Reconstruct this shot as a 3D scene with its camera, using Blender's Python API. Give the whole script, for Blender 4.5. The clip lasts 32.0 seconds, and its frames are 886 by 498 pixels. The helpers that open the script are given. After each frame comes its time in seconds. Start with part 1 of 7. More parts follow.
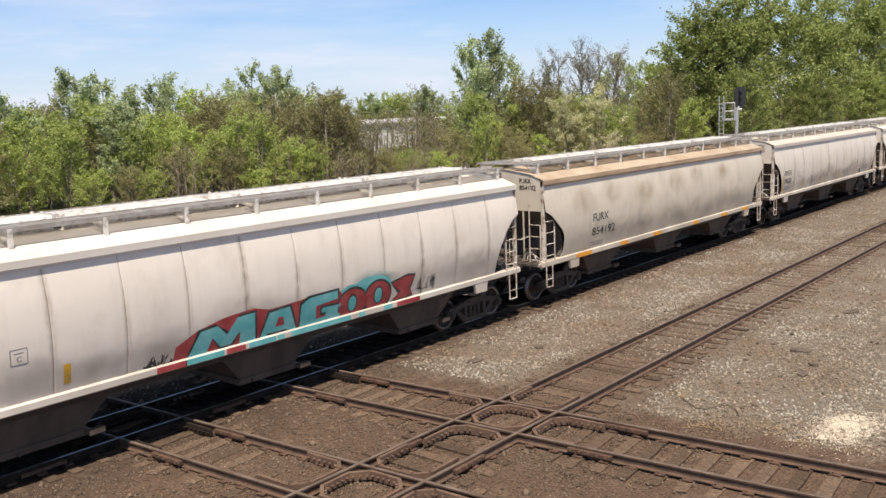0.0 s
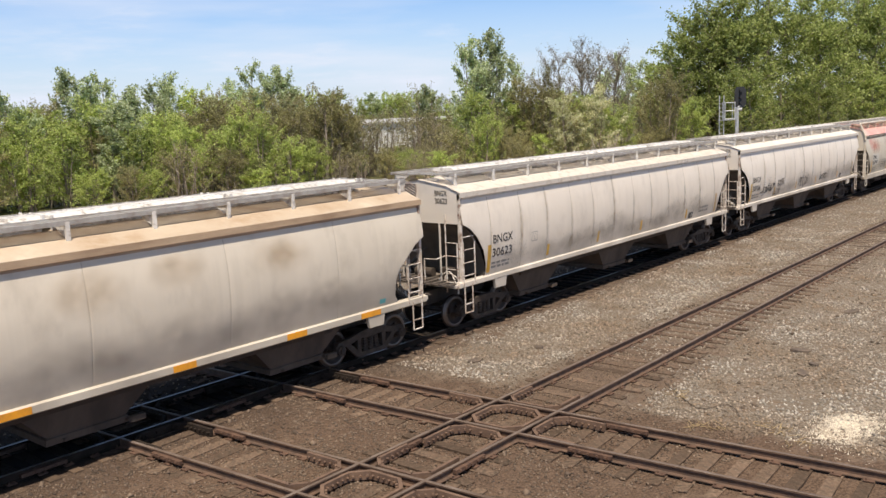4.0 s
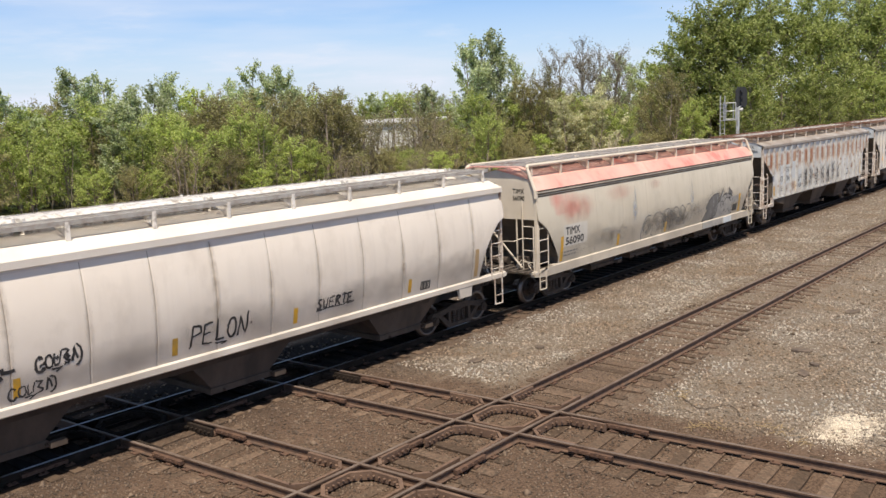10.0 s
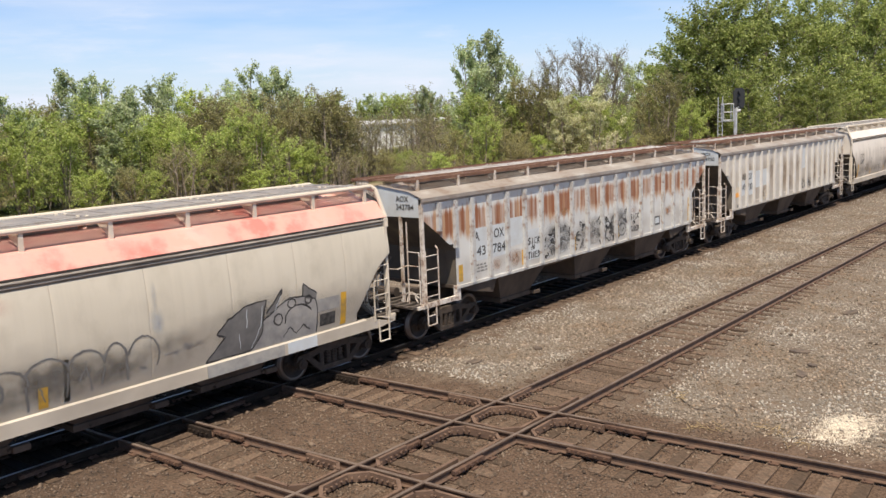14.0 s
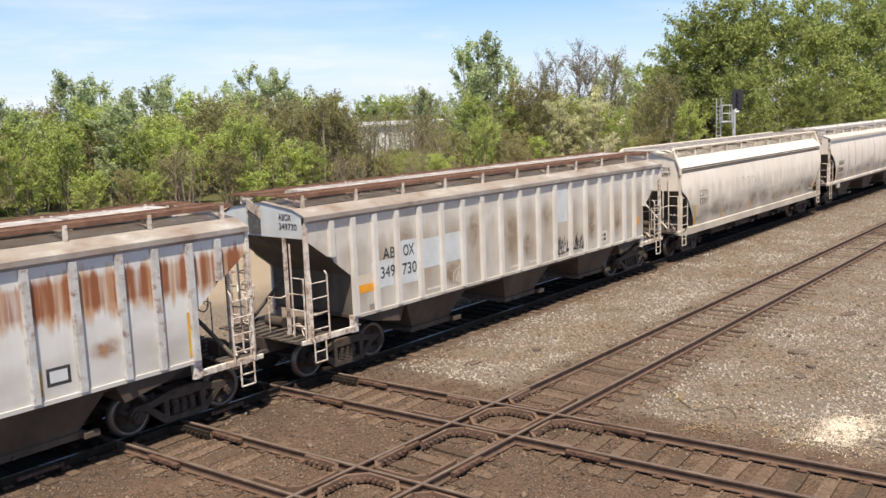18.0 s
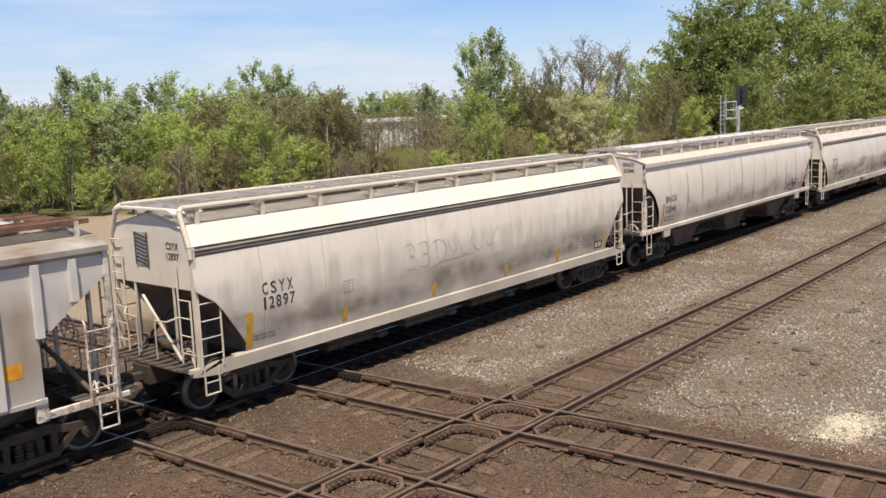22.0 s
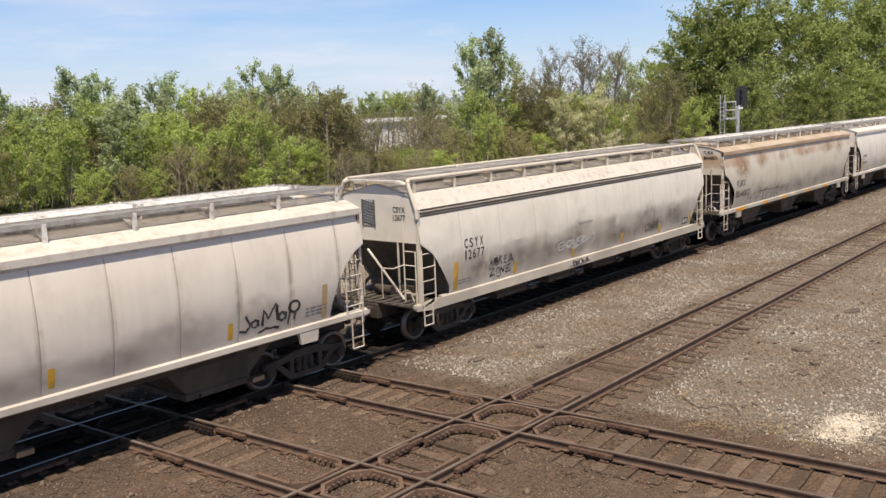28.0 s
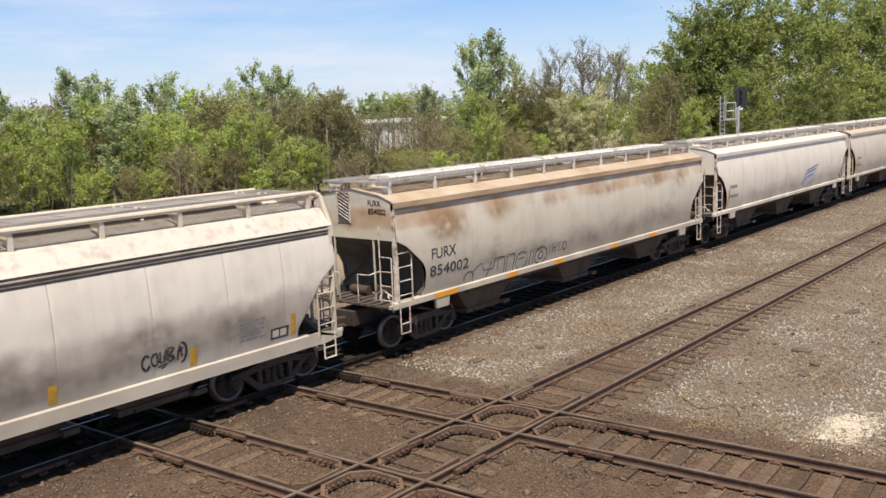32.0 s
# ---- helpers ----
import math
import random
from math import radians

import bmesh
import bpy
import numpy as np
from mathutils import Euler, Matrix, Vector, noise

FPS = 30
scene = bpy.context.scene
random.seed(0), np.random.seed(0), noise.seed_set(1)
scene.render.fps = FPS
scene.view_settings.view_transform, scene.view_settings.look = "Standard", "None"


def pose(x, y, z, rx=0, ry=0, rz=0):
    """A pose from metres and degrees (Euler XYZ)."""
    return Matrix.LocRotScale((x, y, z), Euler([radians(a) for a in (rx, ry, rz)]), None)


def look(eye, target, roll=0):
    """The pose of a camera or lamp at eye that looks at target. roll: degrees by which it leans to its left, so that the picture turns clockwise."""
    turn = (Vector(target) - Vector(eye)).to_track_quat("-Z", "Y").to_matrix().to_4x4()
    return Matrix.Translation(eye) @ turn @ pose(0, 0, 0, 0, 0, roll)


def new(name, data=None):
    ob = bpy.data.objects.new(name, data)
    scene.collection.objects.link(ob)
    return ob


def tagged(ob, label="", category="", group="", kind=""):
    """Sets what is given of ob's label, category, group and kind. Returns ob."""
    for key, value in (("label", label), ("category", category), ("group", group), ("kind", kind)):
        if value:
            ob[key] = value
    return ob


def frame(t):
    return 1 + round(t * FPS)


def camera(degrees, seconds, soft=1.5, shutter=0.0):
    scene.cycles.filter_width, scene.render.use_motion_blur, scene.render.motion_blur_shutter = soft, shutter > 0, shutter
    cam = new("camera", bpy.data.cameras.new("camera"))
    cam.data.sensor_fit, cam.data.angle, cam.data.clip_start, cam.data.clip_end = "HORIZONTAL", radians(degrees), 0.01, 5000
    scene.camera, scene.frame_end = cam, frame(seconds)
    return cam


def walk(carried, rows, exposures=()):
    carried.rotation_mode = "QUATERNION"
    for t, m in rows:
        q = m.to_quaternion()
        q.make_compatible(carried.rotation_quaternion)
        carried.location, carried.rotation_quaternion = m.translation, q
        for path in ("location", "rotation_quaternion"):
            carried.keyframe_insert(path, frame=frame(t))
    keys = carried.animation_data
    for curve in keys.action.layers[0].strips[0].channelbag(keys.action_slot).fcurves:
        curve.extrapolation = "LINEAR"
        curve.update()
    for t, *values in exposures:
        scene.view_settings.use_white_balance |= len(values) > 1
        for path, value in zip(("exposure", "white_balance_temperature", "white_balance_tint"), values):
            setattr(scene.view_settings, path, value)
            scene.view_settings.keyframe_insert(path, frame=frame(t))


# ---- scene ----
# The place: x runs along the train's track, y away from the camera, z up; z = 0 is the top of the rails.

# ---- camera and its path ----
cam = camera(52.84, 32.0)
EYE = (0.0, 0.0, 6.284)


def aim(yaw, pitch):
    """The camera's pose from its heading (degrees from +y towards +x) and its pitch."""
    a, p = radians(yaw), radians(pitch)
    way = (math.sin(a) * math.cos(p), math.cos(a) * math.cos(p), math.sin(p))
    return look(EYE, [e + w for e, w in zip(EYE, way)], -2.197)


AIM = ((0, 50.262, -8.768), (3, 50.274, -8.768), (3.5, 50.255, -8.768), (5.5, 50.255, -8.824), (6.5, 50.2, -8.768),
       (10.5, 50.2, -8.768), (11.5, 50.175, -8.824), (12.5, 50.193, -8.805), (13.5, 50.255, -8.731), (14, 50.329, -8.706),
       (14.5, 50.428, -8.669), (15.5, 50.504, -8.623), (16.5, 50.534, -8.601), (17.5, 50.471, -8.601), (18.5, 50.367, -8.651),
       (19, 50.317, -8.663), (19.5, 50.255, -8.713), (20, 50.2, -8.713), (20.5, 50.163, -8.756), (21.5, 50.163, -8.824),
       (23, 50.2, -8.83), (24.5, 50.193, -8.88), (25.5, 50.2, -8.88), (27.5, 50.2, -8.824), (29, 50.2, -8.824),
       (30, 50.225, -8.768), (32, 50.2, -8.774))
walk(cam, [(t, aim(yaw, pitch)) for t, yaw, pitch in AIM], ((0, 0.21, 6850, 8), (9, 0.20, 6850, 8), (13, 0.20, 6850, 8), (15.5, 0.39, 6850, 8), (18, 0.41, 6850, 8), (20.5, 0.29, 6850, 8), (23, 0.11, 6850, 8), (26, 0.11, 6850, 8), (29, 0.17, 6850, 8), (32, 0.20, 6850, 8)))

# ---- sky, sun, exposure ----
SUN = Vector((-0.34, -0.31, 1.0)).normalized()
world = bpy.data.worlds.new("sky")
scene.world = world
world.use_nodes = True
wn, wl = world.node_tree.nodes, world.node_tree.links
wn.clear()
w_out, w_bg = wn.new("ShaderNodeOutputWorld"), wn.new("ShaderNodeBackground")
w_sky, w_co = wn.new("ShaderNodeTexSky"), wn.new("ShaderNodeTexCoord")
w_sky.sky_type, w_sky.sun_disc = "NISHITA", False
w_sky.sun_elevation = math.asin(SUN.z)
w_sky.sun_rotation = math.atan2(SUN.x, SUN.y)
w_sky.air_density, w_sky.dust_density, w_sky.ozone_density = 1.0, 0.5, 3.0
w_map, w_noise, w_ramp = wn.new("ShaderNodeMapping"), wn.new("ShaderNodeTexNoise"), wn.new("ShaderNodeValToRGB")
w_map.inputs["Scale"].default_value = (1.5, 1.5, 12.0)
w_noise.inputs["Scale"].default_value, w_noise.inputs["Detail"].default_value = 1.9, 8.0
w_ramp.color_ramp.elements[0].position, w_ramp.color_ramp.elements[1].position = 0.45, 0.72
w_wisp, w_wmap, w_wramp = wn.new("ShaderNodeTexNoise"), wn.new("ShaderNodeMapping"), wn.new("ShaderNodeMapRange")
w_wmap.inputs["Scale"].default_value = (1.0, 1.0, 5.0)
w_wisp.inputs["Scale"].default_value, w_wisp.inputs["Detail"].default_value, w_wisp.inputs["Roughness"].default_value = 7.0, 9.0, 0.62
w_wramp.inputs["From Min"].default_value, w_wramp.inputs["From Max"].default_value, w_wramp.inputs["To Max"].default_value = 0.52, 0.72, 0.6
w_sum = wn.new("ShaderNodeMath")
w_sum.operation, w_sum.use_clamp = "ADD", True
wl.new(w_co.outputs["Generated"], w_wmap.inputs["Vector"])
wl.new(w_wmap.outputs["Vector"], w_wisp.inputs["Vector"])
wl.new(w_wisp.outputs["Fac"], w_wramp.inputs["Value"])
wl.new(w_ramp.outputs["Color"], w_sum.inputs[0])
wl.new(w_wramp.outputs["Result"], w_sum.inputs[1])
w_sep, w_hor = wn.new("ShaderNodeSeparateXYZ"), wn.new("ShaderNodeMapRange")
w_hor.inputs["From Min"].default_value, w_hor.inputs["From Max"].default_value = 0.015, 0.14
w_hor.inputs["To Min"].default_value, w_hor.inputs["To Max"].default_value = 0.75, 0.0
w_add, w_mix = wn.new("ShaderNodeMath"), wn.new("ShaderNodeMixRGB")
w_add.operation, w_add.use_clamp = "ADD", True
w_mix.inputs["Color2"].default_value = (5.85, 6.4, 7.75, 1)
wl.new(w_co.outputs["Generated"], w_map.inputs["Vector"])
wl.new(w_map.outputs["Vector"], w_noise.inputs["Vector"])
wl.new(w_noise.outputs["Fac"], w_ramp.inputs["Fac"])
wl.new(w_co.outputs["Generated"], w_sep.inputs["Vector"])
wl.new(w_sep.outputs["Z"], w_hor.inputs["Value"])
w_low, w_thin = wn.new("ShaderNodeMapRange"), wn.new("ShaderNodeMath")
w_low.inputs["From Min"].default_value, w_low.inputs["From Max"].default_value = 0.15, 0.45
w_low.inputs["To Min"].default_value, w_low.inputs["To Max"].default_value = 0.5, 0.12
w_thin.operation = "MULTIPLY"
wl.new(w_sep.outputs["Z"], w_low.inputs["Value"])
wl.new(w_sum.outputs["Value"], w_thin.inputs[0])
wl.new(w_low.outputs["Result"], w_thin.inputs[1])
wl.new(w_thin.outputs["Value"], w_add.inputs[0])
wl.new(w_hor.outputs["Result"], w_add.inputs[1])
wl.new(w_add.outputs["Value"], w_mix.inputs["Fac"])
w_tint = wn.new("ShaderNodeMixRGB")
w_tint.blend_type = "MULTIPLY"
w_tint.inputs["Fac"].default_value = 1.0
w_high, w_deep = wn.new("ShaderNodeMapRange"), wn.new("ShaderNodeMixRGB")
w_high.interpolation_type = "SMOOTHSTEP"
w_high.inputs["From Min"].default_value, w_high.inputs["From Max"].default_value = 0.15, 0.6
w_deep.inputs["Color1"].default_value, w_deep.inputs["Color2"].default_value = (0.66, 0.85, 1.18, 1), (0.78, 0.66, 0.54, 1)
wl.new(w_sep.outputs["Z"], w_high.inputs["Value"])
wl.new(w_high.outputs["Result"], w_deep.inputs["Fac"])
wl.new(w_deep.outputs["Color"], w_tint.inputs["Color2"])
wl.new(w_sky.outputs["Color"], w_tint.inputs["Color1"])
wl.new(w_tint.outputs["Color"], w_mix.inputs["Color1"])
wl.new(w_mix.outputs["Color"], w_bg.inputs["Color"])
w_bg.inputs["Strength"].default_value = 0.115
wl.new(w_bg.outputs["Background"], w_out.inputs["Surface"])

sun_data = bpy.data.lights.new("sun", "SUN")
sun_data.energy, sun_data.angle, sun_data.color = 5.0, radians(0.55), (1.0, 0.905, 0.80)
sun = new("sun", sun_data)
sun.matrix_world = look(SUN * 100, (0, 0, 0))


# ---- materials ----
def material(name, base, rough=0.7, metal=0.0, second=None, amount=0.5, scale=3.0, stretch=(1, 1, 1), third=None,
             third_amount=0.5, third_scale=20.0, bump=0.15, bump_scale=60.0, per_object=0.0, per_island=0.0, sharp=0.12,
             third_stretch=(1, 1, 1), spec=0.5):
    """A surface with stains at one scale, grain at a second one and a fine relief, all in object space."""
    m = bpy.data.materials.new(name)
    m.use_nodes = True
    nt = m.node_tree
    n, l = nt.nodes, nt.links
    bsdf = n["Principled BSDF"]
    bsdf.inputs["Roughness"].default_value, bsdf.inputs["Metallic"].default_value = rough, metal
    bsdf.inputs["Specular IOR Level"].default_value = spec
    co = n.new("ShaderNodeTexCoord")
    col = n.new("ShaderNodeRGB")
    col.outputs[0].default_value = (*base, 1)
    out = col.outputs[0]

    def noise_mask(sc, st, amt, width, detail=6.0):
        mp, ns, rp = n.new("ShaderNodeMapping"), n.new("ShaderNodeTexNoise"), n.new("ShaderNodeMapRange")
        mp.inputs["Scale"].default_value = st
        ns.inputs["Scale"].default_value, ns.inputs["Detail"].default_value = sc, detail
        ns.inputs["Roughness"].default_value = 0.6
        centre = 0.62 - 0.24 * amt
        rp.inputs["From Min"].default_value, rp.inputs["From Max"].default_value = centre - width, centre + width
        l.new(co.outputs["Object"], mp.inputs["Vector"])
        l.new(mp.outputs["Vector"], ns.inputs["Vector"])
        l.new(ns.outputs["Fac"], rp.inputs["Value"])
        return rp.outputs["Result"]

    for tint, amt, sc, st, wd in ((second, amount, scale, stretch, sharp), (third, third_amount, third_scale, third_stretch, 0.1)):
        if tint:
            mx = n.new("ShaderNodeMixRGB")
            mx.inputs["Color2"].default_value = (*tint, 1)
            l.new(noise_mask(sc, st, amt, wd), mx.inputs["Fac"])
            l.new(out, mx.inputs["Color1"])
            out = mx.outputs["Color"]
    if per_object or per_island:
        hsv, mr = n.new("ShaderNodeHueSaturation"), n.new("ShaderNodeMapRange")
        width = per_object or per_island
        src = n.new("ShaderNodeObjectInfo").outputs["Random"] if per_object else n.new("ShaderNodeNewGeometry").outputs["Random Per Island"]
        mr.inputs["To Min"].default_value, mr.inputs["To Max"].default_value = 1 - width, 1 + width
        l.new(src, mr.inputs["Value"])
        l.new(mr.outputs["Result"], hsv.inputs["Value"])
        l.new(out, hsv.inputs["Color"])
        out = hsv.outputs["Color"]
    l.new(out, bsdf.inputs["Base Color"])
    if bump:
        ns, bp = n.new("ShaderNodeTexNoise"), n.new("ShaderNodeBump")
        ns.inputs["Scale"].default_value, ns.inputs["Detail"].default_value = bump_scale, 4.0
        bp.inputs["Strength"].default_value, bp.inputs["Distance"].default_value = bump, 0.02
        l.new(co.outputs["Object"], ns.inputs["Vector"])
        l.new(ns.outputs["Fac"], bp.inputs["Height"])
        l.new(bp.outputs["Normal"], bsdf.inputs["Normal"])
    return m


def add_band(m, tint, z0, z1, scale, stretch, amount, width=0.1, x0=None, x1=None):
    """A second kind of stain that keeps to the heights z0 to z1 of its thing (and to x0 to x1): rust runs, sprayed
    paint, grime with painted shade.
    """
    nt = m.node_tree
    n, l = nt.nodes, nt.links
    bsdf = n["Principled BSDF"]
    old = bsdf.inputs["Base Color"].links[0].from_socket
    co, sp = n.new("ShaderNodeTexCoord"), n.new("ShaderNodeSeparateXYZ")
    mp, ns = n.new("ShaderNodeMapping"), n.new("ShaderNodeTexNoise")
    mp.inputs["Scale"].default_value = stretch
    ns.inputs["Scale"].default_value, ns.inputs["Detail"].default_value = scale, 5.0
    l.new(co.outputs["Object"], sp.inputs["Vector"])
    l.new(co.outputs["Object"], mp.inputs["Vector"])
    l.new(mp.outputs["Vector"], ns.inputs["Vector"])

    def rng(sock, a, b, c=0.0, d=1.0):
        mr = n.new("ShaderNodeMapRange")
        mr.inputs["From Min"].default_value, mr.inputs["From Max"].default_value = a, b
        mr.inputs["To Min"].default_value, mr.inputs["To Max"].default_value = c, d
        l.new(sock, mr.inputs["Value"])
        return mr.outputs["Result"]

    def op(kind, a, b):
        mt = n.new("ShaderNodeMath")
        mt.operation = kind
        l.new(a, mt.inputs[0])
        if isinstance(b, float):
            mt.inputs[1].default_value = b
        else:
            l.new(b, mt.inputs[1])
        return mt.outputs["Value"]

    mid, half = (z0 + z1) / 2, (z1 - z0) / 2
    dist = op("ABSOLUTE", op("SUBTRACT", sp.outputs["Z"], mid), 0.0)
    mask = rng(dist, half, half * 0.35)
    if x0 is not None:
        dx = op("ABSOLUTE", op("SUBTRACT", sp.outputs["X"], (x0 + x1) / 2), 0.0)
        mask = op("MULTIPLY", mask, rng(dx, (x1 - x0) / 2, (x1 - x0) / 5))
    mask = op("ADD", op("MULTIPLY", mask, 0.5), op("SUBTRACT", ns.outputs["Fac"], 0.5))
    mask = rng(mask, 0.5 - 0.3 * amount, 0.5 - 0.3 * amount + width)
    mx = n.new("ShaderNodeMixRGB")
    mx.inputs["Color2"].default_value = (*tint, 1)
    l.new(mask, mx.inputs["Fac"])
    l.new(old, mx.inputs["Color1"])
    l.new(mx.outputs["Color"], bsdf.inputs["Base Color"])
    return m


WHITE = dict(rough=0.45, bump=0.05, bump_scale=5.0)


def car_paint(name, base, dirt, amount=0.4, grime=(0.33, 0.285, 0.24), grime_shade=0.5, top=2.7):
    """Weathered car paint: wide soft clouds of dirt, faint runs, and a dark lower band that paints in wheel grime and
    the shade of the side curving under.
    """
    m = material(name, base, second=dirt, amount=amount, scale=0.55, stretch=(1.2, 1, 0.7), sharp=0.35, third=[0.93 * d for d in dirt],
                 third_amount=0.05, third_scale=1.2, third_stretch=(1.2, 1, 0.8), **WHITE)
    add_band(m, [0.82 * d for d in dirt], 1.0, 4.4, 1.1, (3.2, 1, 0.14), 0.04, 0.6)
    # Lower band: wheel grime and the under-curving side's shade, painted in one tint.
    return add_band(m, grime, 0.2, top, 0.8, (0.7, 1, 1.0), grime_shade + 0.33, 0.65)


def dented(m, size, depth):
    """Buckled sheets: wide shallow dents in place of the fine relief."""
    for node in m.node_tree.nodes:
        if node.type == "BUMP":
            node.inputs["Strength"].default_value, node.inputs["Distance"].default_value = 1.0, depth
            noise_node = node.inputs["Height"].links[0].from_node
            noise_node.inputs["Scale"].default_value, noise_node.inputs["Detail"].default_value = size, 1.5
    return m


TRIM = material("rust_spotted_trim_paint", (0.71, 0.655, 0.595), 0.6, second=(0.44, 0.345, 0.27), amount=0.32, scale=2.2, sharp=0.12, third=(0.22, 0.12, 0.08), third_amount=0.15, third_scale=9.0, bump=0.1)
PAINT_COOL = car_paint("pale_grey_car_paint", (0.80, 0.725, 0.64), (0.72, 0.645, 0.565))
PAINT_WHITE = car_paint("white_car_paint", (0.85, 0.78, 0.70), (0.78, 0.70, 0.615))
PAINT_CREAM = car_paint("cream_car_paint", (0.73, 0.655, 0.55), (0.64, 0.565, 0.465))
PAINT_STREAKED = add_band(car_paint("white_paint_with_grime_runs", (0.84, 0.78, 0.70), (0.74, 0.675, 0.59), grime_shade=0.55), (0.34, 0.295, 0.245), 0.9, 2.9, 0.9, (1.4, 1, 0.4), 0.45, 0.5)
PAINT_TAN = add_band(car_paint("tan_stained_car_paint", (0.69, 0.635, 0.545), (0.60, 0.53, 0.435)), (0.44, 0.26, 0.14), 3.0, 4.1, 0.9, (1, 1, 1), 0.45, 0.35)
PAINT_PINK = add_band(car_paint("cream_paint_with_red_overspray", (0.68, 0.62, 0.515), (0.61, 0.55, 0.445), grime_shade=0.5), (0.62, 0.17, 0.13), 2.4, 3.9, 0.8, (1, 1, 1), 0.75, 0.45, -9.0, -5.6)
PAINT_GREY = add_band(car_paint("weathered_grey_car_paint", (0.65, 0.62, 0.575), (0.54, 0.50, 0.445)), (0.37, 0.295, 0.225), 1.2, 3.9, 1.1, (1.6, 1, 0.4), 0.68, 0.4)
PAINT_RIB = material("light_grey_rib_paint", (0.72, 0.70, 0.67), second=(0.58, 0.54, 0.49), amount=0.45, scale=1.5, sharp=0.25, **WHITE)
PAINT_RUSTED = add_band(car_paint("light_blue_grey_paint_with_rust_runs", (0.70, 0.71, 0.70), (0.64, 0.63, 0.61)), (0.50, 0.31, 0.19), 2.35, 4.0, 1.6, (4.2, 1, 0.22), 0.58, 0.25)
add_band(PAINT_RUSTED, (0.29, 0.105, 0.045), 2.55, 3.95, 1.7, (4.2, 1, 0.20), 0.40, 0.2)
PAINT_WARM = car_paint("warm_white_car_paint", (0.84, 0.77, 0.68), (0.74, 0.665, 0.58), grime=(0.34, 0.30, 0.255), grime_shade=0.6, top=2.9)
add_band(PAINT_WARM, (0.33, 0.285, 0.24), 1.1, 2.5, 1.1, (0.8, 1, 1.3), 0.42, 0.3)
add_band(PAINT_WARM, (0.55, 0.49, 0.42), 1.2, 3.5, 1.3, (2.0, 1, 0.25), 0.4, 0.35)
ROOF_WHITE = material("white_roof_paint", (0.71, 0.655, 0.59), second=(0.62, 0.55, 0.48), amount=0.3, scale=0.9, sharp=0.3, third=(0.48, 0.41, 0.35), third_amount=0.08, third_scale=4.0, **WHITE)
for m, depth in ((PAINT_STREAKED, 0.035), (PAINT_WARM, 0.025), (PAINT_COOL, 0.018), (PAINT_WHITE, 0.015), (PAINT_RUSTED, 0.03), (PAINT_GREY, 0.035), (PAINT_PINK, 0.015), (PAINT_CREAM, 0.015)):
    dented(m, 1.3, depth)
ROOF_BRIGHT = material("bright_white_roof_paint", (0.80, 0.75, 0.69), second=(0.70, 0.63, 0.55), amount=0.3, scale=0.9, sharp=0.25, **WHITE)
HATCH_WHITE = material("weathered_white_hatch", (0.80, 0.775, 0.74), second=(0.60, 0.57, 0.53), amount=0.42, scale=1.6, sharp=0.18, third=(0.28, 0.24, 0.21), third_amount=0.12, third_scale=7.0, **WHITE)
ROOF_TAN = material("tan_roof_paint", (0.63, 0.54, 0.43), second=(0.43, 0.31, 0.21), amount=0.5, scale=0.8, sharp=0.16, third=(0.52, 0.42, 0.32), third_amount=0.4, third_scale=3.0, **WHITE)
ROOF_CREAM = material("cream_roof_paint", (0.64, 0.57, 0.49), second=(0.50, 0.38, 0.28), amount=0.45, scale=1.3, sharp=0.25, **WHITE)
ROOF_PINK = material("faded_red_roof_paint", (0.68, 0.235, 0.195), second=(0.80, 0.58, 0.51), amount=0.45, scale=0.5, sharp=0.14, third=(0.70, 0.40, 0.33), third_amount=0.4, third_scale=2.0, **WHITE)
ROOF_RUST = material("rusted_roof_paint", (0.47, 0.455, 0.43), second=(0.24, 0.18, 0.14), amount=0.5, scale=0.9, sharp=0.13, third=(0.33, 0.29, 0.26), third_amount=0.5, third_scale=3.5, third_stretch=(0.5, 2, 1), **WHITE)
ROOF_GREY = material("grey_roof_paint", (0.64, 0.615, 0.585), second=(0.27, 0.215, 0.18), amount=0.42, scale=1.0, sharp=0.13, third=(0.36, 0.32, 0.29), third_amount=0.5, third_scale=3.5, third_stretch=(0.5, 2, 1), **WHITE)
BROWN_CHORD = material("brown_stained_chord_paint", (0.55, 0.40, 0.27), 0.65, second=(0.38, 0.26, 0.17), amount=0.45, scale=1.2, stretch=(0.5, 1, 2))
# Chord grooves: the warm brown of their shade is put into the colour.
GROOVE = material("groove_with_painted_shade", (0.28, 0.21, 0.15), 0.9, second=(0.38, 0.30, 0.23), amount=0.4, scale=2.0, bump=0.0, spec=0.2)
CHORD = material("grey_stepped_chord_paint", (0.63, 0.56, 0.47), 0.6, second=(0.40, 0.35, 0.29), amount=0.4, scale=1.5)
HATCH_DARK = material("dirty_dark_hatch_paint", (0.25, 0.23, 0.215), 0.7, second=(0.36, 0.33, 0.30), amount=0.4, scale=2.0, stretch=(0.4, 1, 1))
HATCH_GREY = material("dark_grey_hatch", (0.22, 0.21, 0.21), second=(0.30, 0.27, 0.25), amount=0.5, scale=2.0)
RIB_BLUE = material("light_blue_grey_rib_paint", (0.62, 0.635, 0.635), second=(0.42, 0.40, 0.38), amount=0.45, scale=2.5, sharp=0.2, third=(0.24, 0.13, 0.085), third_amount=0.0, third_scale=6.0, **WHITE)
GRATE_LIGHT = material("grey_louvre_paint", (0.42, 0.42, 0.41), 0.6, second=(0.30, 0.28, 0.26), amount=0.4, scale=4.0)
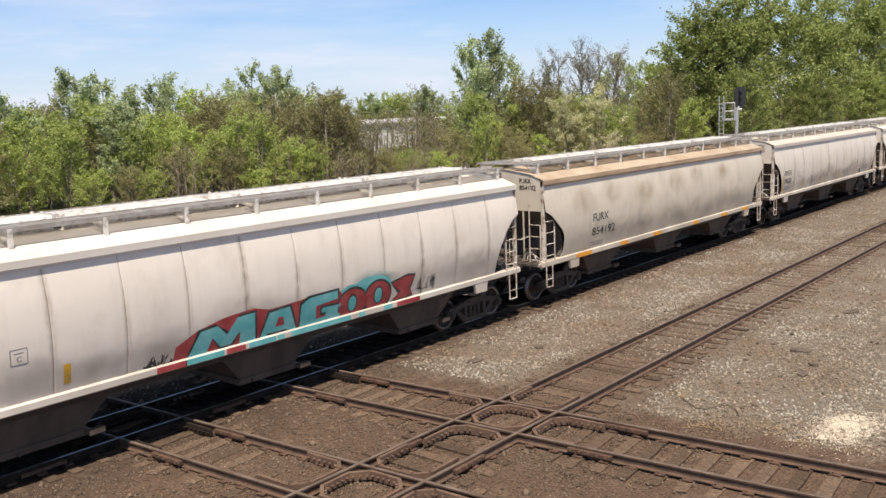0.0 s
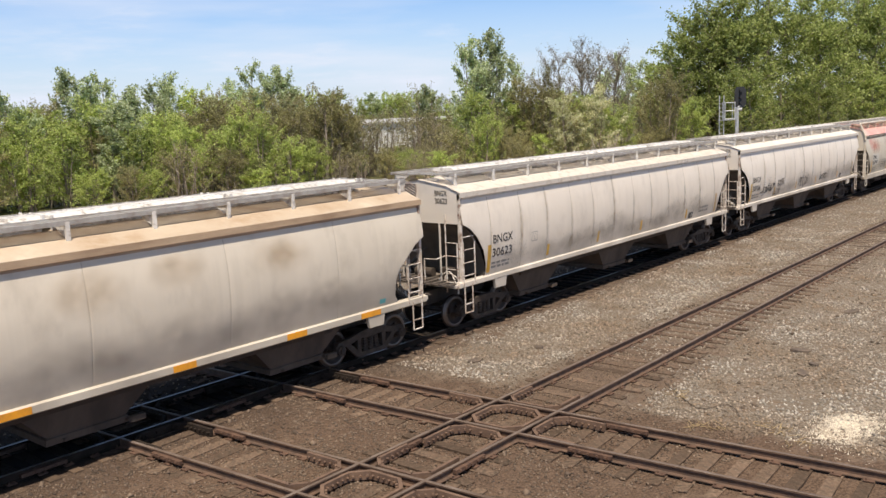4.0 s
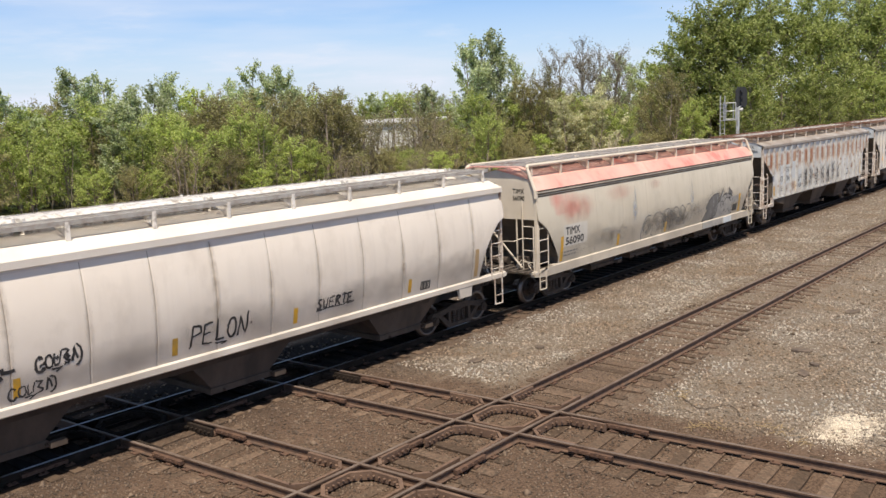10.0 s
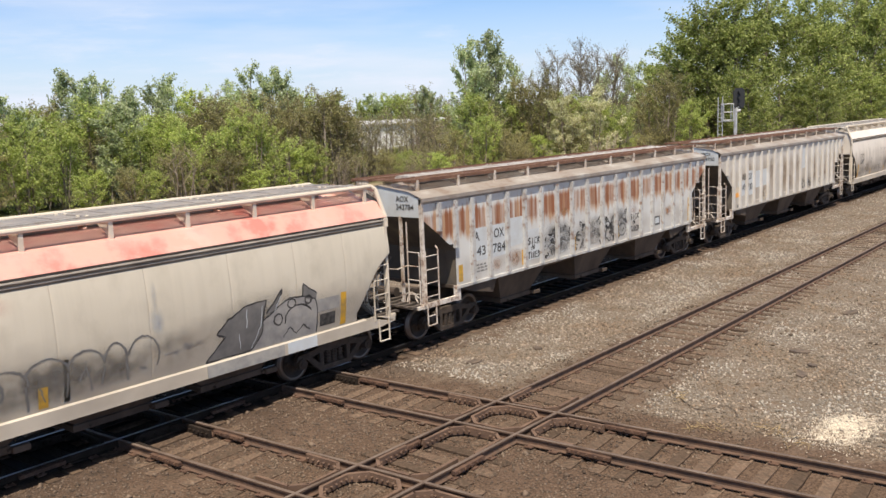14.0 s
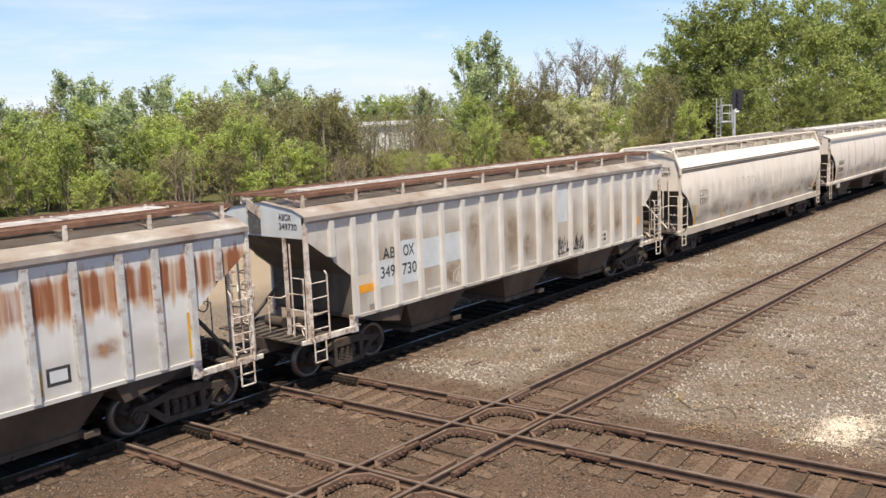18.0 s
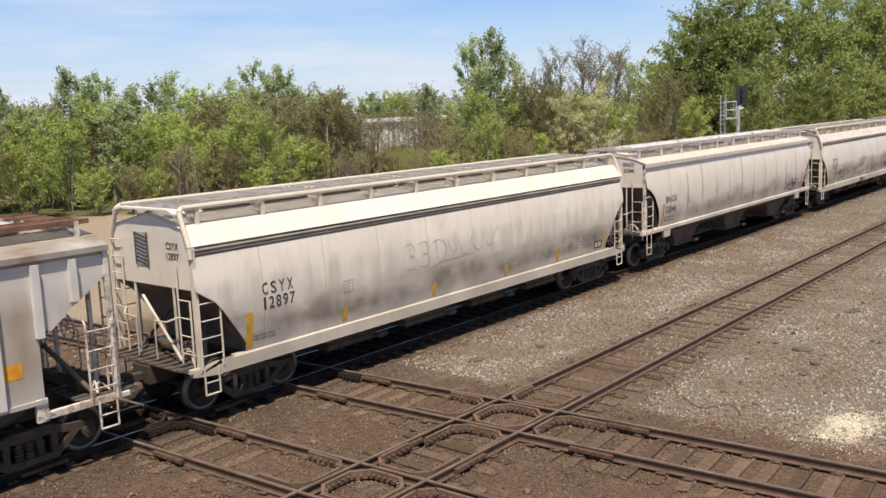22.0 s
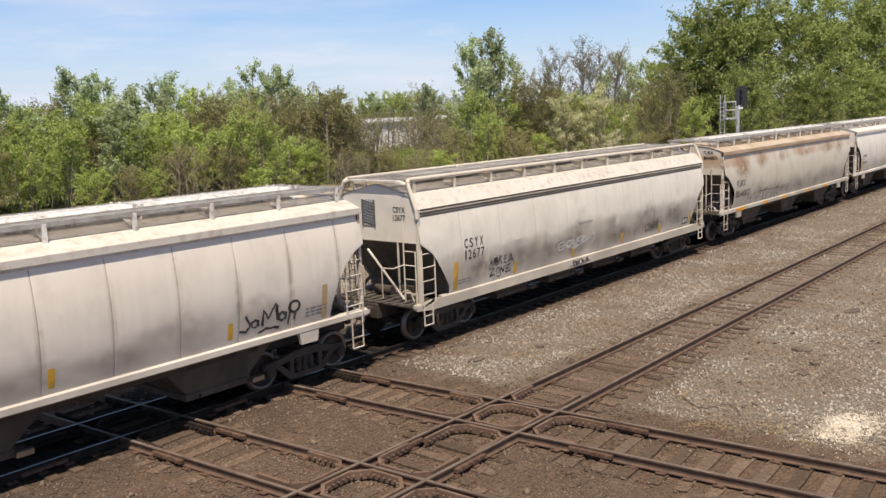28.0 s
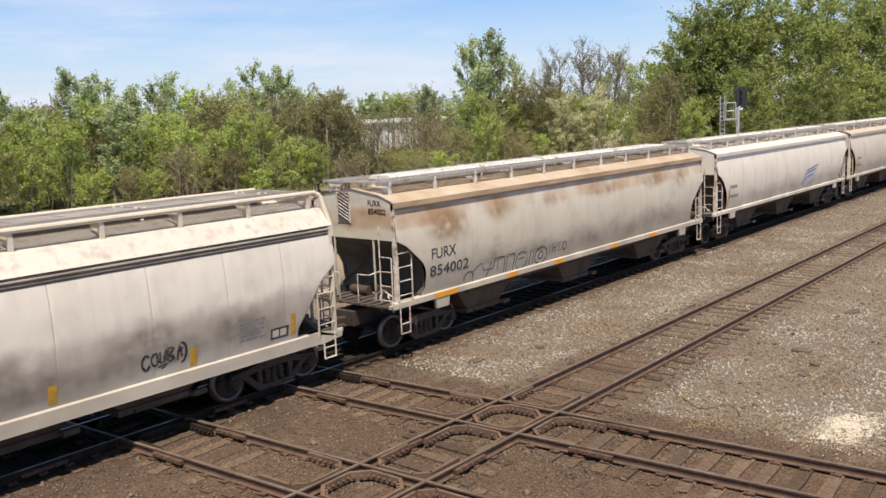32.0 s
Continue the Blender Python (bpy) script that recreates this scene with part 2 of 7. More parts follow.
GALV = material("weathered_galvanised_grating", (0.42, 0.405, 0.39), 0.65, 0.1, second=(0.30, 0.265, 0.235), amount=0.4, scale=4.0)
GRATE_RUST = material("rusty_grating", (0.16, 0.08, 0.055), 0.8, 0.2, second=(0.25, 0.14, 0.09), amount=0.5, scale=4.0)
GRIME = material("grimy_underframe", (0.045, 0.034, 0.027), 0.85, 0.0, second=(0.075, 0.055, 0.042), amount=0.45, scale=1.6, stretch=(1, 1, 0.5), bump=0.2)
DECK = material("worn_platform_steel", (0.12, 0.098, 0.082), 0.8, 0.1, second=(0.06, 0.047, 0.04), amount=0.5, scale=3.0)
# Slope sheets and braces: dirty grey, darkened in colour for their shade.
SLOPE = material("shade_dark_slope_sheet", (0.085, 0.075, 0.065), 0.8, 0.0, second=(0.16, 0.13, 0.10), amount=0.35, scale=1.5, stretch=(1, 1, 0.4))
HOPPER = material("grimy_hopper_steel", (0.11, 0.08, 0.06), 0.85, 0.0, second=(0.06, 0.044, 0.034), amount=0.5, scale=1.2, stretch=(1, 1, 0.4))
# Stones under the train: oil-black, with the train's shade put into the colour.
OILSHADE_STONE = material("oil_and_shade_dark_stone", (0.042, 0.034, 0.028), 0.9, 0.0, second=(0.025, 0.02, 0.017), amount=0.5, scale=0.8, per_island=0.5, bump=0.0)
TRUCK = material("oily_cast_steel", (0.050, 0.038, 0.030), 0.8, 0.1, second=(0.085, 0.062, 0.047), amount=0.4, scale=6.0)
WHEEL = material("wheel_steel", (0.045, 0.036, 0.03), 0.6, 0.5, second=(0.075, 0.052, 0.04), amount=0.4, scale=5.0)
FAINT_SEAM = material("faint_dusty_seam", (0.44, 0.385, 0.31), 0.8, second=(0.58, 0.51, 0.42), amount=0.5, scale=1.3, sharp=0.2, bump=0.0)
SEAM = material("dirt_filled_seam", (0.24, 0.195, 0.15), 0.8, second=(0.52, 0.45, 0.37), amount=0.5, scale=1.3, sharp=0.2, bump=0.0)
TREAD = material("polished_wheel_rim", (0.20, 0.17, 0.15), 0.45, 0.8, bump=0.0)
DARKGAP = material("dark_steel_mesh", (0.045, 0.045, 0.05), 0.7, 0.3)
MESHGREY = material("grey_wire_mesh", (0.15, 0.148, 0.15), 0.7, 0.2, second=(0.08, 0.08, 0.085), amount=0.5, scale=9.0)
BLACKLET = material("black_stencil_paint", (0.035, 0.034, 0.034), 0.6, second=(0.11, 0.105, 0.10), amount=0.35, scale=9.0, bump=0.0)
GREYLET = material("faded_stencil_paint", (0.24, 0.23, 0.22), 0.6, bump=0.0)
SOOT = material("black_spray_paint", (0.028, 0.027, 0.028), 0.6, second=(0.09, 0.085, 0.085), amount=0.3, scale=5.0, bump=0.0)
SPRAYGREY = material("grey_spray_paint", (0.30, 0.29, 0.28), 0.6, second=(0.42, 0.40, 0.37), amount=0.5, scale=3.0, bump=0.0)
TEAL = material("teal_spray_paint", (0.10, 0.42, 0.44), 0.5, second=(0.20, 0.52, 0.53), amount=0.4, scale=2.0, bump=0.0)
RED = material("dark_red_spray_paint", (0.30, 0.035, 0.04), 0.5, second=(0.42, 0.08, 0.08), amount=0.4, scale=3.0, bump=0.0)
YELLOW = material("yellow_reflector", (0.72, 0.40, 0.04), 0.4, second=(0.42, 0.27, 0.08), amount=0.4, scale=4.0, bump=0.0)
FADED = material("faded_tan_reflector", (0.52, 0.34, 0.15), 0.5, second=(0.44, 0.32, 0.19), amount=0.5, scale=3.0, bump=0.0)
ORANGE = material("orange_reflector", (0.85, 0.36, 0.03), 0.4, second=(0.65, 0.28, 0.04), amount=0.3, scale=4.0, bump=0.0)
PATCH = material("fresh_grey_paint_patch", (0.62, 0.66, 0.69), 0.5, second=(0.55, 0.57, 0.58), amount=0.4, scale=2.0, bump=0.0)
RAILSIDE = material("rusty_rail_steel", (0.15, 0.09, 0.062), 0.8, 0.1, second=(0.09, 0.058, 0.043), amount=0.5, scale=5.0)
RAILTOP = material("worn_rail_head", (0.22, 0.17, 0.14), 0.6, 0.25, second=(0.13, 0.09, 0.068), amount=0.5, scale=2.5, stretch=(0.5, 0.5, 1), bump=0.0)
RAILSHINE = material("polished_rail_head", (0.27, 0.27, 0.285), 0.35, 1.0, bump=0.0)
CASTING = material("brown_crossing_casting", (0.19, 0.12, 0.083), 0.8, 0.1, second=(0.13, 0.08, 0.058), amount=0.5, scale=3.0, bump=0.3)
TIE = material("weathered_tie_wood", (0.135, 0.09, 0.065), 0.9, 0.0, second=(0.07, 0.054, 0.041), amount=0.5, scale=2.5, stretch=(3, 3, 1), third=(0.18, 0.127, 0.092), third_amount=0.3, third_scale=14.0, bump=0.6, bump_scale=30.0, per_object=0.35, spec=0.15)


def darken_middle(m, tint, near, far):
    """Blackens the middle of a tie for oil and the train's shade: full within near of its centre, none past far."""
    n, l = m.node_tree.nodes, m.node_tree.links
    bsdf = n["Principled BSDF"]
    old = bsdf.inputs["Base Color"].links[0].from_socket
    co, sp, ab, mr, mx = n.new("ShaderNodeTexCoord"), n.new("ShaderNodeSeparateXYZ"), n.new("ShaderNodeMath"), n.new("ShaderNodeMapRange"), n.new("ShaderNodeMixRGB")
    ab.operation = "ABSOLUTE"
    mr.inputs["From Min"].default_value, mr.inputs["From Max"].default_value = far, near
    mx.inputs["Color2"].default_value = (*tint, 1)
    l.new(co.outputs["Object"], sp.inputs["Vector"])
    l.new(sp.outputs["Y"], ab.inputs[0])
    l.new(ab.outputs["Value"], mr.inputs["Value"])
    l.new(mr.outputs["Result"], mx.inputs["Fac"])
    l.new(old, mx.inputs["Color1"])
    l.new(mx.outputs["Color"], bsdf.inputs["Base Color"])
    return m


# Ties and castings under the train: oil-black, deepened to paint in its shade.
OILSHADE_TIE = darken_middle(material("oil_and_shade_dark_tie_wood", (0.145, 0.10, 0.07), 0.9, 0.0, second=(0.11, 0.077, 0.056), amount=0.5, scale=2.5, stretch=(3, 3, 1), bump=0.6, bump_scale=30.0, per_object=0.25, spec=0.15), (0.016, 0.013, 0.011), 0.85, 1.12)
OILSHADE_CAST = material("oil_and_shade_dark_casting", (0.042, 0.031, 0.025), 0.95, 0.0, second=(0.025, 0.02, 0.016), amount=0.5, scale=3.0, bump=0.3, spec=0.1)
PLATE = material("rusty_tie_plate", (0.17, 0.10, 0.07), 0.75, 0.3, second=(0.10, 0.06, 0.045), amount=0.5, scale=8.0)
STONE = material("ballast_stone", (0.36, 0.325, 0.28), 0.9, 0.0, second=(0.225, 0.165, 0.115), amount=0.5, scale=0.5, per_island=0.55, bump=0.0)
STONEBROWN = material("brown_dirty_stone", (0.175, 0.128, 0.093), 0.95, 0.0, second=(0.11, 0.078, 0.058), amount=0.5, scale=0.8, per_island=0.5, bump=0.0)


# ---- mesh helpers ----
def smooth(me, on=True):
    me.polygons.foreach_set("use_smooth", [on] * len(me.polygons))


def mesh_of(bm, name, mats, shade=False):
    me = bpy.data.meshes.new(name)
    bm.normal_update()
    bm.to_mesh(me)
    bm.free()
    for m in (mats if isinstance(mats, (list, tuple)) else [mats]):
        me.materials.append(m)
    if shade:
        smooth(me)
    return me


def part(name, bm, mat, parent, label="", shade=False):
    """One mesh object under a thing or a part."""
    ob = new(name, bm if isinstance(bm, bpy.types.Mesh) else mesh_of(bm, name, mat, shade))
    ob.parent = parent
    if label:
        ob["label"] = label
    return ob


def thing(name, m, label, category, group="", kind=""):
    ob = new(name)
    ob.matrix_basis = m
    ob.empty_display_size = 0.3
    return tagged(ob, label, category, group, kind)


def box(bm, x0, x1, y0, y1, z0, z1, bevel=0.0, mat=0):
    vs = [bm.verts.new((x, y, z)) for z in (z0, z1) for y in (y0, y1) for x in (x0, x1)]
    fs = [bm.faces.new([vs[i] for i in q]) for q in ((0, 2, 3, 1), (4, 5, 7, 6), (0, 1, 5, 4), (2, 6, 7, 3), (0, 4, 6, 2), (1, 3, 7, 5))]
    for f in fs:
        f.material_index = mat
    if bevel:
        es = {e for f in fs for e in f.edges}
        bmesh.ops.bevel(bm, geom=list(es), offset=bevel, segments=1, affect="EDGES")
    return vs


def bar(bm, a, b, r=0.02, n=6, mat=0):
    """A round bar from a to b."""
    a, b = Vector(a), Vector(b)
    d = (b - a).normalized()
    u = d.orthogonal().normalized()
    v = d.cross(u)
    rings = [[bm.verts.new(p + (u * math.cos(k * math.tau / n) + v * math.sin(k * math.tau / n)) * r) for k in range(n)] for p in (a, b)]
    for k in range(n):
        bm.faces.new((rings[0][k], rings[0][(k + 1) % n], rings[1][(k + 1) % n], rings[1][k])).material_index = mat
    bm.faces.new(rings[0][::-1]).material_index = mat
    bm.faces.new(rings[1]).material_index = mat


def path_bar(bm, pts, r=0.02, n=6):
    for a, b in zip(pts, pts[1:]):
        bar(bm, a, b, r, n)


def prism(bm, poly, axis, a, b, mat=0):
    """A polygon of (u, v) pairs, drawn out from a to b along x, y or z."""
    def at(u, v, w):
        return {"x": (w, u, v), "y": (u, w, v), "z": (u, v, w)}[axis]
    lo, hi = [bm.verts.new(at(u, v, a)) for u, v in poly], [bm.verts.new(at(u, v, b)) for u, v in poly]
    k = len(poly)
    fs = [bm.faces.new((lo[i], lo[(i + 1) % k], hi[(i + 1) % k], hi[i])) for i in range(k)] + [bm.faces.new(lo[::-1]), bm.faces.new(hi)]
    for f in fs:
        f.material_index = mat
    bmesh.ops.recalc_face_normals(bm, faces=fs)
    return fs


def wheel_disc(bm, y, r, thick, n=28):
    """A wheel round the y axis: flange inside, tread, dished web and hub."""
    s = 1 if y > 0 else -1
    prof = [(0.0, 0.07), (0.09, 0.07), (0.10, 0.015), (r * 0.76, -0.01), (r * 0.8, thick / 2), (r, thick / 2), (r, -thick / 2 + 0.03), (r + 0.03, -thick / 2 + 0.02), (r + 0.03, -thick / 2), (r * 0.76, -thick / 2), (0.0, -thick / 2)]
    rings = []
    for rad, off in prof:
        rings.append([bm.verts.new((rad * math.cos(k * math.tau / n), y + s * off, rad * math.sin(k * math.tau / n))) for k in range(n)] if rad else [bm.verts.new((0, y + s * off, 0))])
    fs = []
    for i, (a, b) in enumerate(zip(rings, rings[1:])):
        for k in range(n):
            q = [a[k % len(a)], a[(k + 1) % len(a)], b[(k + 1) % len(b)], b[k % len(b)]]
            q = list(dict.fromkeys(q))
            f = bm.faces.new(q)
            f.material_index = 1 if i in (4, 5) else 0
            fs.append(f)
    # three bosses on the web
    for k in range(3):
        a = k * math.tau / 3
        box(bm, 0.2 * math.cos(a) - 0.04, 0.2 * math.cos(a) + 0.04, y + s * 0.0, y + s * 0.03, 0.2 * math.sin(a) - 0.04, 0.2 * math.sin(a) + 0.04)
    bmesh.ops.recalc_face_normals(bm, faces=fs)


BOLD = 0.011


def text_mesh(s, height, width=None, bold=BOLD):
    """The outline of a word in the built-in font as a flat mesh in x and z, its lower left corner at the origin."""
    cu = bpy.data.curves.new("word", "FONT")
    cu.body, cu.resolution_u, cu.offset = s, 3, 0.0
    ob = bpy.data.objects.new("word", cu)
    me = bpy.data.meshes.new_from_object(ob)
    bpy.data.objects.remove(ob)
    bpy.data.curves.remove(cu)
    co = np.empty(len(me.vertices) * 3)
    me.vertices.foreach_get("co", co)
    co = co.reshape(-1, 3)
    lo, hi = co.min(0), co.max(0)
    k = height / (hi[1] - lo[1])
    kx = width / (hi[0] - lo[0]) if width else k
    out = np.zeros_like(co)
    out[:, 0], out[:, 2] = (co[:, 0] - lo[0]) * kx, (co[:, 1] - lo[1]) * k
    me.vertices.foreach_set("co", out.ravel())
    if height < 0.15:
        return me
    bm, w = bmesh.new(), height * bold
    for i, (dx, dz) in enumerate(((-w, -w), (w, w), (-w, w), (w, -w))):
        at = len(bm.verts)
        bm.from_mesh(me)
        bm.verts.ensure_lookup_table()
        for v in bm.verts[at:]:
            v.co += Vector((dx, -0.0011 * i, dz))
    bpy.data.meshes.remove(me)
    return mesh_of(bm, "word", [])


# ---- covered hopper cars ----
KINDS = {
    # L: length over the roof edge, eave: lower and upper edge of the top chord, foot: lower edge of the side, cut: the side's end, from the eave down
    "round": dict(L=19.0, foot=1.47, eave=(3.80, 4.01), roof=((1.56, 4.01), (1.05, 4.20), (0.0, 4.36)), bulge=0.145, walk=4.49, sill=(1.30, 1.48), seams=(1.30, 2.88, 4.32, 5.80, 7.21, 8.66, 10.12, 11.55, 13.02, 14.48, 15.94, 17.45),
                  cut=((0.0, 3.12), (0.30, 2.98), (0.62, 2.70), (0.92, 2.28), (1.08, 1.85), (1.12, 1.62), (1.12, 1.47))),
    "smooth": dict(L=19.0, foot=1.41, eave=(3.80, 4.01), roof=((1.56, 4.01), (1.05, 4.20), (0.0, 4.36)), bulge=0.145, walk=4.49, sill=(1.22, 1.42), seams=(3.17, 6.33, 9.5, 12.67, 15.83),
                   cut=((0.0, 3.02), (0.35, 2.85), (1.00, 2.30), (1.12, 2.05), (1.12, 1.62), (1.0, 1.46), (1.0, 1.41))),
    "deep": dict(L=18.2, foot=1.22, eave=(3.50, 3.72), roof=((1.535, 3.72), (1.22, 4.09), (0.0, 4.37)), bulge=0.11, walk=4.47, sill=(0.92, 1.24), seams=(1.75, 3.61, 5.47, 7.36, 9.33, 11.23, 13.22, 15.04, 16.6),
                 cut=((0.0, 2.80), (0.45, 2.50), (0.62, 2.30), (1.22, 1.45), (1.22, 1.22))),
    "ribbed": dict(L=18.44, foot=1.42, eave=(3.87, 4.04), roof=((1.56, 4.04), (1.12, 4.21), (0.0, 4.36)), bulge=0.0, walk=4.47, sill=None, seams=(0.72, 1.44, 2.2, 3.02, 3.92, 4.85, 5.78, 6.70, 7.63, 8.62, 9.65, 10.62, 11.58, 12.55, 13.5, 14.4, 15.33, 16.1, 16.9, 17.6),
                   cut=((0.0, 3.52), (0.70, 3.02), (1.45, 2.44), (1.45, 1.42))),
}


def side_y(k, z):
    """How far the side stands out from the track's middle at height z."""
    lo, hi = k["foot"], k["eave"][0]
    u = min(1.0, max(0.0, (z - lo) / (hi - lo)))
    return 1.49 + k["bulge"] * 4 * u * (1 - u)


def cut_x(k, z):
    c = k["cut"]
    if z >= c[0][1]:
        return 0.0
    for (xa, za), (xb, zb) in zip(c, c[1:]):
        if zb <= z <= za:
            return xa + (xb - xa) * (za - z) / max(1e-6, za - zb)
    return c[-1][0]


def side_panel(k, xa, xb, s, groove=0.012):
    """One sheet of the side between two seams, from the foot to the top chord, cut off at the ends of the car."""
    L = k["L"]
    zs = sorted({k["foot"] + (k["eave"][0] - k["foot"]) * i / 12 for i in range(13)} | {z for _, z in k["cut"] if z < k["eave"][0]})
    bm = bmesh.new()
    rows = []
    for z in zs:
        lo, hi = -L / 2 + cut_x(k, z), L / 2 - cut_x(k, z)
        a, b = min(max(xa, lo), hi), max(min(xb, hi), lo)
        if b - a < 0.005:
            rows.append(None)
            continue
        e = min(0.026, (b - a) / 6)
        y = side_y(k, z)
        rows.append([bm.verts.new((x, s * (y - d), z)) for x, d in ((a, groove), (a + e * 0.3, 0.001), (a + 2 * e, 0), (b - 2 * e, 0), (b - e * 0.3, 0.001), (b, groove))])
    for r0, r1 in zip(rows, rows[1:]):
        if r0 and r1:
            for i in range(5):
                q = (r0[i], r0[i + 1], r1[i + 1], r1[i])
                bm.faces.new(q if s < 0 else q[::-1]).material_index = 1 if i in (0, 4) and groove else 0
    if not bm.faces:
        bm.free()
        return None
    return bm


CACHE = {}


def cached(key, make, mats, shade=False):
    if key not in CACHE:
        CACHE[key] = mesh_of(make(), key[0], mats, shade)
    return CACHE[key]


def grating(L, pitch=0.064):
    bm = bmesh.new()
    for s in (-1, 1):
        y0, y1 = sorted((s * 0.47, s * 1.12))
        x = -L / 2 + 0.12
        while x < L / 2 - 0.12:
            box(bm, x, x + 0.033, y0, y1, 0.0, 0.035)
            x += pitch
        for y in (0.47, 1.12):
            box(bm, -L / 2 + 0.1, L / 2 - 0.1, s * y - 0.022, s * y + 0.022, -0.03, 0.06)
    for e in (-1, 1):
        for i in range(14):
            x = e * (L / 2 - 0.12 - i * 0.04)
            box(bm, x - 0.01, x + 0.01, -0.62, 0.62, 0, 0.03)
    return bm


def hopper_bin(x0, x1, top, wide, z0=0.36):
    bm = bmesh.new()
    m, w = (x0 + x1) / 2, 0.80
    ring = lambda xa, xb, y, z: [bm.verts.new(p) for p in ((xa, -y, z), (xb, -y, z), (xb, y, z), (xa, y, z))]
    rings = [ring(x0, x1, wide, top), ring(m - w, m + w, 1.12, z0 + 0.14), ring(m - w - 0.05, m + w + 0.05, 1.16, z0 + 0.12), ring(m - w - 0.05, m + w + 0.05, 1.16, z0)]
    for a, b in zip(rings, rings[1:]):
        for i in range(4):
            bm.faces.new((a[i], b[i], b[(i + 1) % 4], a[(i + 1) % 4]))
    bm.faces.new(rings[-1][::-1])
    bm.faces.new(rings[0])
    bmesh.ops.recalc_face_normals(bm, faces=bm.faces[:])
    bar(bm, (m - 0.5, -1.25, z0 + 0.05), (m - 0.5, 1.25, z0 + 0.05), 0.03)
    box(bm, m + 0.82, m + 1.15, -1.3, -1.18, z0 + 0.0, z0 + 0.12, 0.01)
    bar(bm, (m + 0.8, -1.24, z0 + 0.06), (m + 0.8, 1.24, z0 + 0.06), 0.03)
    return bm


def truck_frame(s):
    """A cast side frame with bearings, window and springs, round the middle of the truck."""
    bm = bmesh.new()
    y0, y1 = sorted((s * 0.98, s * 1.10))
    prism(bm, ((-1.28, 0.52), (-1.20, 0.66), (-0.75, 0.70), (-0.35, 0.80), (0.35, 0.80), (0.75, 0.70), (1.20, 0.66), (1.28, 0.52), (0.90, 0.52), (0.45, 0.62), (-0.45, 0.62), (-0.90, 0.52)), "y", y0, y1)
    prism(bm, ((-0.95, 0.54), (-0.78, 0.56), (-0.42, 0.26), (0.42, 0.26), (0.78, 0.56), (0.95, 0.54), (0.50, 0.14), (-0.50, 0.14)), "y", y0, y1)
    for e in (-1, 1):
        box(bm, e * 0.45 - 0.06, e * 0.45 + 0.06, y0, y1, 0.2, 0.68)
        for z in (0.46,):
            bar(bm, (e * 1.12, s * 0.9, z), (e * 1.12, s * 1.16, z), 0.13, 10)
            bar(bm, (e * 1.12, s * 1.16, z), (e * 1.12, s * 1.19, z), 0.07, 8)
    for i in (-0.2, 0.0, 0.2):
        for j in range(4):
            bar(bm, (i, s * 1.02, 0.28 + j * 0.075), (i, s * 1.02, 0.33 + j * 0.075), 0.085, 8)
        bar(bm, (i, s * 1.02, 0.28), (i, s * 1.02, 0.60), 0.06, 6)
    box(bm, -0.24, 0.24, min(s * 0.3, s * 1.05), max(s * 0.3, s * 1.05), 0.56, 0.68, 0.02)
    return bm


def wheelset():
    bm = bmesh.new()
    for s in (-1, 1):
        wheel_disc(bm, s * 0.77, 0.46, 0.13)
    bar(bm, (0, -1.1, 0), (0, 1.1, 0), 0.075, 10)
    return bm


def slat():
    bm = bmesh.new()
    box(bm, -0.585, 0.585, -0.07, 0.07, 0.0, 0.03)
    return bm


WHEELS, CARS = [], []


def decal(parent, k, me, x, z, mat, name="lettering", label="", s=-1, lift=0.006, shear=0.0):
    """Lays a flat mesh (x, z) on the car's near side, starting x metres behind its front."""
    me = me.copy() if me.users else me
    co = np.empty(len(me.vertices) * 3)
    me.vertices.foreach_get("co", co)
    co = co.reshape(-1, 3)
    co[:, 0] += x - k["L"] / 2 + shear * co[:, 2]
    co[:, 2] += z
    co[:, 1] = [s * (side_y(k, c) + 0.0022 + lift * 0.2) + d for c, d in zip(co[:, 2], co[:, 1])]
    me.vertices.foreach_set("co", co.ravel())
    me.materials.clear()
    me.materials.append(mat)
    return part(name, me, mat, parent, label)


def patch_mesh(w, h, n=6):
    bm = bmesh.new()
    vs = [[bm.verts.new((w * i / 2, 0, h * j / n)) for i in range(3)] for j in range(n + 1)]
    for j in range(n):
        for i in range(2):
            bm.faces.new((vs[j][i], vs[j][i + 1], vs[j + 1][i + 1], vs[j + 1][i]))
    return mesh_of(bm, "patch", [])


def strokes_mesh(lines, width):
    """Brush strokes along polylines of (x, z)."""
    bm = bmesh.new()
    for line in lines:
        pts = []
        for p, q in zip(line, line[1:]):
            a, b = Vector((p[0], 0, p[1])), Vector((q[0], 0, q[1]))
            n = 1 + int((b - a).length / 0.12)
            pts += [a.lerp(b, i / n) for i in range(n)]
        pts.append(Vector((line[-1][0], 0, line[-1][1])))
        prev = None
        for i, p in enumerate(pts):
            d = (pts[min(i + 1, len(pts) - 1)] - pts[max(i - 1, 0)])
            d = d.normalized() if d.length > 1e-6 else Vector((1, 0, 0))
            w = width * (0.75 + 0.5 * noise.noise(p * 3.1))
            nrm = Vector((-d.z, 0, d.x)) * w / 2
            cur = (bm.verts.new(p + nrm), bm.verts.new(p - nrm))
            if prev:
                bm.faces.new((prev[0], prev[1], cur[1], cur[0]))
            prev = cur
    return mesh_of(bm, "strokes", [])


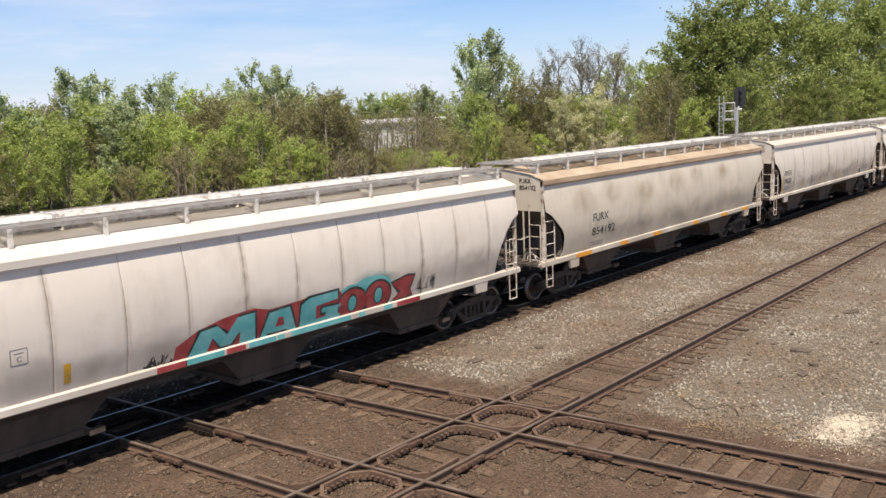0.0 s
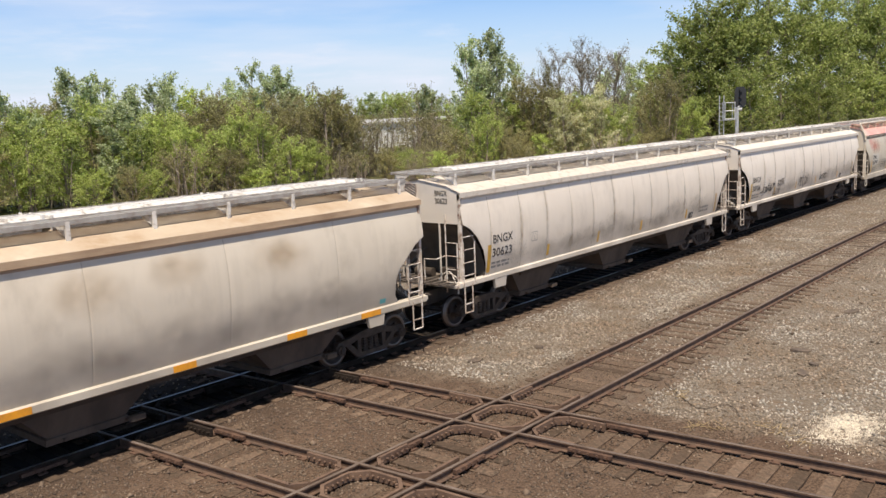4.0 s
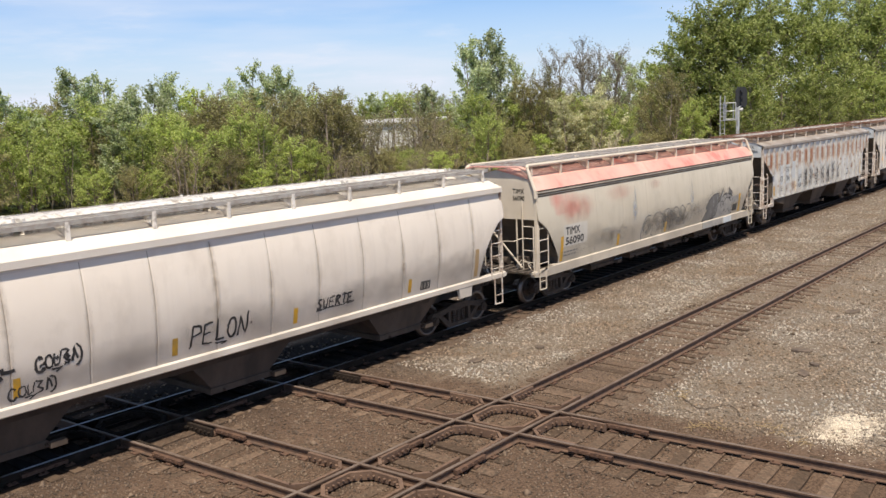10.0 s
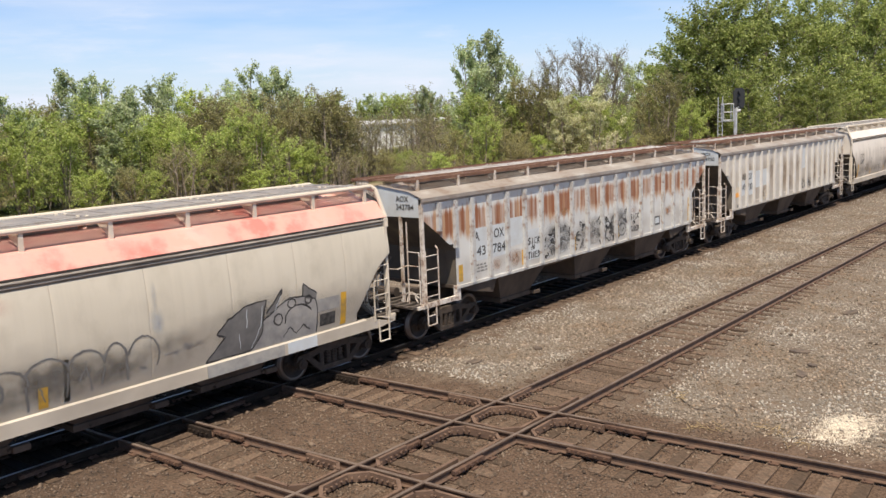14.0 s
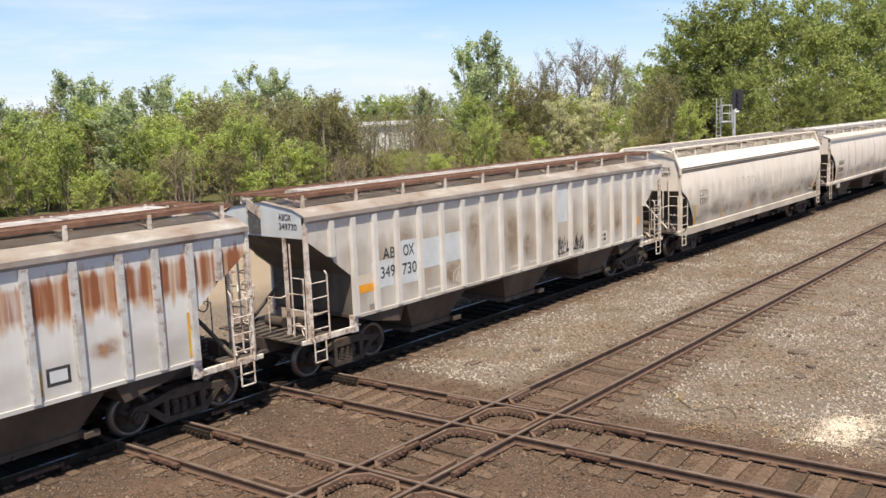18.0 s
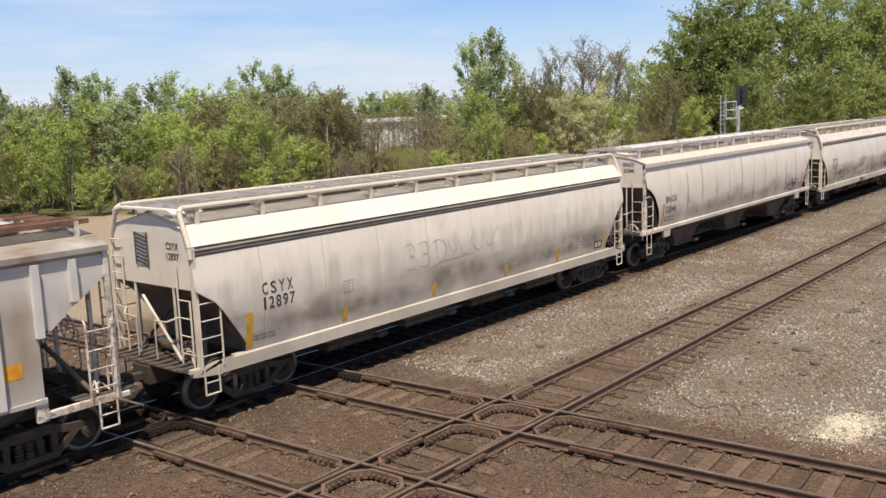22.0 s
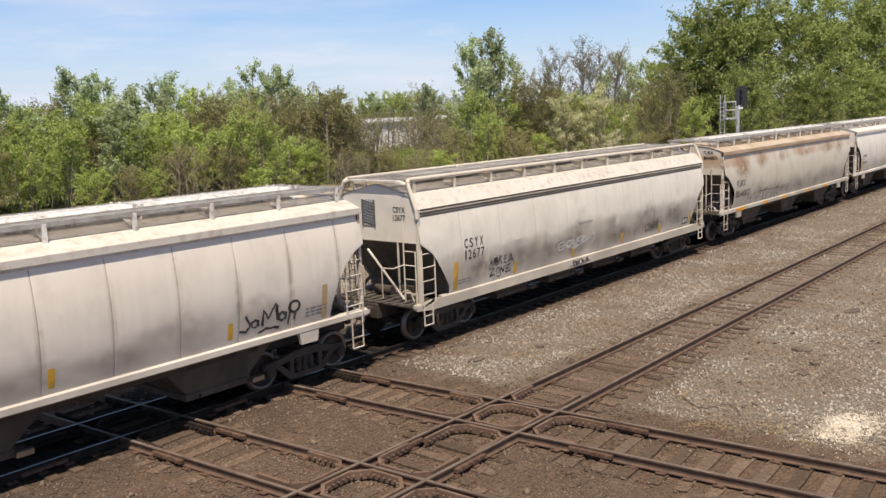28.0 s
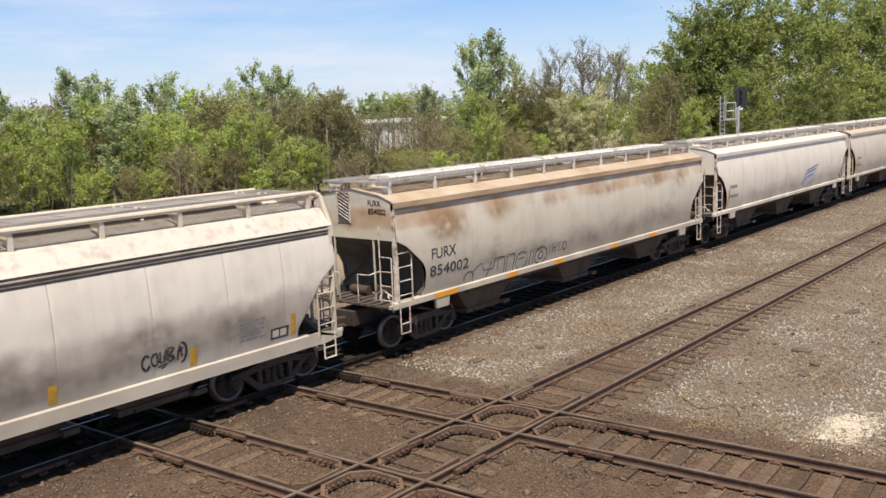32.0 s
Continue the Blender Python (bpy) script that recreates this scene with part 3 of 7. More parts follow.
def scribble(w, h, letters, seed, steps=12):
    """A tag that cannot be read: for each letter an arc or two, a zigzag and a long stroke."""
    rnd = random.Random(seed)
    lines = []
    for i in range(letters):
        x0, x1 = w * (i + 0.05) / letters, w * (i + 1.15) / letters
        style = rnd.randrange(4)
        if style in (0, 1):
            cx, cz = (x0 + x1) / 2, h * rnd.uniform(0.3, 0.65)
            a0, turn = rnd.uniform(0, 6.28), rnd.choice((-1, 1)) * rnd.uniform(2.5, 5.2)
            rx, rz = (x1 - x0) * rnd.uniform(0.3, 0.5), h * rnd.uniform(0.25, 0.48)
            lines.append([(cx + rx * math.cos(a0 + turn * u / steps), cz + rz * math.sin(a0 + turn * u / steps)) for u in range(steps + 1)])
        if style in (1, 2, 3):
            n = rnd.randrange(3, 6)
            lines.append([(x0 + (x1 - x0) * rnd.uniform(0, 1), h * (rnd.uniform(0.0, 0.35) if k % 2 else rnd.uniform(0.6, 1.05))) for k in range(n)])
        x = rnd.uniform(x0, x1)
        lines.append([(x, h * rnd.uniform(-0.05, 0.25)), (x + rnd.uniform(-0.1, 0.1) * h, h * rnd.uniform(0.7, 1.05))])
    lines.append([(-0.04 * w, h * rnd.uniform(0.1, 0.3)), (w * 0.45, h * rnd.uniform(0.0, 0.15)), (w * 1.05, h * rnd.uniform(0.1, 0.45))])
    return lines


def bars_mesh(w, h, rows):
    """Rows of short bars in place of writing too small to read."""
    bm = bmesh.new()
    rnd = random.Random(int(w * 100) + rows)
    for r in range(rows):
        z0 = h * (rows - 1 - r) / rows
        x = 0.0
        while x < w * rnd.uniform(0.75, 1.0):
            d = rnd.uniform(0.1, 0.3) * w
            vs = [bm.verts.new(p) for p in ((x, 0, z0), (min(x + d, w), 0, z0), (min(x + d, w), 0, z0 + h / rows * 0.55), (x, 0, z0 + h / rows * 0.55))]
            bm.faces.new(vs)
            x += d + 0.06 * w
    return mesh_of(bm, "bars", [])


def hopper_car(kind, front, label, side_mat, roof_mat, hatch_mat, trim_mat, grate_mat=None, end_mat=None, shift=0.0, posts_at=0.35):
    """A covered hopper car on its two trucks; front is where its front roof corner stands along the track as the clock shows nine seconds."""
    k = KINDS[kind]
    L, foot, (e0, e1) = k["L"], k["foot"], k["eave"]
    grate_mat, end_mat = grate_mat or GALV, end_mat or side_mat
    ob = thing("hopper_car", pose(front + L / 2, 16.99, 0), label, "hopper car", "freight train")
    h = L / 2
    # side sheets
    edges = [-h] + [x + shift - h for x in k["seams"]] + [h]
    n = len(edges) - 1
    for s in (-1, 1):
        for xa, xb in zip(edges, edges[1:]):
            bm = side_panel(k, xa, xb, s, 0.0 if kind == "ribbed" else 0.006 if kind == "round" else 0.004)
            if bm:
                part("side_panel", bm, [side_mat, SEAM if kind == "round" else FAINT_SEAM], ob, shade=kind != "ribbed")
        if kind == "ribbed":
            for i in range(1, n):
                x = edges[i]
                top, low = e0, k["foot"]
                if abs(x) > h - k["cut"][-1][0]:
                    low = max(low, next(zz for zz in (k["cut"][0][1] - 0.02 * j for j in range(200)) if cut_x(k, zz) >= h - abs(x) - 0.06) + 0.05)
                bm = bmesh.new()
                prism(bm, ((x - 0.078, 0.0), (x - 0.066, 0.105), (x + 0.066, 0.105), (x + 0.078, 0.0)), "z", low, top)
                for v in bm.verts:
                    v.co.y = s * (1.485 + v.co.y)
                bmesh.ops.recalc_face_normals(bm, faces=bm.faces[:])
                part("rib", bm, PAINT_RIB if side_mat is PAINT_GREY else RIB_BLUE, ob)
            bm = bmesh.new()
            box(bm, -h + 1.45, h - 1.45, min(s * 1.47, s * 1.53), max(s * 1.47, s * 1.53), foot - 0.07, foot + 0.01)
            part("side_edge", bm, side_mat, ob)
        # top chord
        bm = bmesh.new()
        if kind == "deep":
            prism(bm, ((1.40, e0), (1.47, e0), (1.47, e0 + 0.045), (1.512, e0 + 0.05), (1.512, e0 + 0.07), (1.47, e0 + 0.075), (1.47, e0 + 0.125), (1.535, e0 + 0.13), (1.535, e0 + 0.16), (1.46, e0 + 0.165), (1.46, e1 - 0.014), (1.40, e1 - 0.014)), "x", -h, h)
            # Recessed faces take the groove material, which carries painted shade.
            for f in bm.faces:
                f.material_index = 1 if max(v.co.y for v in f.verts) < 1.48 else 0
            for v in bm.verts:
                v.co.y *= s
            bmesh.ops.recalc_face_normals(bm, faces=bm.faces[:])
        else:
            prism(bm, ((1.44, e0), (1.50, e0), (1.50, e0 + 0.05), (1.575, e0 + 0.07), (1.575, e1 - 0.004), (1.44, e1 - 0.004)), "x", -h, h)
            for v in bm.verts:
                v.co.y *= s
            bmesh.ops.recalc_face_normals(bm, faces=bm.faces[:])
        part("top_chord", bm, [CHORD, GROOVE] if kind == "deep" else BROWN_CHORD if kind == "smooth" else roof_mat, ob)
        # side sill
        if k["sill"]:
            z0, z1 = k["sill"]
            bm = bmesh.new()
            if kind == "deep":
                prism(bm, ((1.36, z1), (1.50, z1), (1.54, z1 - 0.03), (1.54, z0 + 0.02), (1.48, z0), (1.36, z0)), "x", -h + 0.55, h - 0.55)
                for e in (-1, 1):
                    prism(bm, ((e * (h - 0.55), z0), (e * (h - 0.55), z1), (e * (h - 0.9), z1), (e * (h + 0.15), z1 - 0.1), (e * (h + 0.15), z1 - 0.24)), "y", 1.36, 1.535)
            else:
                prism(bm, ((1.38, z1), (1.50, z1), (1.55, z1 - 0.03), (1.55, z0 + 0.03), (1.50, z0), (1.38, z0)), "x", -h - 0.1, h + 0.1)
                for e in (-1, 1):
                    prism(bm, ((e * (h - 1.55), z0 + 0.02), (e * (h - 2.15), z0 + 0.02), (e * (h - 2.1), z0 - 0.26), (e * (h - 1.6), z0 - 0.26)), "y", 1.45, 1.54)
            for v in bm.verts:
                v.co.y *= s
            bmesh.ops.recalc_face_normals(bm, faces=bm.faces[:])
            part("side_sill", bm, trim_mat if kind == "deep" else end_mat, ob)
    # roof sheet
    pr = k["roof"]
    bm = bmesh.new()
    line = [(-y, z) for y, z in pr] + [(y, z) for y, z in pr[-2::-1]]
    xs = [-h + L * i / 12 for i in range(13)]
    grid = [[bm.verts.new((x, y, z)) for y, z in line] for x in xs]
    for r0, r1 in zip(grid, grid[1:]):
        for i in range(len(line) - 1):
            bm.faces.new((r0[i], r1[i], r1[i + 1], r0[i + 1]))
    bmesh.ops.recalc_face_normals(bm, faces=bm.faces[:])
    if bm.faces[0].normal.z < 0:
        bmesh.ops.reverse_faces(bm, faces=bm.faces[:])
    part("roof", bm, roof_mat, ob)
    # running boards on posts
    part("running_board", cached(("running_board", L, grate_mat.name), lambda: grating(L), grate_mat), grate_mat, ob, "steel grating running boards").location.z = k["walk"]
    posts = 11
    for s in (-1, 1):
        for i in range(posts):
            x = -h + posts_at + (L - 0.7) * i / (posts - 1)
            zr = np.interp(1.1, [p[0] for p in pr[::-1]], [p[1] for p in pr[::-1]])
            bm = bmesh.new()
            box(bm, x - 0.045, x + 0.045, min(s * 1.10, s * 1.15), max(s * 1.10, s * 1.15), zr - 0.06, k["walk"] + 0.035)
            prism(bm, ((s * 1.1, k["walk"] - 0.02), (s * 0.62, k["walk"] - 0.02), (s * 0.62, k["walk"] - 0.06), (s * 1.1, zr + 0.02)), "x", x - 0.012, x + 0.012)
            part("running_board_post", bm, HATCH_WHITE if kind in ("round", "smooth") else trim_mat, ob)
        if kind == "deep":
            bm = bmesh.new()
            path_bar(bm, [(-h + 0.0, s * 1.50, e1 - 0.25), (-h + 0.0, s * 1.49, e1 - 0.02), (-h + 0.02, s * 1.20, k["walk"] - 0.06), (-h + 0.12, s * 1.13, k["walk"] + 0.02), (h - 0.12, s * 1.13, k["walk"] + 0.02), (h - 0.02, s * 1.20, k["walk"] - 0.06), (h, s * 1.49, e1 - 0.02), (h, s * 1.50, e1 - 0.25)], 0.055, 8)
            part("running_board_edge", bm, trim_mat, ob)
    # hatches
    m = {"round": 4, "smooth": 4, "deep": 5, "ribbed": 7}[kind]
    span = L - 2.2
    for i in range(m):
        xa, xb = -span / 2 + span * i / m + 0.05, -span / 2 + span * (i + 1) / m - 0.05
        bm = bmesh.new()
        zt = 4.52 if kind in ("round", "smooth") else 4.45
        lid = ((-0.43, zt - 0.01), (-0.42, zt + 0.035), (-0.33, zt + 0.085), (0.33, zt + 0.085), (0.42, zt + 0.035), (0.43, zt - 0.01))
        prism(bm, lid, "x", xa, xb)
        for j in range(3):
            x = xa + (xb - xa) * (j + 0.5) / 3
            prism(bm, [(y * 1.02, z + 0.014) for y, z in lid], "x", x - 0.025, x + 0.025)
        hob = part("hatch_cover", bm, hatch_mat, ob)
        bm = bmesh.new()
        box(bm, xb - 0.02, xb + 0.09, -0.36, 0.36, zt - 0.06, zt + 0.03, 0.015)
        for y in (-0.45, 0.40):
            box(bm, xb - 0.09, xb - 0.03, y, y + 0.05, zt - 0.05, zt + 0.12, 0.008)
            box(bm, xb + 0.10, xb + 0.16, y, y + 0.05, zt - 0.05, zt + 0.10, 0.008)
        part("lock_bar", bm, trim_mat if kind == "deep" else hatch_mat, hob)
        bm = bmesh.new()
        box(bm, xa + 0.04, xb - 0.04, -0.34, 0.34, 4.25, zt - 0.012)
        part("coaming", bm, hatch_mat, hob)
    # ends
    cut = k["cut"]
    for e in (-1, 1):
        ze = cut[0][1]
        bm = bmesh.new()
        poly = [(-1.48, ze), (1.48, ze), (1.48, e1 - 0.02)] + [(y, z - 0.01) for y, z in pr if y < 1.48] + [(-y, z - 0.01) for y, z in pr[-2::-1] if 0 < y < 1.48] + [(-1.48, e1 - 0.02)]
        prism(bm, poly, "x", e * (h - 0.03), e * (h - 0.06))
        part("end_panel", bm, end_mat, ob)
        bm = bmesh.new()
        cells = [(x, z) for x, z in cut]
        g = [[bm.verts.new((e * (h - 0.04 - x), y, z)) for y in (-1.47, 0, 1.47)] for x, z in cells]
        for r0, r1 in zip(g, g[1:]):
            for i in range(2):
                bm.faces.new((r0[i], r0[i + 1], r1[i + 1], r1[i]))
        bmesh.ops.recalc_face_normals(bm, faces=bm.faces[:])
        bmesh.ops.solidify(bm, geom=bm.faces[:], thickness=0.02)
        part("slope_sheet", bm, SLOPE, ob, "grimy sloping end sheet, coloured darker for its shade")
        # opening with mesh in the end panel
        bm = bmesh.new()
        ya = 0.05 if e < 0 else -0.5
        xf = e * (h - 0.02)
        box(bm, min(xf, xf + e * 0.012), max(xf, xf + e * 0.012), ya, ya + 0.46, ze + (0.06 if kind == "ribbed" else 0.42), e1 + 0.22)
        vent = part("vent_mesh", bm, GRATE_LIGHT if kind == "deep" else MESHGREY, ob, "grey louvred opening" if kind == "deep" else "dark opening behind pale bars")
        bm = bmesh.new()
        for i in range(8):
            z = ze + 0.45 + i * (e1 - ze - 0.25) / 8
            bar(bm, (xf + e * 0.02, ya, z), (xf + e * 0.02, ya + 0.46, z + (0.09 if kind == "deep" else 0.22)), 0.012, 4)
        for y in (ya, ya + 0.46):
            bar(bm, (xf + e * 0.02, y, ze + 0.42), (xf + e * 0.02, y, e1 + 0.22), 0.02, 4)
        part("vent_bar", bm, MESHGREY if kind == "deep" else trim_mat, vent)
        if kind == "deep":
            bm = bmesh.new()
            xa, xb = sorted((e * (h - 0.1), e * (h + 0.09)))
            prism(bm, ((-1.15, 4.36), (-0.9, 4.44), (0.9, 4.44), (1.15, 4.36), (1.15, 4.40), (0.9, 4.48), (-0.9, 4.48), (-1.15, 4.40)), "x", xa, xb)
            part("roof_end_plate", bm, roof_mat, ob)
            bm = bmesh.new()
            path_bar(bm, [(e * (h + 0.02), 0.35 * -e, 2.55), (e * (h + 0.02), 0.95 * e, 1.25)], 0.035, 8)
            part("end_brace", bm, end_mat, ob)
        # corner posts, inner posts, handrails
        zp = k["sill"][1] if k["sill"] else 1.2
        for s in (-1, 1):
            bm = bmesh.new()
            x = e * (h - 0.05)
            box(bm, x - 0.05, x + 0.05, min(s * 1.43, s * 1.53), max(s * 1.43, s * 1.53), zp - 0.08, e1 - 0.01, 0.008)
            part("corner_post", bm, trim_mat, ob)
            bm = bmesh.new()
            r = 0.04 if kind == "ribbed" else 0.022
            box(bm, x - r, x + r, s * 0.73 - r * 0.8, s * 0.73 + r * 0.8, zp - 0.05, ze + 0.02)
            part("end_post", bm, trim_mat if kind == "ribbed" else end_mat, ob)
            # ladder on the side
            bm = bmesh.new()
            xl = e * (h - 0.60)
            yl = s * 1.545
            bar(bm, (xl, yl, zp - 0.12), (xl, yl, 2.62), 0.024)
            bar(bm, (e * (h - 0.07), yl, zp - 0.12), (e * (h - 0.07), yl, 2.62), 0.024)
            for i in range(4):
                z = zp + 0.16 + i * 0.37
                bar(bm, (xl, yl, z), (e * (h - 0.07), yl, z), 0.017)
            path_bar(bm, [(xl, yl, 2.62), (xl, s * 1.46, 2.70)], 0.02)
            part("side_ladder", bm, trim_mat, ob)
            bm = bmesh.new()
            xm = e * (h - 0.10)
            path_bar(bm, [(xm, yl, zp - 0.1), (xm, yl, 0.56), (xm - e * 0.36, yl, 0.56), (xm - e * 0.36, yl, zp - 0.1)], 0.022)
            bar(bm, (xm, yl, 0.82), (xm - e * 0.36, yl, 0.82), 0.018)
            part("stirrup_step", bm, trim_mat, ob)
            if kind == "ribbed":
                bm = bmesh.new()
                xa, xb = sorted((e * (h - 1.5), e * (h + 0.02)))
                box(bm, xa, xb, min(s * 1.42, s * 1.51), max(s * 1.42, s * 1.51), zp - 0.17, zp - 0.03, 0.01)
                xa, xb = sorted((e * (h - 1.4), e * (h - 1.62)))
                box(bm, xa, xb, min(s * 1.40, s * 1.50), max(s * 1.40, s * 1.50), zp - 0.2, zp + 0.24, 0.01)
                part("side_step_beam", bm, trim_mat, ob)
            # ladder on the end
            bm = bmesh.new()
            xq = e * (h + 0.05)
            for y, zt in ((1.43, 2.6), (1.02, 3.4)):
                bar(bm, (xq, s * y, 1.15), (xq, s * y, e1 - 0.2 if s * e < 0 else zt), 0.022)
            for i in range(7 if s * e < 0 else 4):
                bar(bm, (xq, s * 1.43, 1.45 + i * 0.38), (xq, s * 1.02, 1.45 + i * 0.38), 0.016)
            part("end_ladder", bm, trim_mat, ob)
            bm = bmesh.new()
            path_bar(bm, [(xq, s * 1.02, 2.22), (xq + e * 0.18, s * 0.8, 2.12), (xq + e * 0.18, s * 0.35, 2.10), (xq + e * 0.18, s * 0.35, 1.25)], 0.018)
            part("handrail", bm, trim_mat, ob)
        # end platform, end sill, centre sill stub, coupler, brake gear
        bm = bmesh.new()
        xa, xb = sorted((e * (h - 0.05), e * (h + 0.22)))
        box(bm, xa, xb, -1.5, 1.5, zp - 0.16, zp - 0.06, 0.01)
        part("end_sill", bm, trim_mat, ob)
        bm = bmesh.new()
        xa, xb = sorted((e * (h - 0.75), e * (h + 0.42)))
        box(bm, xa, xb, -1.44, 1.44, zp - 0.075, zp - 0.06)
        plat = part("end_platform", bm, DECK, ob, "grimy slatted end platform")
        for i in range(10):
            sl = part("slat", cached(("slat",), slat, DECK), DECK, plat)
            sl.location = ((xa + xb) / 2, -1.35 + i * 0.3, zp - 0.06)
        bm = bmesh.new()
        xa, xb = sorted((e * (h - 2.6), e * (h + 0.45)))
        box(bm, xa, xb, -0.33, 0.33, 0.72, 1.14, 0.02)
        part("centre_sill", bm, GRIME, ob)
        bm = bmesh.new()
        xa, xb = sorted((e * (h + 0.40), e * (h + 0.78)))
        box(bm, xa, xb, -0.08, 0.08, 0.80, 0.98, 0.02)
        xa, xb = sorted((e * (h + 0.72), e * (h + 0.92)))
        box(bm, xa, xb, -0.17 if e < 0 else -0.12, 0.12 if e < 0 else 0.17, 0.74, 1.04, 0.04)
        part("coupler", bm, TRUCK, ob)
        bm = bmesh.new()
        pts = [(e * (h + 0.45), 0.3, 0.95), (e * (h + 0.62), 0.33, 0.62), (e * (h + 0.8), 0.3, 0.5), (e * (h + 0.9), 0.22, 0.62)]
        path_bar(bm, pts, 0.025)
        part("air_hose", bm, DARKGAP, ob)
        for i in range(3):
            bm = bmesh.new()
            y0 = -1.25 + 0.22 * i
            pts = [(e * (h - 0.05 - 0.25 * u), y0 + 0.2 * math.sin(u * 3.0 + i), zp - 0.03 + (0.16 + 0.05 * i) * math.sin(u * math.pi)) for u in (0.0, 0.2, 0.4, 0.6, 0.8, 1.0)]
            path_bar(bm, pts, 0.016, 5)
            part("brake_pipe", bm, trim_mat, ob)
        if e > 0 or kind == "ribbed":
            bm = bmesh.new()
            c = Vector((e * (h + 0.12), 0.55, 2.15))
            ring = [c + Vector((0, 0.27 * math.cos(a * math.tau / 14), 0.27 * math.sin(a * math.tau / 14))) for a in range(15)]
            path_bar(bm, ring, 0.018)
            for a in range(0, 14, 4):
                bar(bm, c, ring[a], 0.012)
            part("brake_wheel", bm, trim_mat, ob)
        bm = bmesh.new()
        bar(bm, (e * (h - 0.45), -0.1, zp + 0.1), (e * (h - 0.45), 0.55, zp + 0.1), 0.13, 12)
        part("brake_cylinder", bm, GRIME, ob)
        bm = bmesh.new()
        box(bm, min(e * (h - 0.3), e * (h - 0.55)), max(e * (h - 0.3), e * (h - 0.55)), -0.9, -0.5, zp - 0.055, zp + 0.3, 0.02)
        part("brake_valve", bm, GRIME, ob)
        for s in (-1, 1):
            bm = bmesh.new()
            path_bar(bm, [(e * (h - 0.35), s * 1.2, zp - 0.05), (e * (h - 0.95), s * 0.55, 2.2)], 0.05)
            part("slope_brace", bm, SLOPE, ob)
    # underside
    m = 3 if kind in ("round", "ribbed", "smooth") else 4
    a, b = -h + 3.35, h - 3.35
    for i in range(m):
        xa, xb = a + (b - a) * i / m, a + (b - a) * (i + 1) / m
        if kind == "ribbed":
            xa, xb = -4.4 + 4.4 * i - 1.42, -4.4 + 4.4 * i + 1.42
        elif kind != "deep":
            xa, xb = -5.3 + 5.3 * i - 1.6, -5.3 + 5.3 * i + 1.6
        part("hopper_bin", hopper_bin(xa + 0.05, xb - 0.05, foot if kind == "ribbed" else foot - 0.1, 1.46 if kind == "ribbed" else 1.32, 0.42 if kind != "deep" else 0.55), HOPPER, ob, "grimy discharge hopper")
    for e in (-1, 1):
        if kind == "ribbed":
            bm = bmesh.new()
            xa, xb = sorted((e * (h - 1.46), e * (h - 3.42)))
            prism(bm, ((e * (h - 1.46), foot), (e * (h - 3.42), foot), (e * (h - 3.2), 0.95), (e * (h - 2.2), 1.15)), "y", -1.46, 1.46)
            part("slope_bottom", bm, HOPPER, ob)
    bm = bmesh.new()
    deep = 0.34 if kind in ("round", "smooth") else 0.2
    prism(bm, ((-1.45, foot + 0.03), (1.45, foot + 0.03), (1.45, foot - 0.06), (1.3, foot - deep), (-1.3, foot - deep), (-1.45, foot - 0.06)), "x", -h + 3.2, h - 3.2)
    box(bm, -h + cut[-1][0], h - cut[-1][0], -1.45, 1.45, foot - 0.06, foot + 0.025)
    part("floor", bm, HOPPER if kind == "ribbed" else GRIME, ob)
    # trucks
    for e in (-1, 1):
        xc = e * (h - 1.62)
        for s in (-1, 1):
            t = part("truck_frame", cached(("truck_frame", s), lambda: truck_frame(s), TRUCK), TRUCK, ob, "oily cast steel truck frame")
            t.location.x = xc
        for d in (-1.12, 1.12):
            w = part("wheelset", cached(("wheelset",), wheelset, [WHEEL, TREAD], True), WHEEL, ob, "pair of steel wheels on an axle")
            w.location = (xc + d, 0, 0.46)
            WHEELS.append((w, xc + d))
    CARS.append((ob, front + L / 2))
    return ob, k


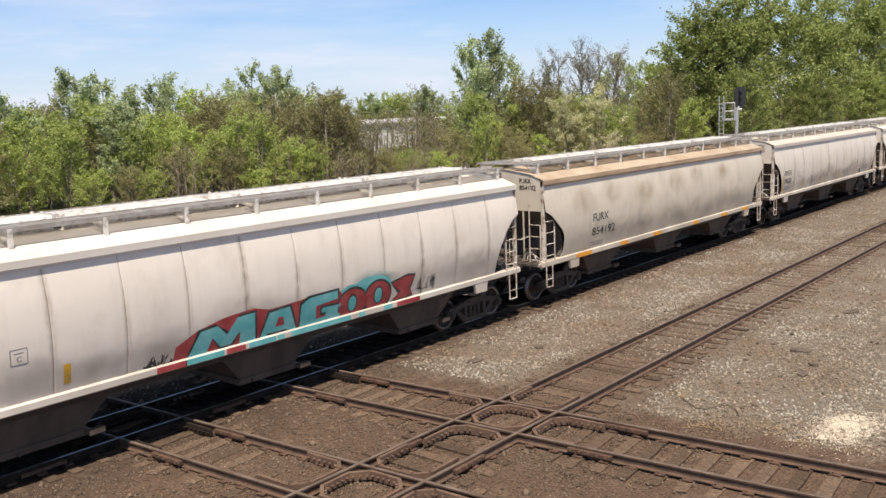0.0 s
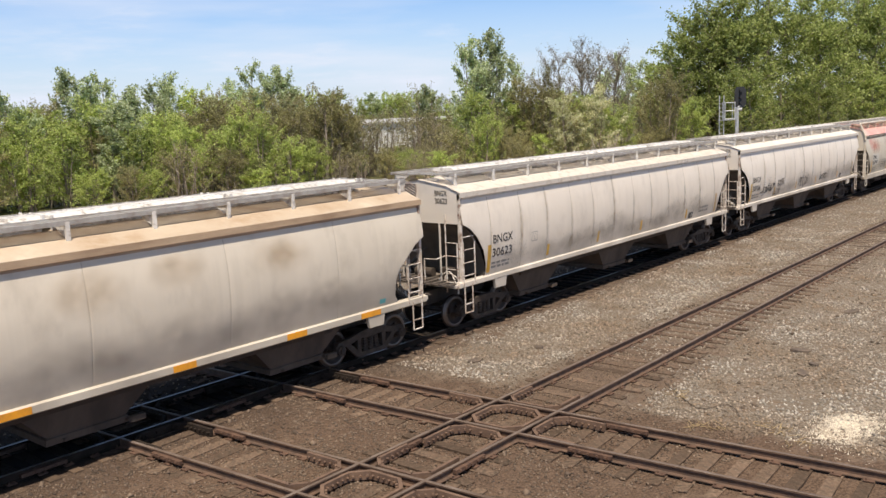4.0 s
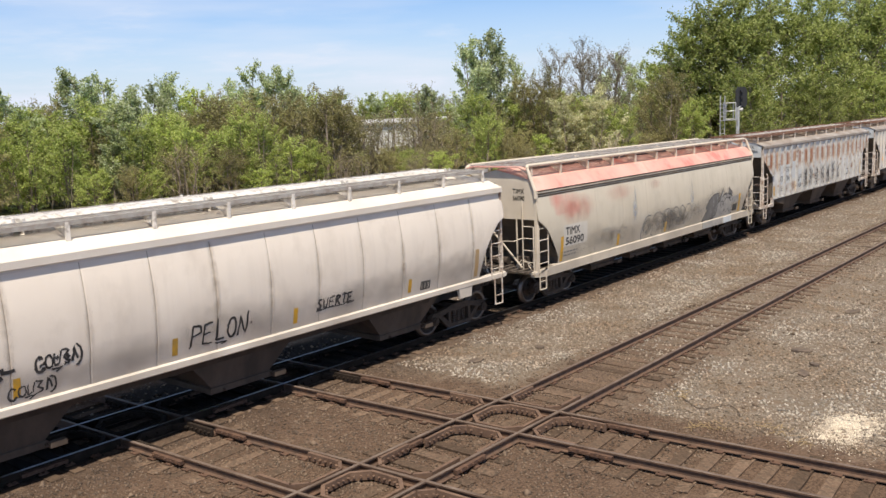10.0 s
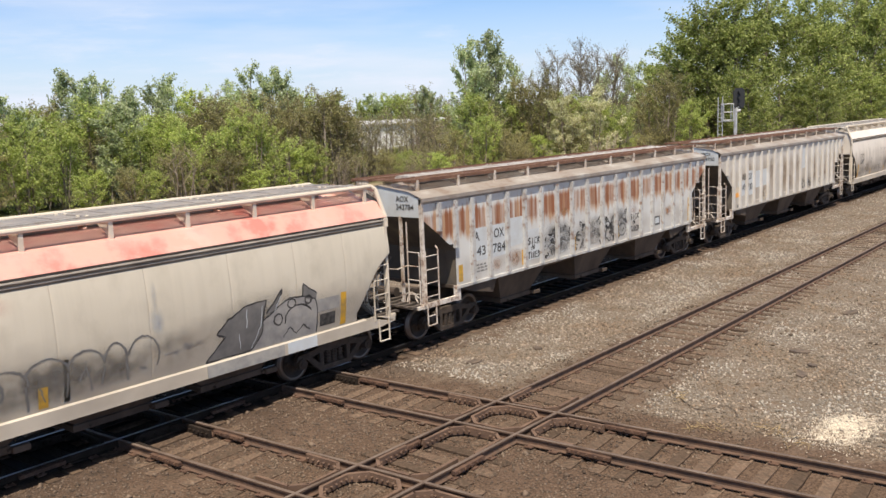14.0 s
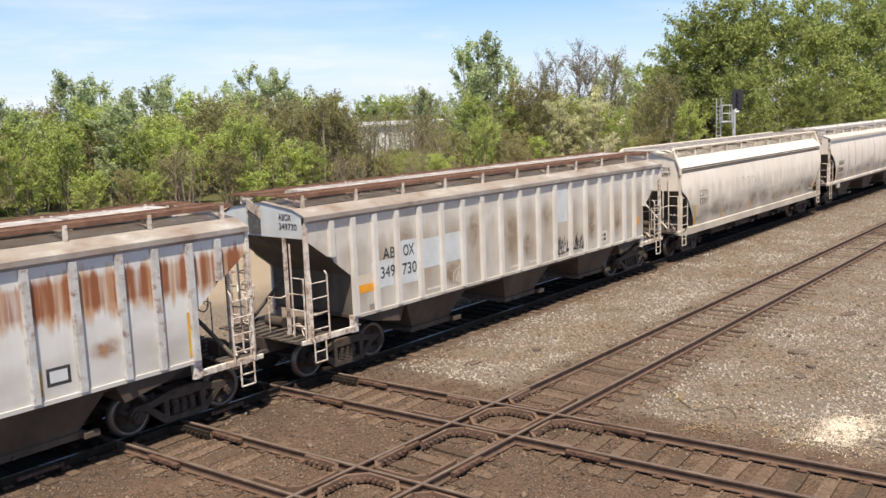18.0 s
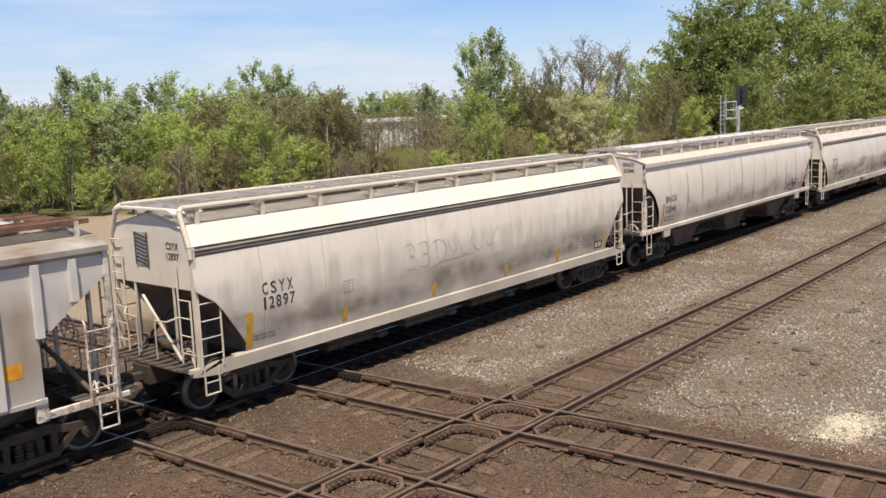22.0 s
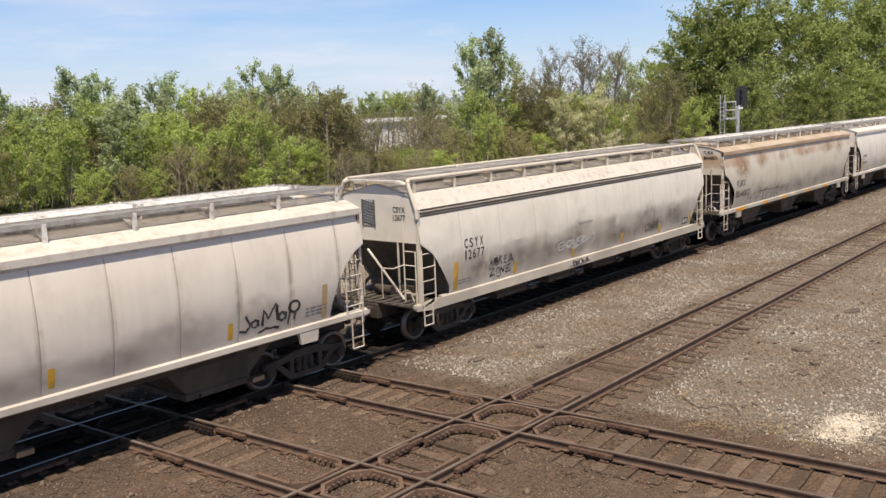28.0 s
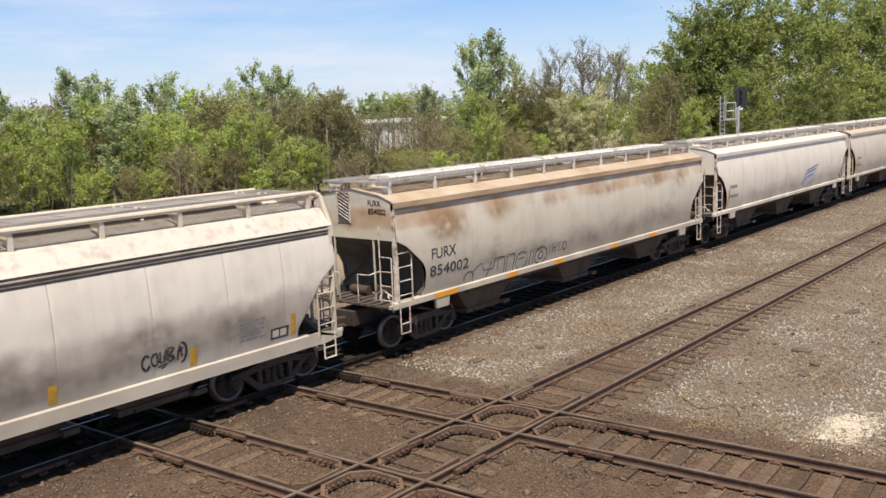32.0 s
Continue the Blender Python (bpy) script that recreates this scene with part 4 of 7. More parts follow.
# ---- ground ----
def ground_material():
    m = bpy.data.materials.new("gravel_and_dirt")
    m.use_nodes = True
    n, l = m.node_tree.nodes, m.node_tree.links
    bsdf = n["Principled BSDF"]
    bsdf.inputs["Roughness"].default_value = 0.95
    bsdf.inputs["Specular IOR Level"].default_value = 0.2
    co, sp = n.new("ShaderNodeTexCoord"), n.new("ShaderNodeSeparateXYZ")
    l.new(co.outputs["Object"], sp.inputs["Vector"])

    def tex(scale, detail=5.0):
        t = n.new("ShaderNodeTexNoise")
        t.inputs["Scale"].default_value, t.inputs["Detail"].default_value = scale, detail
        l.new(co.outputs["Object"], t.inputs["Vector"])
        return t.outputs["Fac"]

    def op(kind, a, b, clamp=False):
        t = n.new("ShaderNodeMath")
        t.operation, t.use_clamp = kind, clamp
        for i, v in enumerate((a, b)):
            if isinstance(v, (int, float)):
                t.inputs[i].default_value = v
            else:
                l.new(v, t.inputs[i])
        return t.outputs["Value"]

    def rng(v, a, b):
        t = n.new("ShaderNodeMapRange")
        t.interpolation_type = "SMOOTHSTEP"
        t.inputs["From Min"].default_value, t.inputs["From Max"].default_value = a, b
        l.new(v, t.inputs["Value"])
        return t.outputs["Result"]

    def mix(f, a, b):
        t = n.new("ShaderNodeMixRGB")
        l.new(f, t.inputs["Fac"])
        for k, v in (("Color1", a), ("Color2", b)):
            if isinstance(v, tuple):
                t.inputs[k].default_value = (*v, 1)
            else:
                l.new(v, t.inputs[k])
        return t.outputs["Color"]

    big, mid, fine = tex(0.35), tex(2.2), tex(24.0, 3.0)
    vor = n.new("ShaderNodeTexVoronoi")
    vor.inputs["Scale"].default_value = 17.0
    l.new(co.outputs["Object"], vor.inputs["Vector"])
    grey = mix(rng(fine, 0.35, 0.68), (0.135, 0.104, 0.08), (0.27, 0.225, 0.177))
    grey = mix(rng(mid, 0.45, 0.75), grey, (0.19, 0.135, 0.095))
    grey = mix(op("MULTIPLY", rng(vor.outputs["Color"], 0.55, 0.95), 0.7), grey, (0.30, 0.268, 0.228))
    brown = mix(rng(fine, 0.3, 0.7), (0.085, 0.055, 0.039), (0.17, 0.114, 0.081))
    brown = mix(rng(mid, 0.5, 0.8), brown, (0.20, 0.138, 0.10))
    pale = mix(rng(fine, 0.3, 0.7), (0.30, 0.235, 0.165), (0.42, 0.345, 0.265))
    grass = mix(rng(mid, 0.3, 0.7), (0.07, 0.085, 0.032), (0.15, 0.135, 0.07))
    wob = op("MULTIPLY", op("SUBTRACT", big, 0.5), 3.0)
    wob2 = op("MULTIPLY", op("SUBTRACT", mid, 0.5), 2.4)
    x = op("ADD", op("ADD", sp.outputs["X"], wob2), op("MULTIPLY", sp.outputs["Y"], 0.061))
    y = op("ADD", sp.outputs["Y"], wob2)
    # dirt: all that lies this side of the crossing line, and a band along the near track
    dirt = op("SUBTRACT", 1.0, rng(x, 16.6, 17.8))
    band = op("SUBTRACT", 1.0, rng(op("ABSOLUTE", op("SUBTRACT", y, 10.3), 0.0), 0.9, 2.0))
    band = op("MULTIPLY", band, op("SUBTRACT", 1.0, op("MULTIPLY", rng(sp.outputs["X"], 18.5, 26.0), 0.8)))
    dirt = op("MAXIMUM", dirt, op("MULTIPLY", band, 0.8))
    bed = op("SUBTRACT", 1.0, rng(op("ABSOLUTE", op("SUBTRACT", y, 17.4), 0.0), 1.8, 2.6))
    dirt = op("MAXIMUM", dirt, op("MULTIPLY", bed, 0.75))
    color = mix(dirt, grey, brown)
    # Strip under the train, blackened for oil and to paint in the train's shade.
    darkened = op("SUBTRACT", 1.0, rng(op("ABSOLUTE", op("SUBTRACT", op("ADD", sp.outputs["Y"], op("MULTIPLY", wob2, 0.25)), 17.75), 0.0), 1.5, 1.95))
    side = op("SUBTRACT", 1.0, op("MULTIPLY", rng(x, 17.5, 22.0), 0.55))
    color = mix(op("MULTIPLY", op("MULTIPLY", darkened, side), 0.94), color, (0.026, 0.021, 0.017))
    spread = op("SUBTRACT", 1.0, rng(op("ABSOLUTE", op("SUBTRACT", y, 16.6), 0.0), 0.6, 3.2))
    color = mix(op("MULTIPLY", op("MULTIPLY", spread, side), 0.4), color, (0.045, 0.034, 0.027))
    far = rng(op("ADD", sp.outputs["Y"], wob), 25.5, 29.0)
    color = mix(far, color, pale)
    color = mix(rng(op("ADD", sp.outputs["Y"], op("MULTIPLY", wob, 2.0)), 57.0, 64.0), color, grass)
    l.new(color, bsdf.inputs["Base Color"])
    bp = n.new("ShaderNodeBump")
    bp.inputs["Strength"].default_value, bp.inputs["Distance"].default_value = 0.9, 0.05
    hgt = op("ADD", op("ADD", fine, op("MULTIPLY", tex(9.0, 3.0), 1.2)), op("MULTIPLY", vor.outputs["Distance"], -0.8))
    l.new(hgt, bp.inputs["Height"])
    l.new(bp.outputs["Normal"], bsdf.inputs["Normal"])
    return m


def ground_z(x, y):
    """The ground lies a hand below the rail heads, with a little unevenness, and sinks away from the tracks."""
    z = -0.215 + 0.035 * noise.noise((x * 0.35, y * 0.35, 0.0)) + 0.02 * noise.noise((x * 1.3, y * 1.3, 4.0))
    if x > 17.2 and abs(y - 10.46) < 1.42 and x < 45:
        bed = -0.186 if abs(y - 10.46) < 0.72 else -0.196 if y > 10.46 else -0.214
        return bed + (0.022 if abs(y - 10.46) >= 0.72 else 0.0) * min(1.0, max(0.0, (x - 21) / 5)) + 0.03 * noise.noise((x * 0.9, y * 0.9, 2.0))
    if y > 11.4 and min(abs(x - b + 0.061 * y) for b in (15.073, 10.784)) < 1.38 and y < 16:
        return -0.203 + 0.03 * noise.noise((x * 0.9, y * 0.9, 2.0))
    gap = min(abs(y - 10.46), abs(y - 16.99))
    if y < 9.4 and min(abs(x - b + 0.061 * y) for b in (15.073, 10.784)) < 1.3:
        z = -0.228 + 0.03 * noise.noise((x * 0.9, y * 0.9, 2.0))
    if x > 17.5:
        z += 0.012 - 0.10 * min(1.0, max(0.0, (gap - 1.4) / 1.2)) * min(1.0, (x - 17.5) / 2)
    return z


def build_ground():
    def axis(lo, hi, a, b, step, grow):
        v = list(np.arange(a, b + 1e-6, step))
        s, p = step, a
        while p > lo:
            s *= grow
            p -= s
            v.insert(0, p)
        s, p = step, b
        while p < hi:
            s *= grow
            p += s
            v.append(p)
        return v
    xs, ys = axis(-2500, 3500, 2, 60, 0.3, 1.25), axis(-2500, 3500, -4, 24, 0.3, 1.25)
    verts = [(x, y, ground_z(x, y)) for y in ys for x in xs]
    w = len(xs)
    faces = [(j * w + i, j * w + i + 1, (j + 1) * w + i + 1, (j + 1) * w + i) for j in range(len(ys) - 1) for i in range(w - 1)]
    me = bpy.data.meshes.new("ground")
    me.from_pydata(verts, [], faces)
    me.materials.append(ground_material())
    smooth(me)
    return tagged(new("ground", me), "grey gravel and brown dirt ground between railway tracks", "ground", kind="structure")


build_ground()


def stones(name, label, areas, mat, seed, category="gravel"):
    """Loose stones, each a lump of eight facets, strewn over rectangles (x0, x1, y0, y1, count, least size, most size)."""
    rng = np.random.default_rng(seed)
    octa = np.array([(1, 0, 0), (-1, 0, 0), (0, 1, 0), (0, -1, 0), (0, 0, 1), (0, 0, -1)], float)
    tri = np.array([(0, 2, 4), (2, 1, 4), (1, 3, 4), (3, 0, 4), (2, 0, 5), (1, 2, 5), (3, 1, 5), (0, 3, 5)])
    vs, fs, base = [], [], 0
    for x0, x1, y0, y1, count, a, b in areas:
        px, py = rng.uniform(x0, x1, count), rng.uniform(y0, y1, count)
        # stones gather in drifts
        keep = np.array([noise.noise((u * 0.5, v * 0.5, 7.0)) + 0.45 for u, v in zip(px, py)]) > rng.uniform(-0.35, 0.55, count)
        px, py = px[keep], py[keep]
        c = len(px)
        size = a + (b - a) * rng.random(c) ** 2.2
        z = np.array([ground_z(u, v) for u, v in zip(px, py)])
        v = octa[None] * (size[:, None, None] * rng.uniform(0.45, 1.0, (c, 6, 1)))
        ang = rng.uniform(0, 6.283, c)
        ca, sa = np.cos(ang)[:, None], np.sin(ang)[:, None]
        tilt = rng.uniform(-0.5, 0.5, (c, 1))
        X, Y, Z = v[:, :, 0] * ca - v[:, :, 1] * sa, v[:, :, 0] * sa + v[:, :, 1] * ca, v[:, :, 2] * 0.8 + v[:, :, 0] * tilt
        v = np.stack([X + px[:, None], Y + py[:, None], Z + z[:, None] + size[:, None] * 0.18], -1)
        vs.append(v.reshape(-1, 3))
        fs.append((tri[None] + (base + 6 * np.arange(c))[:, None, None]).reshape(-1, 3))
        base += 6 * c
    v, f = np.concatenate(vs), np.concatenate(fs)
    me = bpy.data.meshes.new(name)
    me.vertices.add(len(v))
    me.vertices.foreach_set("co", v.ravel())
    me.loops.add(f.size)
    me.loops.foreach_set("vertex_index", f.ravel().astype(np.int32))
    me.polygons.add(len(f))
    me.polygons.foreach_set("loop_start", np.arange(0, f.size, 3, dtype=np.int32))
    me.update(calc_edges=True)
    me.materials.append(mat)
    return tagged(new(name, me), label, category, kind="stuff")


# ---- tracks ----
TIE_MESH = []


def tie_mesh():
    if not TIE_MESH:
        for seed in range(4):
            bm = bmesh.new()
            box(bm, -0.115, 0.115, -1.3, 1.3, -0.12, 0.0)
            bmesh.ops.subdivide_edges(bm, edges=[e for e in bm.edges if abs((e.verts[0].co - e.verts[1].co).y) > 1], cuts=5, use_grid_fill=True)
            for v in bm.verts:
                v.co += Vector((noise.noise(v.co * 3 + Vector((seed, 0, 0))), 2 * noise.noise(v.co * 2 + Vector((0, seed, 0))), noise.noise(v.co * 4 + Vector((0, 0, seed))))) * 0.018
            TIE_MESH.append(mesh_of(bm, "tie", TIE))
    return TIE_MESH


def rail_track(label, m, a, b, skip=(), head=None, drop=0.0, pitch=0.55, bury=0.0, darkened=False):
    """A track along its own x axis from a to b; no ties within the stretches of skip, where another track crosses."""
    ob = thing("railway_track", m, label, "railway track", "tracks", "structure")
    prof = ((-0.07, -0.17), (0.07, -0.17), (0.07, -0.155), (0.014, -0.135), (0.010, -0.045), (0.036, -0.035), (0.036, -0.006), (0.028, 0.0), (-0.028, 0.0), (-0.036, -0.006), (-0.036, -0.035), (-0.010, -0.045), (-0.014, -0.135), (-0.07, -0.155))
    for s in (-1, 1):
        bm = bmesh.new()
        fs = prism(bm, [(u + s * 0.7525, v - drop) for u, v in prof], "x", a, b)
        for f in fs:
            f.material_index = 1 if f.normal.z > 0.5 and f.calc_center_median().z > -0.02 - drop else 0
        part("rail", bm, [OILSHADE_CAST if darkened else RAILSIDE, head or RAILTOP], ob)
    tm = tie_mesh()
    # The train's own track takes ties with its shade painted in.
    if darkened:
        tm = [me.copy() for me in tm]
        for me in tm:
            me.materials[0] = OILSHADE_TIE
    rnd = random.Random(int(a * 10) + 5)
    plates = bmesh.new()
    x = a + 0.2
    i = 0
    while x < b:
        if not any(p < x < q for p, q in skip):
            t = new("tie", tm[i % 4])
            t.parent = ob
            t.location, t.rotation_euler = (x + rnd.uniform(-0.03, 0.03), rnd.uniform(-0.08, 0.08), -0.168 - drop - rnd.uniform(0.0, 0.025) - (0.02 * rnd.random() if bury and x > bury else 0.0)), (0, 0, radians(rnd.uniform(-1.5, 1.5) + (180 if i % 3 else 0)))
            for s in (-1, 1):
                box(plates, x - 0.09, x + 0.09, s * 0.7525 - 0.17, s * 0.7525 + 0.17, -0.172 - drop, -0.152 - drop)
                for u, v in ((-0.05, -0.11), (0.05, 0.11), (0.05, -0.11)):
                    box(plates, x + u - 0.015, x + u + 0.015, s * 0.7525 + v - 0.015, s * 0.7525 + v + 0.015, -0.155 - drop, -0.125 - drop)
        x += pitch * rnd.uniform(0.94, 1.06)
        i += 1
    part("tie_plates", plates, PLATE, ob)
    return ob


B_TURN = 93.486
B_X = (15.073, 10.784)
gaps = [(x - 0.061 * y - 1.25, x - 0.061 * y + 1.25) for y in (10.46,) for x in B_X]
gapsT = [(x - 0.061 * y - 1.25, x - 0.061 * y + 1.25) for y in (16.99,) for x in B_X]
track_near = rail_track("brown rusty railway track on weathered wooden ties", pose(0, 10.46, 0), -20, 150, gaps)
track_train = rail_track("railway track with polished rails under the freight train", pose(0, 16.99, 0), -60, 260, gapsT, RAILSHINE, darkened=True)
for i, bx in enumerate(B_X):
    rail_track("rusty crossing track on dirt-covered wooden ties", pose(bx, 0, 0, 0, 0, B_TURN), -12, 75, (), drop=0.004, pitch=0.53, bury=9.2)


def bolt_row(bm, a, b, n, side, z):
    a, b = Vector(a), Vector(b)
    for i in range(n):
        p = a.lerp(b, (i + 0.5) / n)
        q = p + Vector(side) * 0.05
        bar(bm, (p.x, p.y, z), (q.x, q.y, z), 0.024, 6)


def crossing(m, CASTING, PLATE):
    """The castings of one crossing: a chamfered guard frame inside the four rails, with bolts, and gussets where the rails meet."""
    ob = thing("rail_crossing", m, "brown cast steel railway crossing frame with bolted guard rails", "rail crossing", "rail crossings", "structure")
    g, c, w = 0.7525 - 0.105, 0.30, 0.065
    outer = [(-g + c, -g), (g - c, -g), (g, -g + c), (g, g - c), (g - c, g), (-g + c, g), (-g, g - c), (-g, -g + c)]
    inner = [(u * (g - w) / g, v * (g - w) / g) for u, v in outer]
    for i in range(8):
        j = (i + 1) % 8
        bm = bmesh.new()
        prism(bm, (outer[i], outer[j], inner[j], inner[i]), "z", -0.17, -0.012)
        mid = (Vector(inner[i]) + Vector(inner[j])) / 2
        away = -Vector((mid.x, mid.y, 0)).normalized()
        bolt_row(bm, (*inner[i], 0), (*inner[j], 0), 5 if i % 2 == 0 else 3, away, -0.09)
        part("guard_rail", bm, CASTING, ob)
    # guard rails outside the four rails: a U with chamfered corners between the rails of each track that leaves the crossing
    d, far, c = 0.7525 + 0.105, 1.95, 0.26
    line = [(far, -g), (d + c, -g), (d, -g + c), (d, g - c), (d + c, g), (far, g)]
    for turn in range(4):
        co, si = ((1, 0), (0, 1), (-1, 0), (0, -1))[turn]
        for i, (a, b) in enumerate(zip(line, line[1:])):
            a, b = Vector(a), Vector(b)
            side = (b - a).normalized()
            side = Vector((side.y, -side.x)) * -1
            mid = (a + b) / 2
            inward = Vector((1.4, 0)) - mid
            side = side if side.dot(inward) > 0 else -side
            q = [a, b, b + side * w, a + side * w]
            rot = [(v.x * co - v.y * si, v.x * si + v.y * co) for v in q]
            bm = bmesh.new()
            prism(bm, rot, "z", -0.17, -0.012)
            p0, p1 = Vector((*rot[3], 0)), Vector((*rot[2], 0))
            sd = Vector((side.x * co - side.y * si, side.x * si + side.y * co, 0))
            bolt_row(bm, p0, p1, 6 if i in (0, 4) else 3, sd, -0.09)
            part("guard_rail", bm, CASTING, ob)
    # splice bars where the crossing's rails meet the tracks
    for sx in (-1, 1):
        for s in (-1, 1):
            bm = bmesh.new()
            box(bm, min(sx * 1.9, sx * 2.8), max(sx * 1.9, sx * 2.8), s * 0.7525 - 0.045, s * 0.7525 + 0.045, -0.12, -0.05)
            for i in range(5):
                x = sx * (1.98 + i * 0.18)
                box(bm, x - 0.022, x + 0.022, s * 0.7525 - 0.075, s * 0.7525 + 0.075, -0.105, -0.065)
            part("splice_bar", bm, PLATE, ob)
            bm = bmesh.new()
            box(bm, s * 0.7525 - 0.045, s * 0.7525 + 0.045, min(sx * 1.9, sx * 2.8), max(sx * 1.9, sx * 2.8), -0.12, -0.05)
            for i in range(5):
                y = sx * (1.98 + i * 0.18)
                box(bm, s * 0.7525 - 0.075, s * 0.7525 + 0.075, y - 0.022, y + 0.022, -0.105, -0.065)
            part("splice_bar", bm, PLATE, ob)
    return ob


for ty in (10.46, 16.99):
    for bx in B_X:
        crossing(pose(bx - 0.061 * ty, ty, 0, 0, 0, 1.7), *((CASTING, PLATE) if ty < 12 else (OILSHADE_CAST, PLATE)))

stones("ballast", "loose grey and tan ballast stones around the tracks",
       [(16.7, 30, 1, 8.8, 21000, 0.02, 0.066), (16.5, 30, 12.1, 15.5, 11000, 0.02, 0.066), (30, 46, 4, 8.8, 7000, 0.028, 0.075), (30, 46, 12.1, 15.6, 7000, 0.028, 0.075), (19.5, 46, 8.8, 12.1, 7000, 0.02, 0.06), (46, 75, 8, 15.6, 9000, 0.03, 0.08), (6, 60, 18.5, 25, 9000, 0.025, 0.07)], STONE, 3)
stones("rubble", "brown dirty stones and rubble between the crossing tracks",
       [(6, 16.8, 6, 15.8, 34000, 0.010, 0.05), (17, 27, 8.6, 12.3, 4000, 0.012, 0.045), ], STONEBROWN, 4)
stones("roadbed", "oil-black stones under the train, darkened for its shade", [(6, 60, 16.3, 19.2, 11000, 0.015, 0.055)], OILSHADE_STONE, 6, "gravel")

GRAIN = material("spilled_pale_grain", (0.63, 0.56, 0.46), 0.95, second=(0.44, 0.375, 0.30), amount=0.4, scale=1.5, per_island=0.35, bump=0.0)
stones("grain_spill", "pale patch of spilled grain on gravel", [(17.1, 19.1, 4.45, 5.05, 3600, 0.012, 0.035), (17.3, 18.8, 4.25, 5.25, 3200, 0.012, 0.03), (16.7, 19.5, 4.1, 5.45, 1600, 0.012, 0.03), (16.2, 20.0, 3.8, 5.8, 700, 0.012, 0.03)], GRAIN, 9, "grain spill")
stones("clods", "large brown clods and broken stones", [(6, 16.8, 6.5, 15.8, 420, 0.05, 0.11), (17, 34, 2, 15.5, 260, 0.05, 0.10)], STONEBROWN, 12, "rubble")

# ---- small things lying on the gravel ----
RUBBER = material("dusty_cable_rubber", (0.10, 0.075, 0.058), 0.8, bump=0.0)
STRAW = material("dry_straw", (0.36, 0.27, 0.15), 0.9, second=(0.27, 0.195, 0.11), amount=0.5, scale=4.0, bump=0.0)
SCRAP = material("dark_flat_scrap", (0.09, 0.068, 0.055), 0.85, second=(0.16, 0.12, 0.09), amount=0.5, scale=5.0, bump=0.3)
bm = bmesh.new()
path_bar(bm, [(x, y, ground_z(x, y) + 0.03) for x, y in ((18.68, 8.96), (18.3, 8.55), (18.03, 8.28), (17.62, 7.85), (17.45, 7.63), (17.5, 7.45), (17.63, 7.36), (17.9, 7.25), (18.05, 7.18), (17.8, 6.9), (17.49, 6.72))], 0.009)
tagged(new("cable", mesh_of(bm, "cable", RUBBER)), "thin dusty cable lying across gravel", "cable")
rnd = random.Random(8)
for x0, y0, x1, y1, n in ((16.4, 7.4, 16.6, 6.6, 26), (17.4, 6.2, 16.6, 5.2, 30), (18.3, 8.5, 17.9, 8.1, 18)):
    bm = bmesh.new()
    for i in range(n):
        u, a, w = rnd.random(), rnd.uniform(0, 6.28), rnd.uniform(0.1, 0.28)
        x, y = x0 + (x1 - x0) * u + rnd.gauss(0, 0.09), y0 + (y1 - y0) * u + rnd.gauss(0, 0.09)
        z = ground_z(x, y) + 0.015
        bar(bm, (x, y, z), (x + w * math.cos(a), y + w * math.sin(a), z + rnd.uniform(0.01, 0.06)), 0.007, 3)
    tagged(new("straw_wisp", mesh_of(bm, "straw_wisp", STRAW)), "wisp of dry straw on gravel", "straw", "straw wisps", "stuff")
for x, y, w in ((23.4, 7.4, 0.35), (21.4, 6.7, 0.28), (28.5, 7.5, 0.4), (22.3, 6.7, 0.2), (17.8, 13.9, 0.3), (20.1, 13.4, 0.22)):
    bm = bmesh.new()
    prism(bm, [(w * rnd.uniform(0.6, 1.1) * math.cos(a * 1.05), w * 0.6 * rnd.uniform(0.6, 1.1) * math.sin(a * 1.05)) for a in range(6)], "z", 0.0, 0.06)
    ob = tagged(new("scrap_piece", mesh_of(bm, "scrap_piece", SCRAP)), "dark flat piece of scrap on gravel", "scrap", "scrap pieces")
    ob.matrix_basis = pose(x, y, ground_z(x, y) - 0.005, rnd.uniform(-6, 6), rnd.uniform(-6, 6), rnd.uniform(0, 360))


# ---- trees ----
def leaf_material(name, a, b, c):
    m = bpy.data.materials.new(name)
    m.use_nodes = True
    n, l = m.node_tree.nodes, m.node_tree.links
    bsdf, out = n["Principled BSDF"], n["Material Output"]
    geo, ramp, tr, mx = n.new("ShaderNodeNewGeometry"), n.new("ShaderNodeValToRGB"), n.new("ShaderNodeBsdfTranslucent"), n.new("ShaderNodeMixShader")
    obj, hsv, mr = n.new("ShaderNodeObjectInfo"), n.new("ShaderNodeHueSaturation"), n.new("ShaderNodeMapRange")
    ramp.color_ramp.elements[0].color, ramp.color_ramp.elements[1].color = (*a, 1), (*c, 1)
    ramp.color_ramp.elements.new(0.5).color = (*b, 1)
    l.new(geo.outputs["Random Per Island"], ramp.inputs["Fac"])
    mr.inputs["To Min"].default_value, mr.inputs["To Max"].default_value = 0.8, 1.2
    l.new(obj.outputs["Random"], mr.inputs["Value"])
    l.new(mr.outputs["Result"], hsv.inputs["Value"])
    l.new(ramp.outputs["Color"], hsv.inputs["Color"])
    l.new(hsv.outputs["Color"], bsdf.inputs["Base Color"])
    l.new(hsv.outputs["Color"], tr.inputs["Color"])
    bsdf.inputs["Roughness"].default_value = 0.6
    bsdf.inputs["Specular IOR Level"].default_value = 0.3
    mx.inputs["Fac"].default_value = 0.5
    l.new(bsdf.outputs["BSDF"], mx.inputs[1])
    l.new(tr.outputs["BSDF"], mx.inputs[2])
    l.new(mx.outputs["Shader"], out.inputs["Surface"])
    return m


